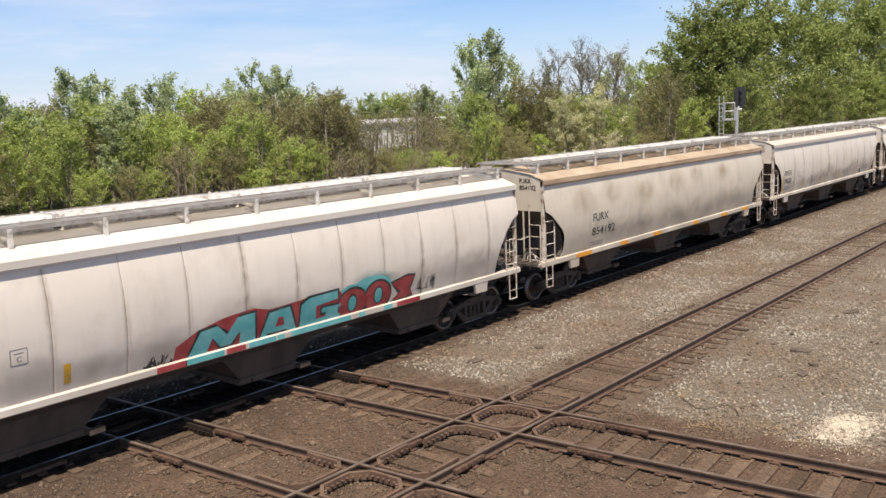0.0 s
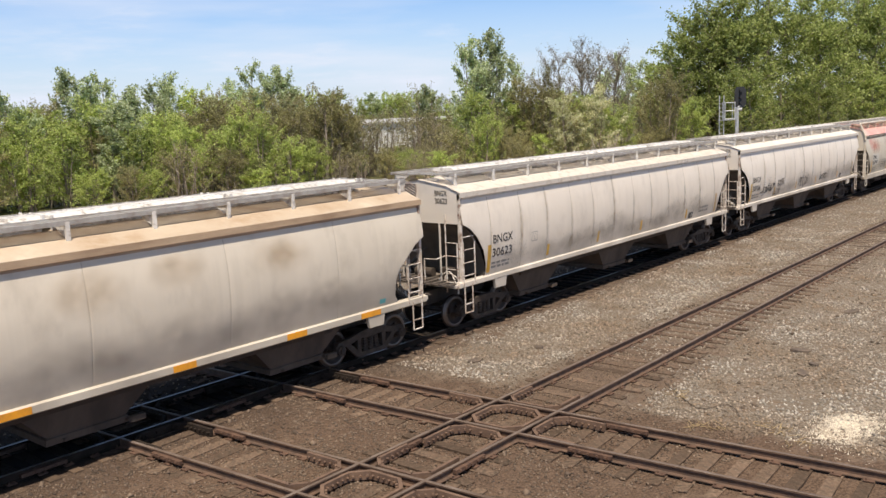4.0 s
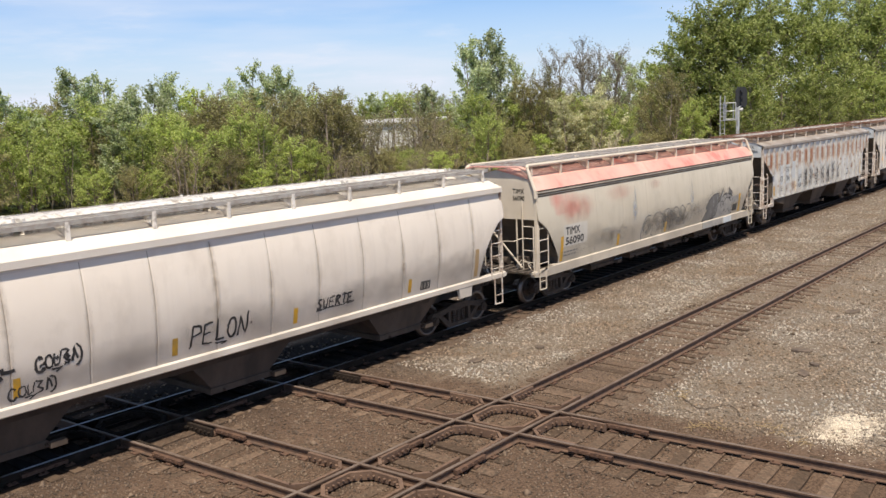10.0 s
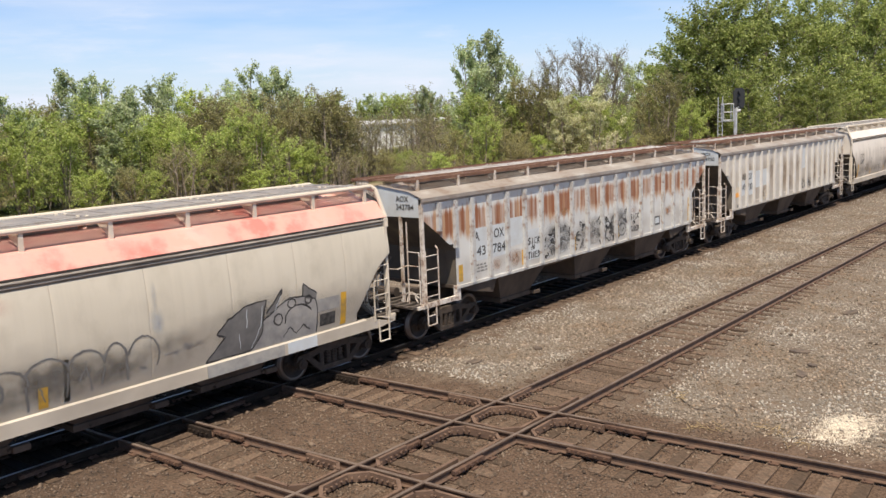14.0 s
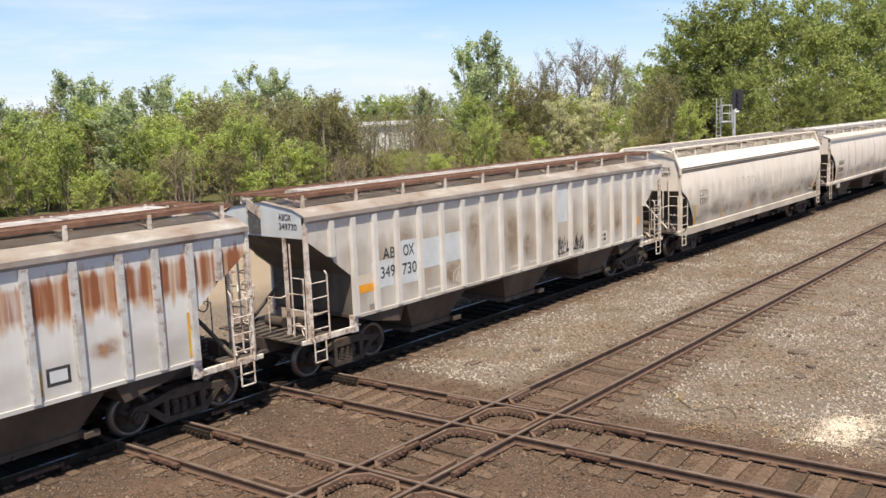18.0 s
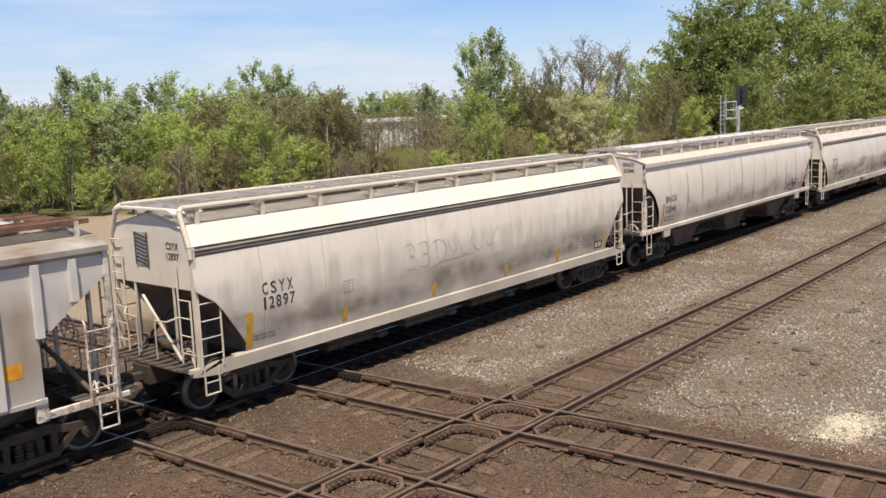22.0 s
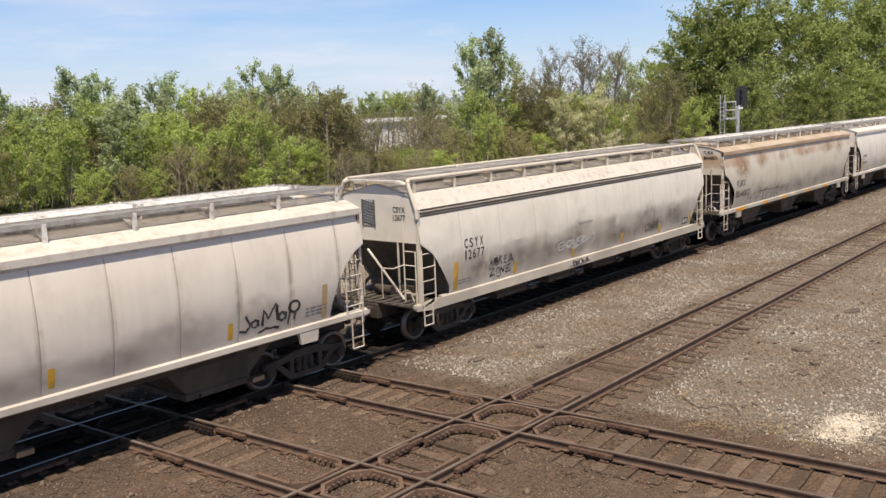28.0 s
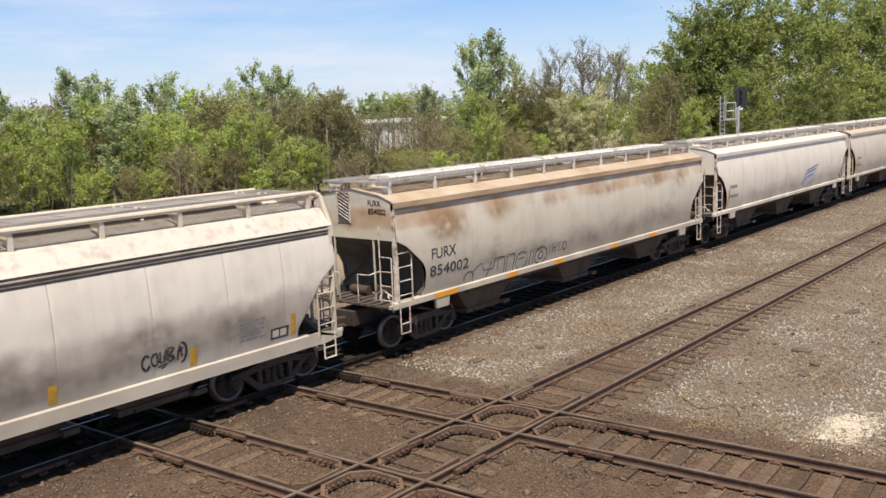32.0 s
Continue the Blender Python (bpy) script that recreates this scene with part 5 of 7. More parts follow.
LEAF_SILVER = leaf_material("grey_green_leaves", (0.24, 0.31, 0.14), (0.48, 0.56, 0.3), (0.7, 0.75, 0.52))
LEAF_YELLOW = leaf_material("yellow_green_leaves", (0.21, 0.28, 0.065), (0.44, 0.53, 0.15), (0.66, 0.71, 0.3))
LEAF_BROWN = leaf_material("brown_budding_leaves", (0.20, 0.18, 0.08), (0.34, 0.32, 0.15), (0.50, 0.49, 0.25))
LEAF_BLOOM = leaf_material("pale_blossom_leaves", (0.30, 0.33, 0.15), (0.56, 0.56, 0.33), (0.78, 0.76, 0.56))
LEAF_GREYBUD = leaf_material("grey_brown_buds", (0.22, 0.19, 0.15), (0.36, 0.33, 0.26), (0.5, 0.47, 0.33))
LEAF_DARK = leaf_material("full_green_leaves", (0.15, 0.20, 0.05), (0.32, 0.385, 0.11), (0.54, 0.59, 0.25))
BARK = material("grey_brown_bark", (0.36, 0.31, 0.26), 0.9, second=(0.15, 0.12, 0.095), amount=0.5, scale=4.0, stretch=(3, 3, 0.6), bump=0.6, bump_scale=20.0)


def leaf_cloud(twigs, per, size, seed):
    """Many small pointed leaves along the given twigs (foot, tip, reach), every leaf a lozenge."""
    rng = np.random.default_rng(seed)
    a = np.repeat(np.array([t[0] for t in twigs]), per, axis=0)
    b = np.repeat(np.array([t[1] for t in twigs]), per, axis=0)
    r = np.repeat(np.array([t[2] for t in twigs]), per)[:, None]
    p = a + (b - a) * rng.uniform(0.05, 1.08, (len(a), 1)) + np.clip(rng.normal(size=a.shape), -1.8, 1.8) * r * 0.6
    u = rng.normal(size=a.shape)
    u /= np.linalg.norm(u, axis=1, keepdims=True)
    v = np.cross(u, rng.normal(size=a.shape))
    v /= np.linalg.norm(v, axis=1, keepdims=True)
    s = size * rng.uniform(0.55, 1.35, (len(a), 1))
    quad = np.stack([p - u * s, p + v * s * 0.55, p + u * s, p - v * s * 0.55], 1)
    n = len(a)
    me = bpy.data.meshes.new("crown")
    me.vertices.add(4 * n)
    me.vertices.foreach_set("co", quad.reshape(-1))
    me.loops.add(4 * n)
    me.loops.foreach_set("vertex_index", np.arange(4 * n, dtype=np.int32))
    me.polygons.add(n)
    me.polygons.foreach_set("loop_start", np.arange(0, 4 * n, 4, dtype=np.int32))
    me.update(calc_edges=True)
    return me


def limb(bm, a, b, ra, rb, n=6, bend=0.0, seed=0, cuts=4):
    """A tapered limb in a few pieces with a slight bend."""
    a, b = Vector(a), Vector(b)
    rings = []
    for i in range(cuts + 1):
        t = i / cuts
        p = a.lerp(b, t) + Vector((noise.noise((seed, t * 2, 0)), noise.noise((seed, t * 2, 5)), 0)) * bend * math.sin(t * math.pi)
        r = ra + (rb - ra) * t
        rings.append([bm.verts.new(p + Vector((math.cos(k * math.tau / n) * r, math.sin(k * math.tau / n) * r, 0))) for k in range(n)])
    for r0, r1 in zip(rings, rings[1:]):
        for k in range(n):
            bm.faces.new((r0[k], r0[(k + 1) % n], r1[(k + 1) % n], r1[k]))


# wide: reach of the limbs, foot: foot of the crown, limbs, twigs on a limb, leaves on a twig, leaf size, reach of leaves from the twig, stems; for a tree ten metres high
TREES = {
    0: dict(label="tall slender tree with airy grey-green spring leaves", leaf=LEAF_SILVER, wide=1.6, foot=0.9, limbs=46, twigs=5, per=30, size=0.105, rad=0.22, stems=3, top=0.7, rise=1.9),
    1: dict(label="bushy tree with bright yellow-green leaves", leaf=LEAF_YELLOW, wide=2.7, foot=0.3, limbs=60, twigs=5, per=27, size=0.105, rad=0.25, stems=4, top=0.65, rise=1.3),
    2: dict(label="thicket tree with brownish budding twigs", leaf=LEAF_BROWN, wide=2.7, foot=0.4, limbs=72, twigs=4, per=22, size=0.09, rad=0.27, stems=7, top=0.6, rise=1.5),
    3: dict(label="small tree with pale cream blossom", leaf=LEAF_BLOOM, wide=2.8, foot=1.2, limbs=46, twigs=6, per=24, size=0.11, rad=0.26, stems=3, top=0.8, rise=0.8),
    4: dict(label="sparse tree with grey-brown twigs just budding", leaf=LEAF_GREYBUD, wide=2.3, foot=1.8, limbs=95, twigs=5, per=14, size=0.055, rad=0.22, stems=3, top=0.75, rise=1.5),
    5: dict(label="large full-leaved green tree", leaf=LEAF_DARK, wide=2.9, foot=0.4, limbs=115, twigs=6, per=22, size=0.09, rad=0.24, stems=3, top=0.72, rise=0.9),
}
TREES[6] = dict(TREES[2], label="thin thicket of brownish stems with few small leaves", per=5, limbs=60, wide=3.0)
TREE_MESH = {}


def tree_meshes(kind, variant):
    if (kind, variant) in TREE_MESH:
        return TREE_MESH[kind, variant]
    t = TREES[kind]
    rnd = random.Random(kind * 31 + variant * 7 + 1)
    twigs, bm = [], bmesh.new()
    span = 9.6 - t["foot"]
    tops = []
    for i in range(t["stems"]):
        a, r = rnd.uniform(0, 6.283), 0.0 if i == 0 else rnd.uniform(0.3, 1.1)
        lean = rnd.uniform(0.3, 1.2) if i else 0.3
        foot = Vector((r * math.cos(a), r * math.sin(a), -0.3))
        top = Vector((foot.x + lean * math.cos(a + 0.6), foot.y + lean * math.sin(a + 0.6), (9.3 if i == 0 else rnd.uniform(6.2, 9.0))))
        tops.append((foot, top))
        limb(bm, foot, top, 0.15 if i == 0 else 0.085, 0.015, 7, 0.5, i + kind)
    for i in range(t["limbs"]):
        foot, top = tops[i % len(tops)]
        u = (i + rnd.random()) / t["limbs"]
        z0 = t["foot"] + span * 0.92 * u
        a = i * 2.4 + rnd.uniform(-0.6, 0.6)
        start = foot.lerp(top, min(0.97, max(0.05, (z0 + 0.3) / (top.z + 0.3))))
        reach = t["wide"] * rnd.uniform(0.4, 1.1) * (1.0 - u ** 1.6 * t["top"]) + 0.2
        tip = start + Vector((math.cos(a) * reach, math.sin(a) * reach, reach * t["rise"] * rnd.uniform(0.35, 0.75) + 0.3))
        tip.z = min(tip.z, 9.7)
        limb(bm, start, tip, 0.04, 0.01, 4, 0.4, i, 2)
        for j in range(t["twigs"]):
            p = start.lerp(tip, rnd.uniform(0.25, 1.0))
            w = rnd.uniform(0.35, 0.95)
            b = a + rnd.gauss(0, 0.9)
            q = p + Vector((math.cos(b) * w * 0.6, math.sin(b) * w * 0.6, w * rnd.uniform(0.2, 1.0) * min(1.2, t["rise"])))
            twigs.append((p, q, t["rad"] * rnd.uniform(0.6, 1.4)))
            if j % 2 == 0 and variant != 3:
                limb(bm, p, q, 0.014, 0.005, 3, 0.1, j, 1)
    for foot, top in tops:
        for j in range(5):
            p = foot.lerp(top, rnd.uniform(0.82, 0.97))
            twigs.append((p, p + Vector((rnd.gauss(0, 0.25), rnd.gauss(0, 0.25), rnd.uniform(0.3, 0.8))), t["rad"] * 0.8))
    coarse = variant == 3
    crown = leaf_cloud(twigs, t["per"] // 2 if coarse else t["per"], t["size"] * (1.4 if coarse else 1.0), kind * 100 + variant)
    crown.materials.append(t["leaf"])
    TREE_MESH[kind, variant] = (mesh_of(bm, "trunk", BARK, True), crown)
    return TREE_MESH[kind, variant]


ROWS = ((33.4, 72, 9.7, 0), (30.2, 70, 9.2, 1), (29.6, 62, 7.1, 1), (42.1, 84, 8.7, 1), (34.3, 66, 7.0, 1), (43.7, 80, 11.6, 0), (43.4, 77, 10.8, 0), (45.4, 78, 11.2, 0), (45.8, 76, 9.8, 0),
        (39.7, 64, 6.4, 1), (49.0, 76, 10.2, 0), (53.0, 79, 11.1, 0), (42.8, 62, 6.7, 1), (53.8, 76, 10.5, 1), (51.3, 70, 8.4, 2), (60.6, 80, 11.0, 0), (63.8, 80, 12.7, 0), (64.9, 78, 12.0, 0))
ROWS += ((67.7, 78, 11.4, 0), (44.8, 58, 7.4, 1), (46.0, 57, 7.1, 1), (55.1, 66, 9.2, 2), (59.4, 67, 9.0, 2), (65.6, 70, 9.1, 2), (72.6, 76, 9.6, 1), (127.0, 125, 10.2, 1), (133.4, 125, 11.0, 1), (139.3, 125, 11.2, 1),
         (77.8, 68, 10.0, 6), (78.9, 66, 9.4, 0), (104.2, 84, 8.1, 1), (79.3, 62, 14.4, 0), (83.2, 63, 15.3, 0), (89.0, 64, 14.3, 0), (72.8, 56, 9.2, 1), (75.7, 56, 8.1, 6), (69.7, 52, 6.4, 1))
ROWS += ((88.3, 60, 10.4, 2), (88.9, 58, 11.3, 2), (98.4, 62, 14.1, 4), (104.6, 62, 15.7, 4), (106.3, 60, 14.5, 4), (118.2, 64, 14.0, 0), (128.2, 66, 13.3, 0), (83.6, 48, 9.2, 3), (80.9, 50, 8.0, 3),
         (100.0, 50, 8.9, 2), (87.4, 47, 6.7, 1), (94.8, 45, 10.6, 2), (92.6, 41, 7.3, 1), (106.6, 50, 14.6, 5), (104.6, 47, 17.6, 5), (104.0, 44, 19.1, 5), (107.5, 42, 20.1, 5), (115.1, 41, 20.9, 5))
ROWS += ((123.7, 40, 20.8, 5), (133.7, 39, 21.1, 5), (145.5, 38, 23.5, 5), (158.0, 37, 25.5, 5), (181.6, 37, 28.5, 5), (206.4, 36, 31.0, 5), (96.4, 36, 10.1, 5), (112.0, 34, 9.5, 5), (133.1, 33, 10.0, 5),
         (27.1, 70, 9.2, 1), (25.5, 74, 9.8, 0), (20.7, 70, 9.3, 1), (25.1, 60, 8.1, 2))


def plant(x, y, height, kind, variant, wide=1.0):
    trunk, crown = tree_meshes(kind, variant)
    k = height / 10.0
    ob = thing("tree", Matrix.Translation((x, y, -0.25)) @ Matrix.Rotation((x * 7.3 + y * 3.1) % 6.283, 4, "Z"), TREES[kind]["label"], "tree", "tree line")
    w = k ** 0.75 * wide
    ob.scale = (w, w, k)
    part("trunk", trunk, BARK, ob)
    part("crown", crown, None, ob)
    return ob


for i, (x, y, height, kind) in enumerate(ROWS):
    plant(x, y, height, kind, i % 3, 1.25 if kind == 5 else 1.0)
rnd = random.Random(17)
# undergrowth along the edge of the wood; it is lower where the warehouse shows through
for i in range(52):
    u = (i + rnd.random()) / 52
    x, y = 21 + 84 * u, 74 - 12 * u + rnd.uniform(-5, 3)
    k = x / y
    open_view = 0.98 < k < 1.24
    kind = 6 if open_view else 2 if 0.80 < k < 0.98 else rnd.choice((1, 1, 2)) if k < 0.5 else rnd.choice((1, 1, 0, 2)) if k < 0.66 else rnd.choice((1, 2, 2))
    plant(x, y, rnd.uniform(5.6, 7.2) if open_view else rnd.uniform(6.8, 9.2), kind, (0, 1, 2, 1)[i % 4], 1.3)
rnd = random.Random(21)
for i in range(44):
    u = i / 43
    x = 20 + 92 * u + rnd.uniform(-1, 1)
    y = 64 - 20 * u + rnd.uniform(-2.5, 2.5)
    open_view = 0.95 < x / y < 1.24
    plant(x, y, rnd.uniform(2.4, 3.8) if open_view else rnd.uniform(3.2, 5.6), 6 if open_view else rnd.choice((1, 1, 2, 2, 6)), rnd.randrange(3), 1.2)
# low brush before the white building
for i in range(22):
    x = 59 + 0.95 * i + rnd.uniform(-0.6, 0.6)
    plant(x, x / rnd.uniform(0.98, 1.22) + rnd.uniform(-1, 1), rnd.uniform(2.4, 3.5), rnd.choice((2, 2, 6, 1)), i % 3, 1.25)
# thin taller growth that breaks up the white building
for x, y, height, kind in ((66.0, 68, 7.6, 6), (69.0, 67, 5.6, 6), (71.8, 67, 7.9, 6), (77.5, 69, 7.6, 6)):
    plant(x, y, height, kind, int(x) % 3)
# two bright bushes at the edge of the wood
plant(44.2, 55, 2.9, 1, 1, 1.3)
plant(69.5, 44, 2.6, 1, 2, 1.2)
for i in range(26):
    x = 26 + 6.5 * i + rnd.uniform(-2, 2)
    y = 92 + rnd.uniform(-4, 4) - 0.12 * x
    plant(x, y, rnd.uniform(1.6, 2.4) if 0.94 < x / y < 1.24 else rnd.uniform(6.2, 8.2), rnd.choice((1, 2, 2)), 3, 1.4)
rnd = random.Random(33)
for i in range(12):
    plant(96 + 7 * i, 128 + rnd.uniform(-4, 4), rnd.uniform(9.0, 11.5), rnd.choice((0, 1, 2)), 3, 1.3)

# a heap of dead sticks and pale brush at the edge of the wood
DEADWOOD = material("bleached_dead_wood", (0.52, 0.45, 0.36), 0.9, second=(0.36, 0.30, 0.23), amount=0.5, scale=3.0, bump=0.2)
hp = thing("brush_heap", pose(71.5, 40, -0.25), "heap of bleached dead sticks at the wood's edge", "brush heap")
for i in range(16):
    bm = bmesh.new()
    a, w = rnd.uniform(0, 6.283), rnd.uniform(0.4, 1.7)
    limb(bm, (rnd.uniform(-0.4, 0.4), rnd.uniform(-0.4, 0.4), 0.0), (w * math.cos(a), w * math.sin(a), rnd.uniform(2.2, 4.4)), 0.05, 0.02, 5, 0.4, i)
    part("stick", bm, DEADWOOD, hp)
# ---- pale warehouse behind the trees ----
SIDING = material("white_metal_siding", (0.80, 0.80, 0.80), 0.5, second=(0.68, 0.68, 0.67), amount=0.3, scale=0.5, bump=0.0)
ROOFING = material("grey_metal_roofing", (0.50, 0.50, 0.51), 0.5, second=(0.40, 0.39, 0.38), amount=0.4, scale=0.3, bump=0.0)
wh = thing("warehouse", pose(108, 106, -0.3, 0, 0, -8), "long white metal-sided warehouse behind trees", "warehouse")
bm = bmesh.new()
box(bm, -22, 22, -6, 6, 0, 5.0)
part("wall", bm, SIDING, wh)
bm = bmesh.new()
for i in range(88):
    box(bm, -22 + i * 0.5, -21.9 + i * 0.5, -6.06, -6.0, 0.1, 4.9)
part("siding_rib", bm, SIDING, wh)
bm = bmesh.new()
prism(bm, ((-6.4, 4.95), (6.4, 4.95), (6.4, 5.1), (0, 5.7), (-6.4, 5.1)), "x", -22.4, 22.4)
part("roof", bm, ROOFING, wh)

# ---- signal mast beyond the train ----
SILVER = material("silver_signal_paint", (0.62, 0.63, 0.64), 0.4, 0.4, second=(0.48, 0.48, 0.48), amount=0.3, scale=3.0, bump=0.0)
BLACKSIG = material("black_signal_head", (0.025, 0.027, 0.03), 0.6, bump=0.0)
sg = thing("railway_signal", pose(65.5, 26, -0.25, 0, 0, -52), "silver railway signal mast with ladder cage and black signal head", "railway signal")
bm = bmesh.new()
bar(bm, (0.35, 0, 0), (0.35, 0, 6.0), 0.13, 10)
box(bm, 0.1, 0.6, -0.25, 0.25, 0, 0.25)
part("mast", bm, SILVER, sg)
bm = bmesh.new()
for x in (-0.95, -0.62):
    bar(bm, (x, 0, 0), (x, 0, 6.9), 0.035)
for i in range(20):
    bar(bm, (-0.95, 0, 0.4 + i * 0.31), (-0.62, 0, 0.4 + i * 0.31), 0.018)
part("ladder", bm, SILVER, sg)
for z in (5.15, 5.75, 6.35):
    bm = bmesh.new()
    path_bar(bm, [(-0.62, -0.3, z), (0.1, -0.3, z), (0.1, 0.3, z), (-0.62, 0.3, z), (-0.62, -0.3, z)], 0.035)
    part("guard_rail", bm, SILVER, sg)
for x, y in ((-0.62, -0.3), (0.1, -0.3), (0.1, 0.3), (-0.62, 0.3)):
    bm = bmesh.new()
    bar(bm, (x, y, 5.1), (x, y, 6.4), 0.035)
    part("guard_post", bm, SILVER, sg)
bm = bmesh.new()
for i in range(9):
    box(bm, -0.95 + i * 0.15, -0.87 + i * 0.15, -0.3, 0.3, 5.05, 5.09)
part("platform", bm, SILVER, sg)
hd = bmesh.new()
prism(hd, ((0.36, 6.0), (0.94, 6.0), (1.06, 6.2), (1.06, 7.25), (0.9, 7.5), (0.4, 7.5), (0.22, 7.25), (0.22, 6.2)), "y", 0.15, 0.25)
head = part("signal_head", hd, BLACKSIG, sg, "black oval signal backplate")
for z in (6.3, 6.75, 7.2):
    bm = bmesh.new()
    bar(bm, (0.64, 0.15, z), (0.64, -0.15, z), 0.12, 12)
    part("lens_hood", bm, BLACKSIG, head)
bm = bmesh.new()
bar(bm, (0.35, 0, 5.9), (0.64, 0.2, 6.1), 0.07)
bar(bm, (0.35, 0, 5.8), (0.7, -0.1, 5.85), 0.11, 8)
part("bracket", bm, SILVER, sg)

# ---- the freight train ----
c1, K = hopper_car("round", -53.1, "pale covered hopper car with large teal and red spray-painted letters", PAINT_WHITE, ROOF_BRIGHT, HATCH_WHITE, TRIM)
c2, KS = hopper_car("smooth", -32.6, "cream covered hopper car with orange sill marks, lettered in black", PAINT_CREAM, ROOF_TAN, HATCH_WHITE, TRIM)
c3, _ = hopper_car("round", -11.92, "pale grey covered hopper car with ribbed seams and yellow marks", PAINT_COOL, ROOF_WHITE, HATCH_WHITE, TRIM)
c4, _ = hopper_car("round", 8.65, "white covered hopper car with black spray-painted tags", PAINT_WHITE, ROOF_BRIGHT, HATCH_WHITE, TRIM)
c5, KD = hopper_car("deep", 29.5, "cream covered hopper car with faded red roof and grey graffiti", PAINT_PINK, ROOF_PINK, HATCH_GREY, PAINT_CREAM, end_mat=PAINT_CREAM)
c6, KR = hopper_car("ribbed", 49.05, "light blue-grey ribbed hopper car with rust runs and graffiti", PAINT_RUSTED, ROOF_RUST, ROOF_GREY, TRIM, GRATE_RUST, PATCH)
c7, _ = hopper_car("ribbed", 69.1, "weathered grey ribbed hopper car with pale paint patches", PAINT_GREY, ROOF_RUST, ROOF_GREY, TRIM, GRATE_RUST, PATCH, shift=0.11)
c8, _ = hopper_car("deep", 89.35, "white covered hopper car with deep side sill and faint tag", PAINT_WARM, ROOF_BRIGHT, HATCH_GREY, PAINT_CREAM, posts_at=0.5)
c9, _ = hopper_car("round", 109.34, "pale grey covered hopper car with black tag near its end", PAINT_COOL, ROOF_WHITE, HATCH_WHITE, TRIM, shift=0.67)
c10, _ = hopper_car("deep", 130.49, "white covered hopper car streaked with grime, with deep side sill", PAINT_STREAKED, ROOF_WHITE, HATCH_DARK, PAINT_CREAM, HATCH_DARK)
c11, _ = hopper_car("smooth", 150.85, "tan covered hopper car with rust-stained upper sides", PAINT_TAN, ROOF_TAN, HATCH_WHITE, TRIM)
c12, _ = hopper_car("round", 171.4, "white covered hopper car with a small blue emblem", PAINT_WHITE, ROOF_BRIGHT, HATCH_WHITE, TRIM)
c13, _ = hopper_car("round", 191.4, "cream covered hopper car", PAINT_CREAM, ROOF_CREAM, HATCH_WHITE, PAINT_CREAM)


# ---- lettering, marks and graffiti on the near sides ----
def poly_mesh(polys):
    bm = bmesh.new()
    for p in polys:
        bm.faces.new([bm.verts.new((x, 0, z)) for x, z in p])
    bm.normal_update()
    bmesh.ops.triangulate(bm, faces=bm.faces[:])
    for i in range(-1, 16):
        bmesh.ops.bisect_plane(bm, geom=bm.verts[:] + bm.edges[:] + bm.faces[:], plane_co=(0, 0, i * 0.1 + 0.003), plane_no=(0, 0, 1))
    return mesh_of(bm, "shape", [])


def word(car, k, s, x, z, w, h, mat=BLACKLET, name="lettering", bold=BOLD):
    decal(car, k, text_mesh(s, h, w, bold), x, z, mat, name, "black stencilled lettering" if mat is BLACKLET else "", lift=0.013)


def stripe(car, k, x, z, w, h, mat=YELLOW, name="reflector", label="", lift=0.007):
    if k["sill"]:
        z = max(z, k["sill"][1] + 0.03)
    decal(car, k, patch_mesh(w, h), x, z, mat, name, label, lift=lift)


def small_print(car, k, x, z, w, h, rows):
    decal(car, k, bars_mesh(w, h, rows), x, z, GREYLET, "small_print", "rows of small faded markings")


def stencil_box(car, k, x, z, w=0.30, h=0.28):
    t = 0.022
    decal(car, k, strokes_mesh([[(0, 0), (w, 0)], [(w, 0), (w, h)], [(w, h), (0, h)], [(0, h), (0, 0)], [(w * 0.2, h * 0.75), (w * 0.8, h * 0.75)]], t), x, z, GREYLET, "stencil_box")
    word(car, k, "C", x + w * 0.35, z + h * 0.2, w * 0.3, h * 0.35, GREYLET)


def strokes_part(car, k, lines, width, x, z, mat, label, lift, shear=0.0):
    """One tag: its first stroke, with the further strokes as parts of it."""
    first = None
    for line in lines:
        ob = decal(first or car, k, strokes_mesh([line], width), x, z, mat, "stroke" if first else "graffiti", "" if first else label, lift=lift, shear=shear)
        first = first or ob


def tag(car, k, x, z, w, h, letters, seed, mat=SOOT, width=0.045, label="black spray-painted tag", shear=0.15):
    strokes_part(car, k, scribble(w, h, letters, seed), width, x, z, mat, label, 0.012, shear)


def spray(car, k, x, z, w, h, lines, seed, mat=SOOT, width=0.035, label="", lift=0.014):
    """Hand-drawn strokes given in units of the tag's width and height, each with a slight wobble."""
    rnd = random.Random(seed)
    out = []
    for line in lines:
        pts = []
        for (xa, za), (xb, zb) in zip(line, line[1:]):
            for i in range(5):
                pts.append(((xa + (xb - xa) * i / 5) * w + rnd.gauss(0, 0.008), (za + (zb - za) * i / 5) * h + rnd.gauss(0, 0.008)))
        pts.append((line[-1][0] * w, line[-1][1] * h))
        out.append(pts)
    strokes_part(car, k, out, width * (1.3 if mat is SOOT else 1.0), x, z, mat, label, lift)


MISTS = {}


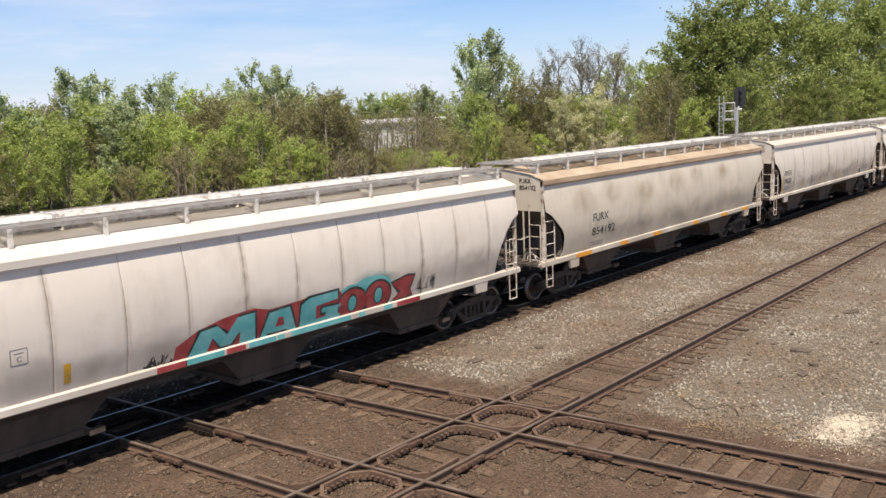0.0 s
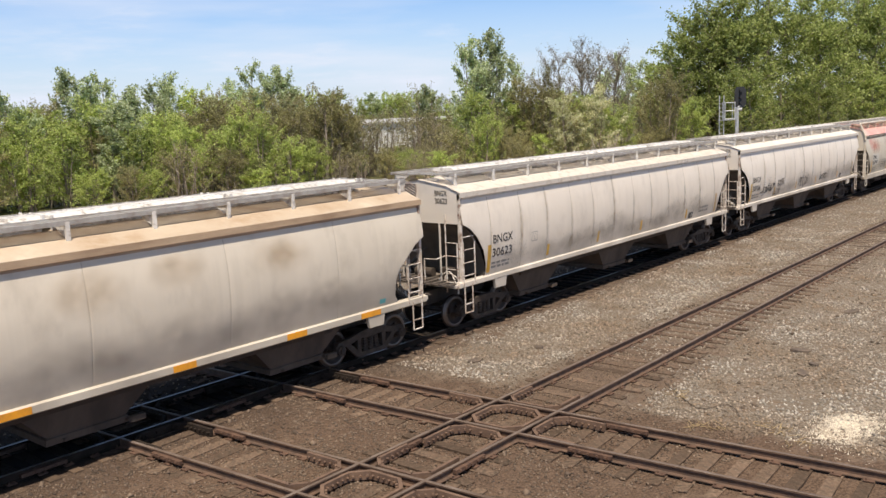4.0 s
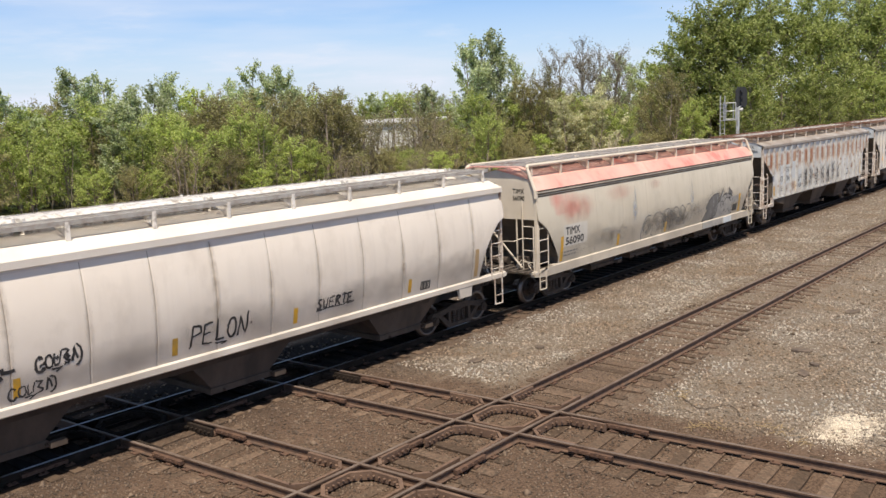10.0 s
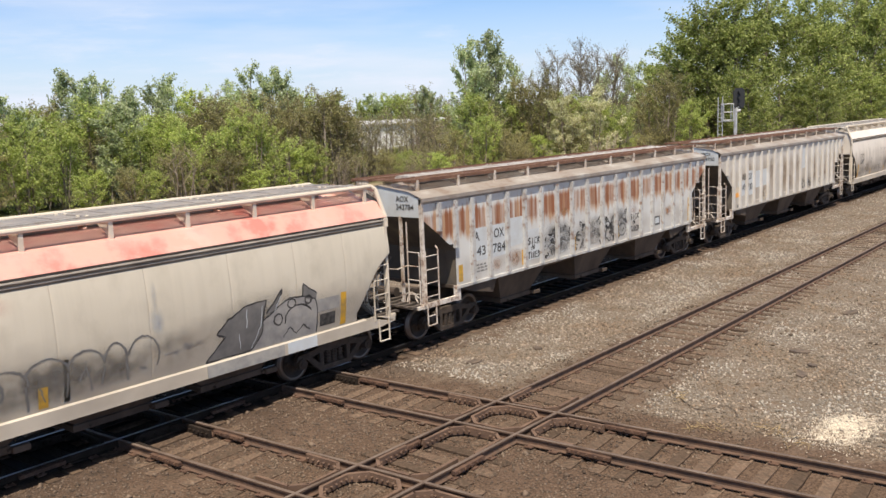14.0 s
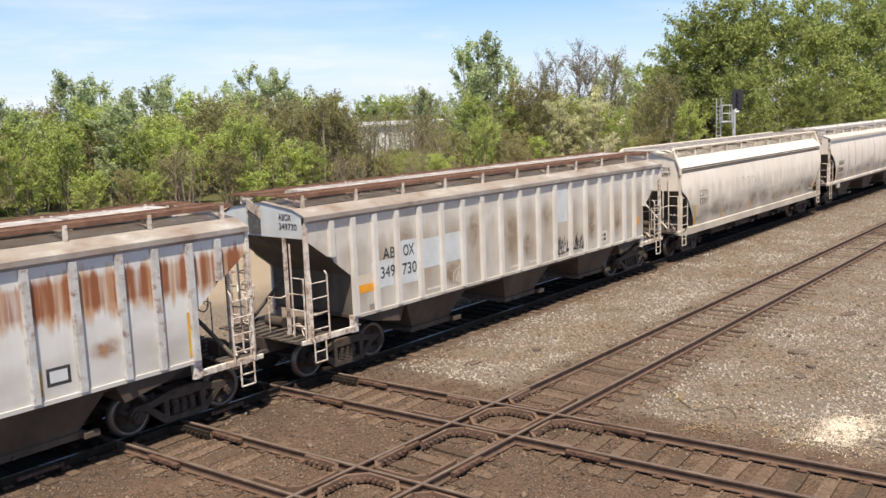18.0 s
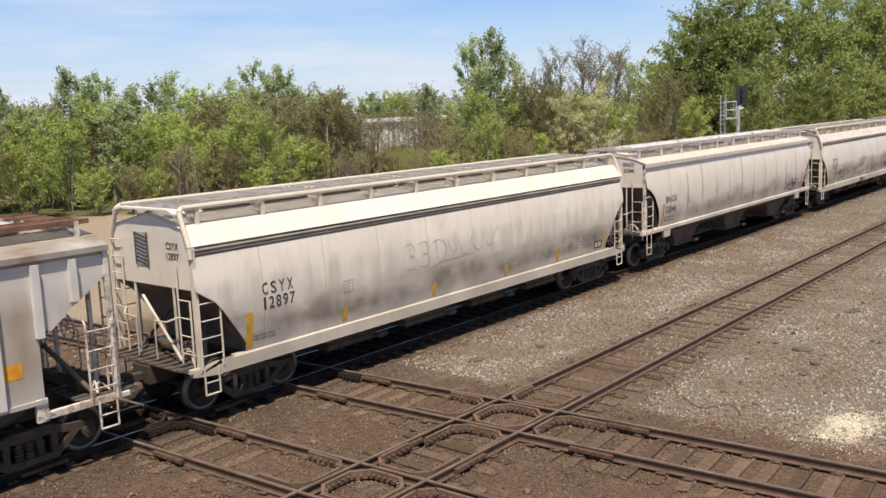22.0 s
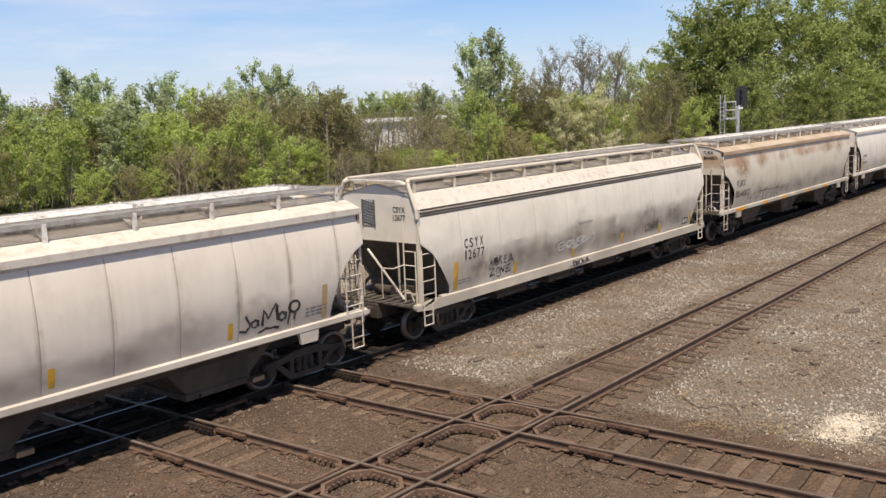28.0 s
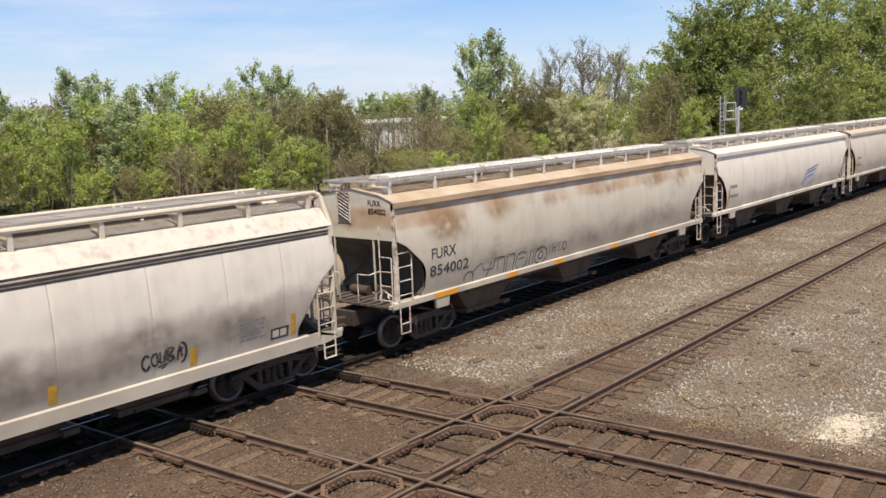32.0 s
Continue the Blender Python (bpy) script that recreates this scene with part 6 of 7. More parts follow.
def mist_material(key, centre, size, colour, strength, grain):
    """Paint or dirt that thins out from the middle of an oval and breaks up in a noise."""
    if key in MISTS:
        return MISTS[key]
    m = bpy.data.materials.new("soft_spray")
    m.use_nodes = True
    n, l = m.node_tree.nodes, m.node_tree.links
    bsdf = n["Principled BSDF"]
    bsdf.inputs["Base Color"].default_value, bsdf.inputs["Roughness"].default_value = (*colour, 1), 0.65
    co, mp, ln, mr = n.new("ShaderNodeTexCoord"), n.new("ShaderNodeMapping"), n.new("ShaderNodeVectorMath"), n.new("ShaderNodeMapRange")
    ns, nr, mul = n.new("ShaderNodeTexNoise"), n.new("ShaderNodeMapRange"), n.new("ShaderNodeMath")
    kx, kz = 2 / size[0], 2 / size[1]
    mp.inputs["Scale"].default_value, mp.inputs["Location"].default_value = (kx, 0, kz), (-centre[0] * kx, 0, -centre[1] * kz)
    ln.operation, mul.operation, mr.interpolation_type = "LENGTH", "MULTIPLY", "SMOOTHSTEP"
    mr.inputs["From Min"].default_value, mr.inputs["From Max"].default_value = 0.98, 0.15
    ns.inputs["Scale"].default_value, ns.inputs["Detail"].default_value = grain, 6.0
    nr.inputs["From Min"].default_value, nr.inputs["From Max"].default_value = 0.33, 0.66
    nr.inputs["To Min"].default_value, nr.inputs["To Max"].default_value = 0.25 * strength, strength
    l.new(co.outputs["Object"], mp.inputs["Vector"])
    l.new(mp.outputs["Vector"], ln.inputs[0])
    l.new(ln.outputs["Value"], mr.inputs["Value"])
    l.new(co.outputs["Object"], ns.inputs["Vector"])
    l.new(ns.outputs["Fac"], nr.inputs["Value"])
    l.new(mr.outputs["Result"], mul.inputs[0])
    l.new(nr.outputs["Result"], mul.inputs[1])
    l.new(mul.outputs["Value"], bsdf.inputs["Alpha"])
    MISTS[key] = m
    return m


def mist(car, k, x, z, w, h, colour, strength=0.7, grain=2.5, name="overspray", label="soft thin overspray", lift=0.002):
    z = max(z, k["foot"] + 0.01)
    m = mist_material((k["L"], x, z, w, h, colour, strength), (x + w / 2 - k["L"] / 2, z + h / 2), (w, h), colour, strength, grain)
    decal(car, k, patch_mesh(w, h, 10), x, z, m, name, label, lift=lift)


def soil(car, k, colour, strength, seed, low=0.7, high=1.3):
    """Road dirt that clings to the lower side in uneven clouds."""
    rnd = random.Random(seed)
    x = 1.6
    while x < k["L"] - 3.2:
        w = rnd.uniform(1.5, 2.8)
        mist(car, k, x, k["foot"] - 0.25, w, rnd.uniform(low, high), colour, strength * rnd.uniform(0.5, 1.2), 3.0, "grime", "soft cloud of road dirt", 0.001)
        x += w * rnd.uniform(0.5, 0.9)


def arc(cx, cz, rx, rz, a0=0.0, a1=6.4, n=14):
    return [(cx + rx * math.cos(a0 + (a1 - a0) * i / n), cz + rz * math.sin(a0 + (a1 - a0) * i / n)) for i in range(n + 1)]


def hatch(n, seed, x0=0.0, x1=1.0, z0=0.0, z1=1.0, lean=0.15):
    """Short jagged strokes of a spray can."""
    rnd = random.Random(seed)
    out = []
    for i in range(n):
        x, z, d = rnd.uniform(x0, x1), rnd.uniform(z0, z1), rnd.uniform(0.08, 0.25)
        out.append([(x, z), (x + rnd.uniform(-lean, lean), z + d), (x + rnd.uniform(-0.05, 0.1), z + d * 0.4)])
    return out


SPRAYED = {"P": [[(0, 0), (0.1, 1)], [(0.1, 1), (0.7, 0.95), (0.75, 0.65), (0.1, 0.5)]], "E": [[(0.7, 1), (0.05, 0.95), (0.0, 0.05), (0.75, 0.0)], [(0.05, 0.5), (0.55, 0.55)]], "L": [[(0.15, 1.1), (0.1, 0.05), (0.8, 0.1)]],
        "O": [arc(0.4, 0.5, 0.36, 0.48)], "N": [[(0.0, 0.0), (0.1, 0.95), (0.65, 0.05), (0.8, 1.15)]], "S": [[(0.75, 0.9), (0.3, 1.0), (0.1, 0.7), (0.65, 0.4), (0.5, 0.05), (0.0, 0.1)]], "U": [[(0.0, 1.0), (0.1, 0.15), (0.5, 0.0), (0.7, 1.0)]],
        "R": [[(0, 0), (0.1, 1)], [(0.1, 1), (0.7, 0.85), (0.15, 0.5), (0.8, 0.0)]], "T": [[(0.0, 0.95), (0.85, 1.0)], [(0.4, 1.0), (0.4, 0.0)]], "I": [[(0.35, 1.0), (0.4, 0.0)]], "C": [[(0.75, 0.9), (0.2, 0.95), (0.05, 0.3), (0.75, 0.05)]],
        "K": [[(0.05, 0), (0.1, 1)], [(0.75, 1.0), (0.1, 0.5), (0.8, 0.0)]], "D": [[(0.05, 0.0), (0.1, 1.0), (0.75, 0.6), (0.5, 0.05), (0.0, 0.0)]]}


def sprayed_word(car, k, s, x, z, w, h, seed, width, slant=0.12):
    """A word in sprayed capitals."""
    n, lines = len(s), []
    for i, ch in enumerate(s):
        for line in SPRAYED[ch]:
            lines.append([((i + 0.04 + 1.0 * u + slant * v) / n, v) for u, v in line])
    spray(car, k, x, z, w, h, lines, seed, SOOT, width, "black spray-painted word")


def sill_mark(car, k, x, w, mat=ORANGE, z=None, h=None):
    z0, z1 = k["sill"]
    bm = bmesh.new()
    a = x - k["L"] / 2
    box(bm, a, a + w, -1.557, -1.545, z or z0 + 0.03, (z or z0 + 0.03) + (h or z1 - z0 - 0.06))
    part("sill_mark", bm, mat, car, "orange reflective mark on the sill" if mat is ORANGE else "")


def end_words(car, k, lines, mat=GREYLET):
    """Reporting marks on the front end panel, beside the near corner."""
    for i, s in enumerate(lines):
        me = text_mesh(s, 0.15, 0.44 if len(s) < 6 else 0.62)
        co = np.empty(len(me.vertices) * 3)
        me.vertices.foreach_get("co", co)
        co = co.reshape(-1, 3)
        out = np.stack([np.full(len(co), -k["L"] / 2 + 0.022), -0.62 - co[:, 0], co[:, 2] + k["eave"][1] - 0.10 - 0.22 * i], 1)
        me.vertices.foreach_set("co", out.ravel())
        me.materials.append(mat)
        part("end_lettering", me, mat, car)


DUST = (0.30, 0.25, 0.20)
for c, k, st, sd in ((c1, K, 0.22, 1), (c2, KS, 0.26, 2), (c3, K, 0.32, 3), (c4, K, 0.2, 1), (c8, KD, 0.4, 4), (c9, K, 0.32, 3), (c10, KD, 0.5, 5), (c11, KS, 0.28, 2), (c5, KD, 0.2, 4)):
    soil(c, k, DUST, st, sd)
for x, w, h, st in ((3.0, 3.0, 1.3, 0.3), (6.6, 2.6, 1.5, 0.35), (9.4, 2.2, 1.4, 0.4), (11.8, 2.6, 1.5, 0.5), (14.2, 1.8, 1.3, 0.45)):
    mist(c10, KD, x, 1.0, w, h, (0.27, 0.235, 0.20), st, 3.5, "grime", "dark streaky grime", 0.0015)

# dirt that has run down the weld seams
for c in (c1, c3, c4, c9):
    for i, x in enumerate(K["seams"]):
        x += 0.67 if c is c9 else 0.0
        mist(c, K, x - 0.13, 1.35, 0.26, 1.9 + 0.5 * (i % 3), (0.36, 0.295, 0.225), 0.16 + 0.09 * (i * 7 % 4), 5.0, "grime", "dirt run along a weld seam", 0.0015)

# first car: red cloud, black edges, teal and red letters
CLOUD = [(-0.30, -0.02), (-0.22, 0.42), (0.30, 0.66), (0.95, 0.80), (1.75, 0.86), (2.2, 0.74), (3.1, 0.78), (3.6, 0.84), (4.3, 0.82), (4.55, 0.60), (5.0, 0.2), (6.9, 0.02), (6.9, -0.02), (0.0, -0.04)]
M_ = [(0.0, 0.0), (0.38, 0.62), (0.80, 0.66), (1.05, 0.42), (1.32, 0.74), (1.78, 0.76), (1.84, 0.0), (1.38, 0.0), (1.40, 0.42), (1.10, 0.12), (0.95, 0.12), (0.68, 0.42), (0.48, 0.0)]
A_ = [(1.90, 0.0), (2.20, 0.66), (2.78, 0.70), (3.06, 0.0), (2.72, 0.0), (2.68, 0.16), (2.34, 0.14), (2.30, 0.0)]
A_HOLE = [(2.38, 0.30), (2.46, 0.50), (2.60, 0.50), (2.64, 0.30)]
G_ = [(3.10, 0.0), (3.14, 0.66), (3.40, 0.78), (4.28, 0.80), (4.30, 0.60), (3.60, 0.54), (3.62, 0.22), (3.92, 0.24), (3.92, 0.34), (3.78, 0.34), (3.80, 0.46), (4.42, 0.44), (4.40, 0.06), (4.10, 0.0)]
S_ = [(6.20, 0.62), (6.75, 0.74), (7.08, 0.70), (6.90, 0.42), (7.02, 0.22), (6.55, 0.12), (6.28, 0.20), (6.55, 0.36)]


def ring(cx, cz, rx, rz, n=18):
    return [(cx + rx * math.cos(i * math.tau / n), cz + rz * math.sin(i * math.tau / n)) for i in range(n)]


def grown(p, d):
    cx, cz = sum(q[0] for q in p) / len(p), sum(q[1] for q in p) / len(p)
    return [(x + d * (1 if x > cx else -1), z + d * (1 if z > cz else -1)) for x, z in p]


gx, gz = 7.08, 1.345
decal(c1, K, poly_mesh([CLOUD]), gx, gz, RED, "graffiti", "dark red spray-painted cloud behind letters", lift=0.016)
decal(c1, K, poly_mesh([ring(5.45, 0.62, 0.75, 0.34), ring(4.75, 0.5, 0.5, 0.36)]), gx, gz, TEAL, "graffiti", lift=0.014)
decal(c1, K, poly_mesh([grown(q, 0.055) for q in (M_, A_, G_, S_)] + [ring(4.80, 0.36, 0.55, 0.44), ring(5.70, 0.40, 0.52, 0.44)]), gx, gz, SOOT, "graffiti", "black letter outlines", lift=0.021)
for q in (M_, A_, G_):
    decal(c1, K, poly_mesh([q]), gx, gz, TEAL, "graffiti_letter", "teal spray-painted letter", lift=0.026)
decal(c1, K, poly_mesh([A_HOLE]), gx, gz, RED, "graffiti", lift=0.030)
for q in (S_, ring(4.80, 0.36, 0.49, 0.38), ring(5.70, 0.40, 0.46, 0.38)):
    decal(c1, K, poly_mesh([q]), gx, gz, RED, "graffiti_letter", "red spray-painted letter", lift=0.026)
for cx, cz in ((4.80, 0.38), (5.72, 0.42)):
    decal(c1, K, poly_mesh([ring(cx, cz, 0.17, 0.24)]), gx, gz, SOOT, "graffiti", lift=0.030)
    decal(c1, K, poly_mesh([ring(cx, cz, 0.13, 0.19)]), gx, gz, TEAL, "graffiti", lift=0.034)
mist(c1, K, 11.6, 1.6, 2.0, 0.95, (0.15, 0.48, 0.50), 0.8, 3.0, "overspray", "soft teal overspray")
tag(c1, K, 14.25, 1.55, 0.75, 0.42, 5, 3, width=0.025, label="small black scrawl")
tag(c1, K, 6.15, 1.45, 0.85, 0.24, 3, 9, width=0.05, label="black smudged spray paint")
for x, w, mt in ((6.4, 0.7, RED), (7.08, 0.95, TEAL), (8.1, 0.5, RED), (8.7, 0.75, TEAL), (9.5, 0.2, TEAL), (9.9, 1.9, TEAL), (12.1, 0.2, TEAL), (13.0, 0.3, TEAL), (13.5, 0.9, RED)):
    sill_mark(c1, K, x, w, mt)
stencil_box(c1, K, 3.56, 2.2)
for x in (4.5, 1.2):
    stripe(c1, K, x, 1.62, 0.14, 0.38)

word(c2, KS, "FURX", 2.94, 2.36, 1.04, 0.27)
word(c2, KS, "854192", 2.90, 1.88, 1.59, 0.27)
stencil_box(c2, KS, 6.2, 2.15)
small_print(c2, KS, 2.87, 1.52, 0.84, 0.18, 2)
for x, w in ((1.94, 1.0), (5.03, 0.55), (7.61, 0.68), (11.2, 0.55), (14.2, 0.6), (16.6, 0.7)):
    sill_mark(c2, KS, x, w)
end_words(c2, KS, ("FURX", "854192"), BLACKLET)
RUSTPATCH = material("tan_stain", (0.61, 0.52, 0.40), 0.6, second=(0.67, 0.59, 0.48), amount=0.55, scale=2.5, bump=0.0)
for x, z, w, h in ((1.4, 2.7, 1.5, 0.95), (3.3, 2.9, 1.4, 0.8), (5.6, 2.6, 1.7, 0.9), (8.5, 2.75, 1.5, 0.95), (10.6, 3.0, 1.2, 0.75), (13.0, 2.8, 1.6, 0.9)):
    mist(c2, KS, x, z - 0.15, w * 1.4, h * 1.3, (0.50, 0.37, 0.235), 0.4, 2.0, "stain", "soft tan stain on the paint")
stripe(c2, KS, 17.3, 1.5, 0.22, 0.12, TEAL, "mark")

for c, num, y0, more in ((c3, "30623", 0.0, ()), (c4, "30766", 0.0, ()), (c9, "32046", 0.15, ())):
    word(c, K, "BNGX", 1.40 + y0, 2.40, 0.98, 0.25)
    word(c, K, num, 1.37 + y0, 2.00, 0.98, 0.25)
    small_print(c, K, 1.36 + y0, 1.66, 0.9, 0.24, 2)
    stripe(c, K, 1.14 + y0, 1.56, 0.17, 0.82)
    stencil_box(c, K, 3.42 + y0, 2.2)
    for x in (4.35, 7.55, 10.75, 14.7):
        stripe(c, K, x + y0, 1.6, 0.13, 0.37)
    stripe(c, K, 17.55, 1.55, 0.17, 0.8, FADED)
    end_words(c, K, ("BNGX", num))
stripe(c3, K, 15.0, 1.55, 0.42, 0.24, BLACKLET, "placard")
word(c3, K, "113", 15.06, 1.60, 0.30, 0.14, ROOF_WHITE)
small_print(c3, K, 16.0, 1.7, 0.9, 0.3, 2)
stripe(c4, K, 15.2, 1.58, 0.40, 0.24, BLACKLET, "placard")
word(c4, K, "113", 15.25, 1.62, 0.30, 0.14, ROOF_WHITE)
JAGGED = [[(0, 0.35), (0.2, 0.45)], [(0.12, 0.2), (0.2, 0.75)], [(0.16, 0.0), (0.2, 0.35)], arc(0.30, 0.5, 0.07, 0.25), [(0.36, 0.75), (0.46, 0.7), (0.38, 0.35), (0.5, 0.3)], [(0.48, 0.3), (0.52, 0.85)],
          [(0.52, 0.85), (0.6, 0.75), (0.52, 0.6), (0.63, 0.35)], [(0.62, 0.3), (0.68, 0.8), (0.72, 0.3)], [(0.64, 0.5), (0.72, 0.5)], [(0.76, 0.9), (0.76, 0.45), (0.84, 0.45)], [(0.94, 0.95), (0.86, 0.85), (0.92, 0.65), (0.85, 0.5)], [(0.92, 0.8), (1.05, 0.85)]]
ROUNDED = [arc(0.1, 0.4, 0.09, 0.35, 0.8, 5.8), arc(0.3, 0.45, 0.08, 0.3), [(0.42, 0.8), (0.42, 0.2), (0.52, 0.3), (0.56, 0.85)], [(0.6, 0.9), (0.74, 0.8), (0.62, 0.5), (0.76, 0.3), (0.62, 0.15)], [(0.82, 0.2), (0.86, 0.9), (0.94, 0.3)], arc(0.9, 0.5, 0.13, 0.5, -1.5, 1.5), [(0.35, 0.05), (0.6, 0.12), (0.45, -0.1)]]
spray(c4, K, 2.45, 1.66, 1.85, 0.56, JAGGED, 11, SOOT, 0.06, "black spray-painted tag")
spray(c4, K, 4.75, 1.95, 0.85, 0.40, ROUNDED, 12, SOOT, 0.045, "black spray-painted tag")
spray(c4, K, 4.25, 1.55, 0.85, 0.32, ROUNDED, 13, SOOT, 0.035, "black spray-painted tag")
TAGS = []
for x, z, w, h, sd in ((3.0, 1.74, 0.9, 0.38, 81), (4.80, 1.96, 0.6, 0.34, 82)):
    TAGS.append((c4, K, x, z, w, h, sd))
sprayed_word(c4, K, "PELON", 7.97, 1.68, 1.5, 0.44, 14, 0.05)
spray(c4, K, 7.95, 1.62, 1.6, 0.5, [[(0.0, 0.1), (0.02, 0.12)], [(0.98, 0.6), (1.0, 0.62)], [(0.4, 0.05), (0.6, 0.0), (0.5, -0.05)]], 18)
sprayed_word(c4, K, "SUERTE", 11.45, 1.79, 1.2, 0.24, 15, 0.05)
spray(c4, K, 11.45, 1.76, 1.25, 0.2, [[(0.0, 0.0), (0.5, 0.05), (1.0, 0.2)]], 16, SOOT, 0.03)
SWUNG = [[(0.1, 0.75), (0.17, 0.35), (0.1, 0.15), (0.0, 0.2)], arc(0.24, 0.38, 0.05, 0.14), [(0.3, 0.5), (0.3, 0.25)], [(0.36, 0.2), (0.38, 0.85), (0.46, 0.45), (0.58, 1.0), (0.62, 0.3)], [(0.60, 0.9), (0.64, 0.3)], arc(0.69, 0.42, 0.055, 0.16), [(0.75, 0.55), (0.76, 0.25)], [(0.8, 0.0), (0.83, 0.9)], arc(0.9, 0.7, 0.09, 0.22), [(0.93, 0.48), (0.9, 0.15)], [(0.3, -0.05), (0.42, 0.08), (0.65, 0.0)]]
spray(c9, K, 15.15, 1.60, 1.72, 0.58, SWUNG, 16, SOOT, 0.06, "black spray-painted tag")
small_print(c9, K, 17.05, 1.66, 0.75, 0.26, 3)

stripe(c5, KD, 1.47, 1.74, 1.5, 0.72, material("pale_cream_patch", (0.66, 0.625, 0.565), 0.5, second=(0.60, 0.57, 0.51), amount=0.4, scale=2.0, bump=0.0), "paint_patch", "pale paint patch behind the lettering")
word(c5, KD, "TIMX", 1.60, 2.13, 0.88, 0.24, bold=0.035)
word(c5, KD, "56090", 1.60, 1.80, 1.13, 0.24, bold=0.035)
small_print(c5, KD, 1.52, 1.42, 0.85, 0.22, 2)
for x, h in ((1.30, 0.82), (5.12, 0.42), (8.92, 0.40), (13.9, 0.4), (16.4, 0.8)):
    stripe(c5, KD, x, 1.29, 0.18, h)
for x, z, w, h, st in ((6.15, 1.95, 0.5, 1.0, 0.85), (6.38, 2.4, 0.2, 1.1, 0.5), (11.15, 2.0, 0.45, 0.8, 0.6), (11.3, 2.5, 0.16, 0.8, 0.4)):
    mist(c5, KD, x, z, w, h, (0.40, 0.45, 0.53), st, 2.0, "paint_run", "faint blue run of paint")
for x, z, w, h, st in ((1.1, 2.35, 2.6, 1.2, 0.55), (4.2, 2.8, 2.2, 0.8, 0.25), (7.6, 3.0, 1.2, 0.5, 0.2)):
    mist(c5, KD, x, z, w, h, (0.62, 0.17, 0.13), st, 1.5, "overspray", "faded red overspray")
DARKMASS5 = material("flat_dark_grey_spray", (0.15, 0.145, 0.14), 0.6, second=(0.21, 0.20, 0.19), amount=0.5, scale=3.0, bump=0.0)
for x, z, w, h, st in ((6.8, 1.22, 4.9, 1.05, 0.75), (6.9, 1.22, 0.9, 0.9, 0.8), (8.3, 1.22, 1.3, 0.9, 0.55), (9.4, 1.3, 1.9, 0.8, 0.65), (10.9, 1.6, 1.5, 0.7, 0.4), (12.1, 1.22, 3.9, 1.5, 0.5), (3.4, 1.25, 2.2, 0.9, 0.35)):
    mist(c5, KD, x, z, w, h, (0.19, 0.175, 0.155), st, 3.0, "overspray", "thin dark overspray")
BUBBLES = [arc(0.55, 0.45, 0.38, 0.38, 3.6, 0.9), arc(0.32, 0.2, 0.32, 0.34, 4.4, 1.4), arc(1.35, 0.52, 0.45, 0.34, 3.1, -0.1), arc(2.15, 0.55, 0.42, 0.36, 2.9, 0.2), arc(2.9, 0.58, 0.36, 0.32, 2.9, 0.0), arc(3.5, 0.55, 0.24, 0.36, 3.0, 0.1), arc(4.1, 0.5, 0.34, 0.42, 2.8, -0.6),
           arc(1.28, 0.5, 0.07, 0.16), [(1.75, 0.5), (1.78, 0.02)], [(2.0, 0.4), (2.1, 0.12)], [(2.55, 0.55), (2.5, 0.1)], [(2.75, 0.35), (2.9, 0.6), (3.0, 0.1)], [(3.25, 0.5), (3.2, 0.15)], [(3.72, 0.55), (3.75, 0.1)], [(4.0, 0.3), (4.15, 0.25)], [(0.05, 0.0), (0.02, 0.2), (0.15, 0.42)], [(0.8, 0.1), (1.0, 0.0)]]
spray(c5, KD, 6.95, 1.28, 1.0, 1.0, BUBBLES, 37, DARKMASS5, 0.05, "dark grey bubble letter outlines", 0.012)
decal(c5, KD, strokes_mesh([[(0.1, 0.0), (0.15, 0.35), (0.55, 0.30), (0.6, 0.62), (1.0, 0.62), (1.05, 0.45), (1.5, 0.5), (1.8, 0.42), (2.0, 0.66), (2.1, 0.5), (2.35, 0.5), (2.15, 0.3), (2.2, 0.1), (1.9, 0.2)]], 0.035), 3.45, 1.38, GREYLET, "graffiti", "thin grey outline graffiti", lift=0.012)
MASS = [(0.0, 0.0), (0.5, 0.47), (0.28, 0.55), (0.57, 0.83), (1.08, 1.04), (1.61, 1.07), (1.52, 0.67), (1.48, 0.3), (1.2, 0.0)]
FACE2 = [(1.45, 0.3), (1.5, 0.6), (1.95, 0.85), (2.3, 0.98), (2.67, 0.96), (3.05, 0.85), (3.14, 0.6), (3.12, 0.0), (1.2, 0.0)]
decal(c5, KD, poly_mesh([MASS]), 12.5, 1.27, DARKMASS5, "graffiti", "dark grey spray-painted mass", lift=0.014)
decal(c5, KD, poly_mesh([FACE2]), 12.5, 1.27, SPRAYGREY, "graffiti", "mid grey spray-painted face", lift=0.013)
for poly in ([(1.6, 0.75), (2.1, 1.22), (1.95, 0.9), (1.85, 0.78)], [(2.68, 0.95), (2.73, 1.24), (3.12, 0.95), (3.1, 0.80), (2.85, 0.86)]):
    decal(c5, KD, poly_mesh([poly]), 12.5, 1.27, DARKMASS5, "graffiti", "dark grey spray-painted ear", lift=0.016)
spray(c5, KD, 12.5, 1.27, 1.0, 1.0, [MASS + MASS[:1], FACE2[1:8], [(1.6, 0.75), (2.1, 1.22), (1.95, 0.9)], [(2.68, 0.95), (2.73, 1.24), (3.12, 0.95)], arc(1.95, 0.55, 0.12, 0.13), arc(2.35, 0.85, 0.12, 0.1), arc(2.85, 0.85, 0.1, 0.1), arc(2.55, 0.5, 0.4, 0.28, 0.3, 3.4), [(2.1, 0.1), (2.3, 0.3), (2.5, 0.1), (2.7, 0.3), (2.9, 0.12)]], 31, SOOT, 0.035, "black outline strokes", 0.019)
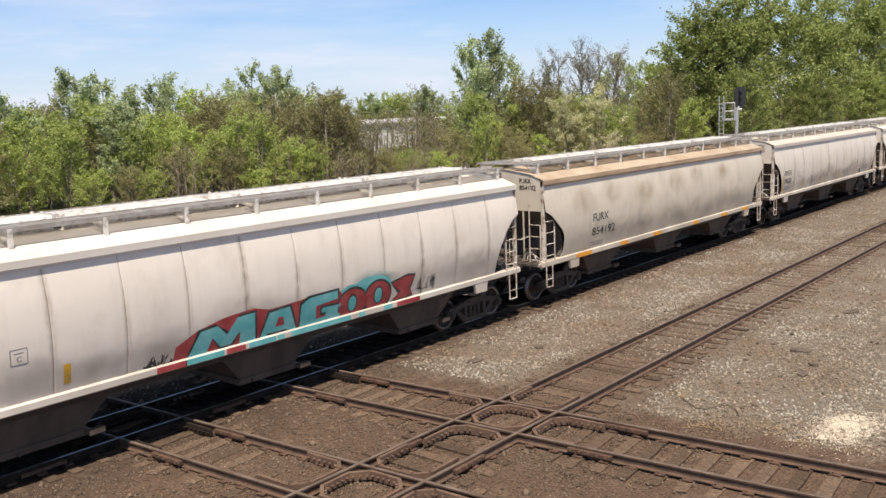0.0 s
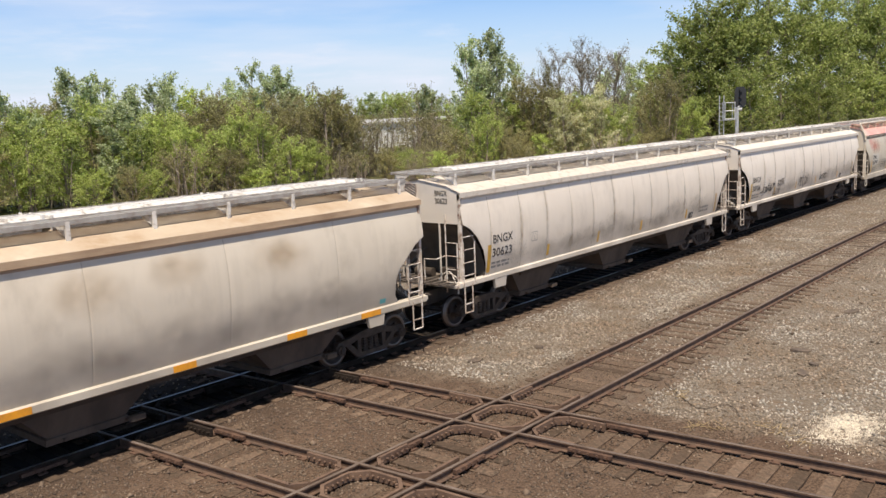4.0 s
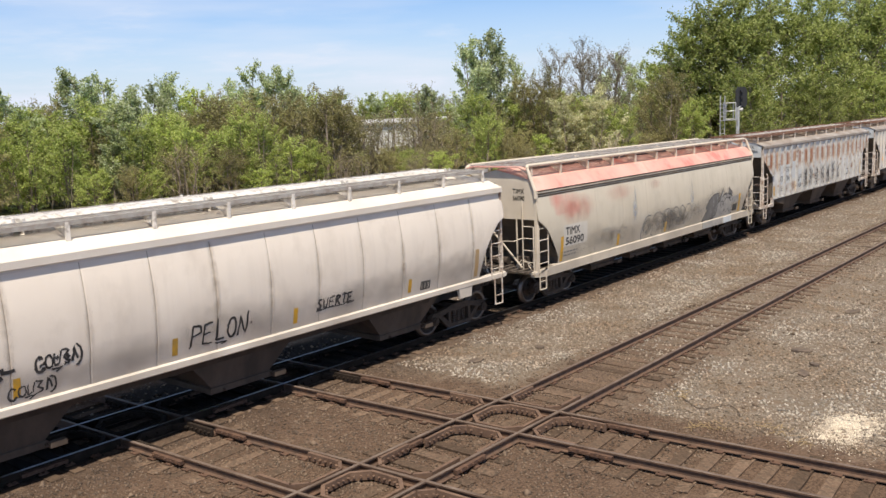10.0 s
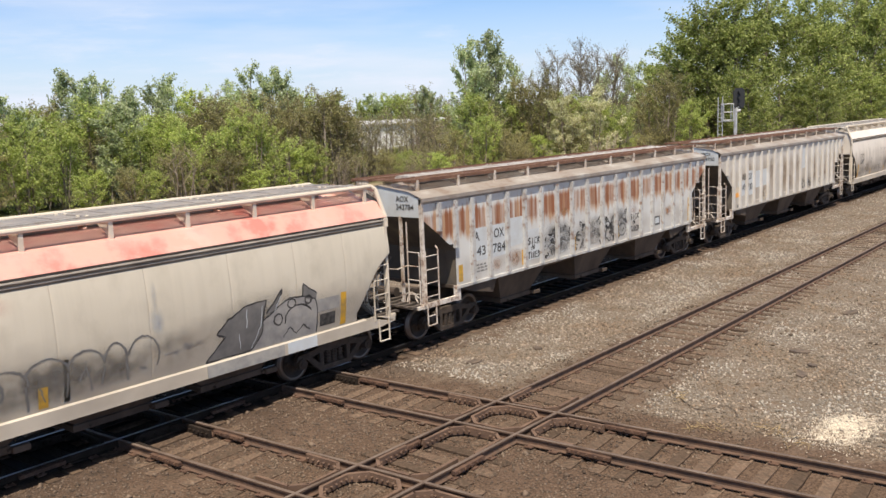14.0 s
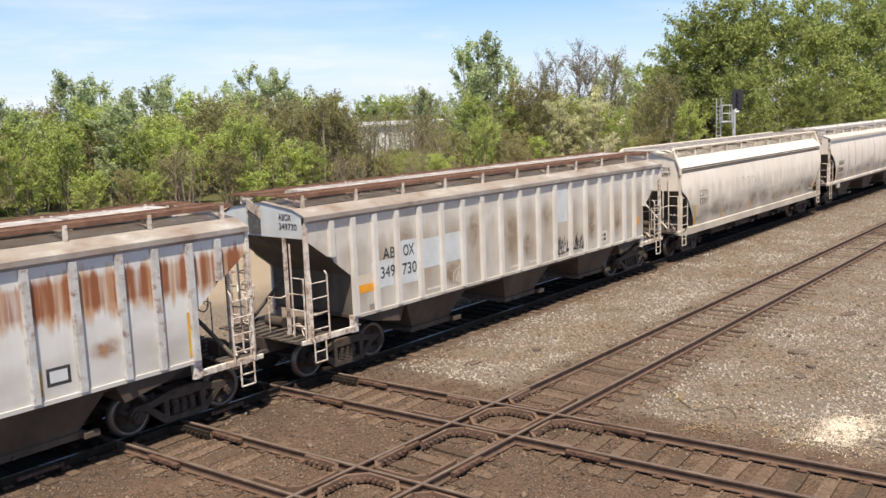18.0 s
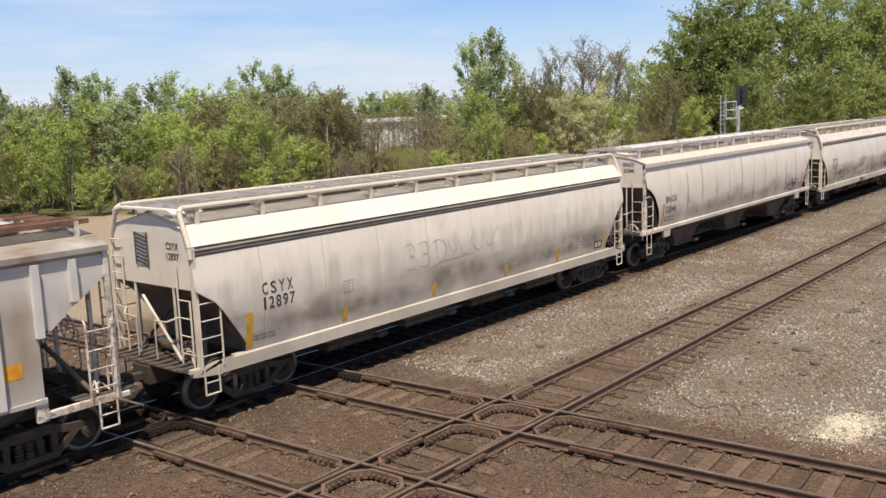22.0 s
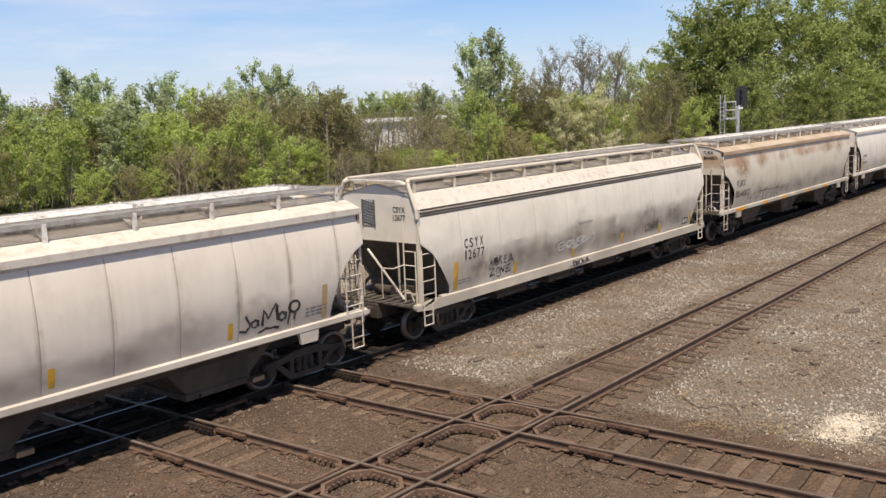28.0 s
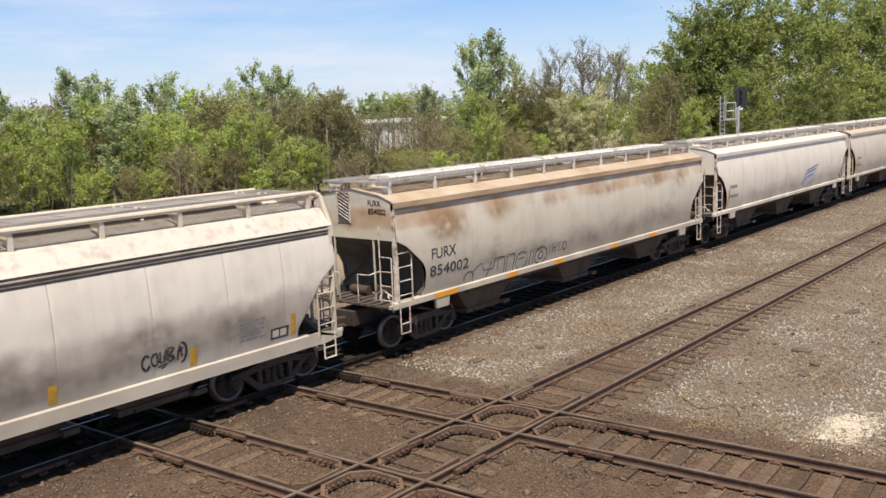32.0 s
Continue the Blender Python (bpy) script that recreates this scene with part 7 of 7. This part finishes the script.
spray(c5, KD, 12.5, 1.27, 1.0, 1.0, [[(1.08, 0.95), (1.06, 0.55)], [(0.85, 0.45), (0.9, 0.1)], [(1.5, 0.95), (1.45, 0.5), (1.2, 0.05)], [(1.85, 0.75), (2.05, 1.08)]], 32, PATCH, 0.022, "pale highlight strokes", 0.02)
spray(c5, KD, 11.5, 1.58, 0.95, 0.36, hatch(10, 33, 0.0, 1.0, 0.1, 0.6, 0.1) + [[(0.0, 0.3), (1.0, 0.45)]], 33, GREYLET, 0.02, "thin grey scrawl")
sill_mark(c5, KD, 12.5, 2.1, SPRAYGREY)
sill_mark(c5, KD, 14.7, 0.9, PATCH)
stripe(c5, KD, 15.72, 1.38, 0.5, 0.3, BLACKLET, "placard")
stripe(c5, KD, 15.6, 1.75, 0.75, 0.3, SPRAYGREY, "placard")
end_words(c5, KD, ("TIMX", "56090"), BLACKLET)

word(c6, KR, "A", 2.32, 2.58, 0.24, 0.27)
word(c6, KR, "OX", 3.28, 2.56, 0.5, 0.27)
word(c6, KR, "343", 2.22, 2.14, 0.62, 0.27)
word(c6, KR, "784", 3.22, 2.12, 0.62, 0.27)
for x in (1.55, 4.7, 7.72, 10.72, 13.45):
    stripe(c6, KR, x, 1.52, 0.2, 0.48)
stripe(c6, KR, 16.76, 1.5, 0.2, 0.95)
stripe(c6, KR, 13.74, 1.66, 0.46, 0.34, SOOT, "placard")
stripe(c6, KR, 13.80, 1.72, 0.34, 0.22, PATCH, "placard", lift=0.012)
stripe(c6, KR, 3.15, 2.0, 0.8, 0.95, PATCH, "paint_patch", "fresh light grey paint patch", lift=0.005)
stripe(c6, KR, 2.15, 2.0, 0.8, 0.95, PATCH, "paint_patch", lift=0.005)
small_print(c6, KR, 2.2, 1.66, 0.7, 0.28, 3)
FACE = [[(0.0, 0.1), (0.02, 0.45), (0.15, 0.62), (0.34, 0.95), (0.36, 0.66), (0.55, 0.70), (0.78, 1.0), (0.80, 0.66), (0.96, 0.45), (1.0, 0.15), (0.9, 0.0)], arc(0.3, 0.3, 0.13, 0.24), arc(0.66, 0.36, 0.15, 0.22),
        arc(0.22, 0.55, 0.035, 0.08), arc(0.48, 0.58, 0.04, 0.08), [(0.40, 0.05), (0.45, 0.22), (0.52, 0.08), (0.58, 0.2)], [(0.1, 0.05), (0.2, 0.1), (0.13, 0.22)]]
# black mist, pale outlines in it
for x, z, w, h, colour, st in ((5.6, 1.3, 2.5, 1.35, (0.07, 0.068, 0.07), 0.95), (6.0, 1.4, 1.6, 0.8, (0.05, 0.05, 0.05), 0.9), (7.75, 1.35, 2.4, 1.3, (0.20, 0.195, 0.19), 0.65), (9.7, 1.35, 2.3, 1.4, (0.12, 0.115, 0.115), 0.75), (8.3, 1.5, 1.0, 0.9, (0.66, 0.58, 0.55), 0.6)):
    mist(c6, KR, x, z, w, h, colour, st, 3.5, "overspray", "soft black and grey overspray")
for x, z, w, h, st in ((4.0, 1.45, 0.8, 0.7, 0.8), (6.85, 2.7, 0.75, 0.4, 0.9), (14.5, 1.85, 0.85, 0.55, 0.75), (11.7, 2.2, 0.7, 0.5, 0.4), (2.9, 1.5, 0.9, 0.5, 0.5)):
    mist(c6, KR, x, z, w, h, (0.42, 0.20, 0.09), st, 7.0, "rust_stain", "patch of rust on the paint")
stripe(c6, KR, 4.0, 2.2, 0.77, 0.85, PATCH, "paint_patch", lift=0.005)
stripe(c6, KR, 4.93, 1.62, 0.77, 0.95, PATCH, "paint_patch", lift=0.004)
spray(c6, KR, 5.95, 1.50, 1.65, 0.8, FACE, 3, PATCH, 0.022, "pale outline strokes", 0.015)
spray(c6, KR, 5.9, 1.48, 1.75, 0.9, hatch(22, 4), 5, SOOT, 0.045, "jagged black strokes", 0.013)
for x, w, h, sd, mt, wd in ((7.92, 1.85, 0.9, 6, SPRAYGREY, 0.028), (9.92, 1.85, 1.0, 7, SOOT, 0.034)):
    spray(c6, KR, x, 1.48, w, h, FACE, sd, mt, wd, "outlined spray-painted face shapes", 0.015)
    spray(c6, KR, x - 0.1, 1.50, w, h * 0.9, hatch(16, sd + 20, 0.0, 0.35) + hatch(6, sd + 30, 0.7, 1.0), sd + 1, SOOT, 0.04, "jagged black strokes", 0.013)
for x in (5.04, 11.77):
    for s, z, w, h in (("SICK", 2.10, 0.70, 0.20), ("N", 1.92, 0.16, 0.15), ("TIRED", 1.66, 0.68, 0.19)):
        sprayed_word(c6, KR, s, x + (0.22 if s == "N" else 0.0), z, w, h, 19, 0.046)
tag(c6, KR, 9.5, 2.18, 0.6, 0.26, 3, 45, width=0.05)
end_words(c6, KR, ("AOX", "343784"))

for x, z, w, h in ((4.17, 2.18, 0.82, 0.8), (5.13, 2.2, 0.8, 0.8), (3.18, 1.9, 0.8, 1.15), (10.72, 2.62, 0.84, 1.1), (2.18, 1.95, 0.8, 0.7)):
    stripe(c7, KR, x, z, w, h, PATCH, "paint_patch", "fresh light grey paint patch", lift=0.005)
word(c7, KR, "AB", 2.62, 2.66, 0.46, 0.29)
word(c7, KR, "OX", 3.40, 2.64, 0.42, 0.29)
word(c7, KR, "349", 2.52, 2.18, 0.52, 0.30)
word(c7, KR, "730", 3.34, 2.15, 0.56, 0.30)
stripe(c7, KR, 1.70, 1.93, 0.60, 0.21, ORANGE, "reflector", "bright orange reflector")
stripe(c7, KR, 1.70, 2.14, 0.60, 0.25, RUSTPATCH, "stain")
stripe(c7, KR, 16.14, 1.9, 0.5, 0.28, ORANGE, "reflector", "bright orange reflector")
stripe(c7, KR, 13.62, 1.58, 0.6, 0.4, ROOF_WHITE, "placard")
for dx, dz in ((0.1, 0.2), (0.34, 0.2), (0.1, 0.05), (0.34, 0.05)):
    stripe(c7, KR, 13.62 + dx, 1.58 + dz, 0.16, 0.11, BLACKLET, "placard", lift=0.012)
stripe(c7, KR, 2.05, 1.44, 0.4, 0.16, GREYLET, "placard")
for x in (4.3, 8.2, 9.25):
    stripe(c7, KR, x, 1.55, 0.6, 0.07, ROOF_WHITE, "grab_mark")
tag(c7, KR, 10.85, 1.5, 0.85, 0.65, 4, 51, width=0.04)
tag(c7, KR, 11.8, 1.5, 0.85, 0.65, 4, 52, width=0.035)
tag(c7, KR, 5.4, 1.5, 0.5, 0.5, 2, 53, RUSTPATCH, 0.05, "brown scrawl")
for x, z, w, h, st in ((4.9, 1.45, 0.9, 0.8, 0.8), (3.0, 2.6, 1.0, 1.2, 0.4), (6.0, 2.2, 0.9, 1.5, 0.55), (7.8, 1.6, 1.0, 1.9, 0.5), (8.8, 1.5, 0.8, 1.2, 0.6), (12.7, 1.5, 0.9, 1.6, 0.6), (9.9, 2.4, 0.9, 1.2, 0.35), (14.5, 1.45, 0.9, 1.5, 0.5)):
    mist(c7, KR, x, z, w, h, (0.33, 0.235, 0.15), st, 4.0, "stain", "soft brown stain on the paint")
end_words(c7, KR, ("ABOX", "349730"))

for c, num, dx in ((c8, "12897", 0.0), (c10, "12677", 0.16)):
    for i, ch in enumerate("CSYX"):
        word(c, KD, ch, 1.70 + dx + i * 0.24, 2.43, 0.15, 0.26)
    for i, ch in enumerate(num):
        word(c, KD, ch, 1.67 + dx + i * 0.20 + (0.05 if ch == "1" else 0.0), 2.10, 0.06 if ch == "1" else 0.14, 0.26)
    stripe(c, KD, 1.22 + dx, 1.30, 0.19, 0.80)
    for x in (4.13, 7.5, 10.87, 13.72 + dx):
        stripe(c, KD, x + dx, 1.30, 0.17, 0.36)
    stencil_box(c, KD, 4.17 + dx, 2.02)
    small_print(c, KD, 1.43 + dx, 1.44, 0.62, 0.16, 2)
    stripe(c, KD, 16.16, 1.36, 0.52, 0.26, BLACKLET, "placard")
    stripe(c, KD, 16.21, 1.41, 0.18, 0.16, ROOF_WHITE, "placard", lift=0.012)
    stripe(c, KD, 16.43, 1.41, 0.18, 0.16, ROOF_WHITE, "placard", lift=0.012)
    stripe(c, KD, 16.74, 1.36, 0.15, 0.5, YELLOW, "reflector")
    small_print(c, KD, 15.3, 1.5, 0.7, 0.5, 5)
    end_words(c, KD, ("CSYX", num))
LOOPS = [arc(0.06, 0.7, 0.05, 0.3, 2.4, -1.6), arc(0.06, 0.2, 0.06, 0.3, 1.6, -2.4), arc(0.19, 0.7, 0.05, 0.3, 2.4, -1.6), arc(0.19, 0.2, 0.06, 0.3, 1.6, -2.4), arc(0.34, 0.45, 0.08, 0.5, -1.6, 2.2), [(0.32, 0.0), (0.32, 0.95)], [(0.44, 0.7), (0.50, 0.15), (0.56, 0.75)], arc(0.62, 0.4, 0.05, 0.35, 3.0, 6.4), [(0.67, 0.45), (0.70, 0.85)], arc(0.76, 0.45, 0.05, 0.35, 3.0, 6.4), [(0.81, 0.5), (0.84, 0.9)], arc(0.89, 0.5, 0.04, 0.3, 3.0, 6.4), [(0.93, 0.55), (1.0, 1.0)], [(0.25, -0.25), (0.4, -0.05), (0.7, 0.0)]]
spray(c8, KD, 6.33, 2.25, 4.2, 0.62, LOOPS, 61, SPRAYGREY, 0.020, "faint looping grey tag")
NAMES = [[(0.02, 0.45), (0.08, 0.85), (0.16, 0.5), (0.2, 0.95)], arc(0.28, 0.75, 0.06, 0.18), arc(0.28, 0.75, 0.02, 0.06), [(0.38, 0.55), (0.40, 1.05)], [(0.5, 1.0), (0.4, 0.78), (0.52, 0.55)], [(0.68, 0.95), (0.58, 0.92), (0.6, 0.55), (0.7, 0.58)], [(0.59, 0.75), (0.67, 0.77)], [(0.76, 0.5), (0.84, 1.0), (0.96, 0.5)], [(0.8, 0.65), (0.92, 0.66)],
         [(0.05, 0.4), (0.22, 0.42), (0.05, 0.05), (0.25, 0.1)], arc(0.36, 0.26, 0.06, 0.16), [(0.46, 0.08), (0.48, 0.42), (0.58, 0.1), (0.6, 0.45)], [(0.84, 0.42), (0.68, 0.4), (0.68, 0.08), (0.88, 0.12)], [(0.68, 0.24), (0.8, 0.26)], [(0.3, 0.0), (0.45, -0.08), (0.5, 0.05)]]
spray(c10, KD, 3.02, 1.38, 1.28, 0.60, NAMES, 62, SOOT, 0.042, "black spray-painted tag in two lines")
spray(c10, KD, 12.92, 1.44, 1.0, 0.42, ROUNDED + hatch(6, 4, 0.3, 0.9, 0.2, 0.6), 63, SOOT, 0.045, "black spray-painted tag")
SMEAR = material("washed_out_pale_smear", (0.60, 0.58, 0.55), 0.6, second=(0.50, 0.48, 0.45), amount=0.5, scale=3.0, bump=0.0)
spray(c10, KD, 6.75, 1.62, 2.3, 0.36, JAGGED + ROUNDED, 65, SMEAR, 0.07, "washed-out pale tag", 0.008)
TAGS += [(c7, KR, 10.85, 1.5, 0.8, 0.55, 87), (c7, KR, 11.85, 1.5, 0.8, 0.55, 88)]
for c, k, x, z, w, h, sd in TAGS:
    spray(c, k, x, z, w, h, hatch(14, sd, 0, 1, 0.1, 0.7, 0.06), sd, SOOT, 0.04, "jagged black strokes")
word(c10, KD, "DO NOT HUMP", 8.05, 2.33, 0.9, 0.09)
bm = bmesh.new()
for line in scribble(1.25, 0.2, 6, 64):
    for a, b in zip(line, line[1:]):
        bar(bm, (7.46 + a[0] - 9.0, -1.545, 0.98 + a[1]), (7.46 + b[0] - 9.0, -1.545, 0.98 + b[1]), 0.012, 3)
part("graffiti", bm, SOOT, c10, "black scrawl on the sill")

THINGREY = material("thin_grey_fill_paint", (0.47, 0.43, 0.37), 0.6, second=(0.55, 0.50, 0.42), amount=0.5, scale=1.5, bump=0.0)
word(c11, KS, "FURX", 1.33, 2.36, 1.04, 0.29)
word(c11, KS, "854002", 1.27, 1.89, 1.68, 0.29)
stencil_box(c11, KS, 4.17, 2.32)
BLOCKS = [arc(0.04, 0.3, 0.05, 0.3, 0.2, 3.4), [(0.1, 0.0), (0.07, 0.55), (0.17, 0.9), (0.2, 0.5), (0.3, 0.45), (0.33, 0.95), (0.44, 0.95), (0.44, 0.1)], [(0.24, 0.1), (0.28, 0.8)], [(0.36, 0.3), (0.36, 0.85)], [(0.47, 0.1), (0.47, 0.95), (0.56, 0.95), (0.55, 0.1)], arc(0.65, 0.5, 0.07, 0.45), [(0.61, 0.6), (0.69, 0.62)], [(0.75, 0.1), (0.76, 0.9)], [(0.8, 0.15), (0.8, 0.85)], arc(0.9, 0.5, 0.08, 0.45), arc(0.9, 0.5, 0.03, 0.2)]
spray(c11, KS, 2.85, 1.38, 4.3, 0.60, BLOCKS, 71, SOOT, 0.035, "black outline letters")
decal(c11, KS, poly_mesh([[(0.0, 0.0), (0.3, 0.5), (1.2, 0.5), (2.6, 0.52), (4.2, 0.48), (4.25, 0.0)]]), 2.9, 1.34, THINGREY, "graffiti", "thin grey fill", lift=0.006)
spray(c11, KS, 7.4, 1.62, 0.85, 0.36, [[(0.0, 0.1), (0.06, 1.0)], [(0.2, 0.1), (0.26, 1.0)], [(0.0, 0.5), (0.25, 0.55)], [(0.55, 0.9), (0.36, 0.8), (0.4, 0.15), (0.6, 0.2)], [(0.38, 0.5), (0.55, 0.52)], arc(0.82, 0.5, 0.14, 0.38)], 72, SOOT, 0.035, "black spray-painted tag")
for x, w in ((1.5, 1.0), (4.9, 0.55), (7.5, 0.6), (11.2, 0.5), (14.2, 0.6)):
    sill_mark(c11, KS, x, w)
for x, z, w, h, st in ((0.9, 2.5, 2.4, 1.4, 0.75), (3.6, 2.9, 2.0, 1.0, 0.5), (6.6, 3.0, 1.4, 0.85, 0.4), (9.0, 3.05, 3.2, 0.8, 0.45), (13.2, 3.0, 2.8, 0.85, 0.5), (16.0, 2.8, 1.6, 1.0, 0.45)):
    mist(c11, KS, x, z, w, h, (0.40, 0.25, 0.13), st, 3.0, "stain", "soft brown rust stain")
end_words(c11, KS, ("FURX", "854002"), BLACKLET)
decal(c12, K, poly_mesh([[(0, 0), (0.9, 0.1), (1.9, 0.2), (2.1, 0.8), (1.2, 0.75), (0.4, 0.6)]]), 11.2, 1.72, PATCH, "emblem", "white patch", lift=0.014)
decal(c12, K, strokes_mesh([[(0, 0), (0.5, 0.55), (2.3, 0.75)], [(0.3, 0.1), (0.7, 0.35), (1.7, 0.45)], [(0.6, 0.7), (2.5, 0.92)]], 0.09), 11.1, 1.72, material("blue_paint", (0.06, 0.12, 0.36), 0.5, bump=0.0), "emblem", "blue painted emblem", lift=0.02)
for c in (c12, c13):
    small_print(c, K, 1.3, 2.40, 1.0, 0.26, 1)
    small_print(c, K, 1.3, 1.98, 1.1, 0.26, 1)
    stripe(c, K, 1.17, 1.56, 0.15, 0.8)


# ---- how far the train has rolled since nine seconds, every half second ----
ROLLED = (-56.23, -53.11, -50.0, -46.89, -43.77, -40.66, -37.54, -34.42, -31.3, -28.17, -25.04, -21.91, -18.78, -15.65, -12.52, -9.4, -6.28, -3.14, 0.0, 3.15, 6.31, 9.48,
          12.64, 15.79, 18.93, 22.04, 25.12, 28.2, 31.26, 34.31, 37.36, 40.39, 43.42, 46.43, 49.43, 52.42, 55.39, 58.36, 61.32, 64.27, 67.22, 70.15, 73.07, 75.97,
          78.84, 81.69, 84.51, 87.34, 90.17, 93.02, 95.88, 98.74, 101.6, 104.46, 107.31, 110.13, 112.93, 115.69, 118.42, 121.11, 123.78, 126.42, 129.04, 131.64, 134.23)


def rolled(t):
    return float(np.interp(t, [i / 2 for i in range(65)], ROLLED))


def motions():
    for ob, x in CARS:
        walk(ob, [(i / 2, pose(x - s, 16.99, 0)) for i, s in enumerate(ROLLED)])
    for w, x in WHEELS:
        walk(w, [(i / 10, pose(x, 0, 0.46, 0, -math.degrees(rolled(i / 10) / 0.46) % 360, 0)) for i in range(321)])


motions()
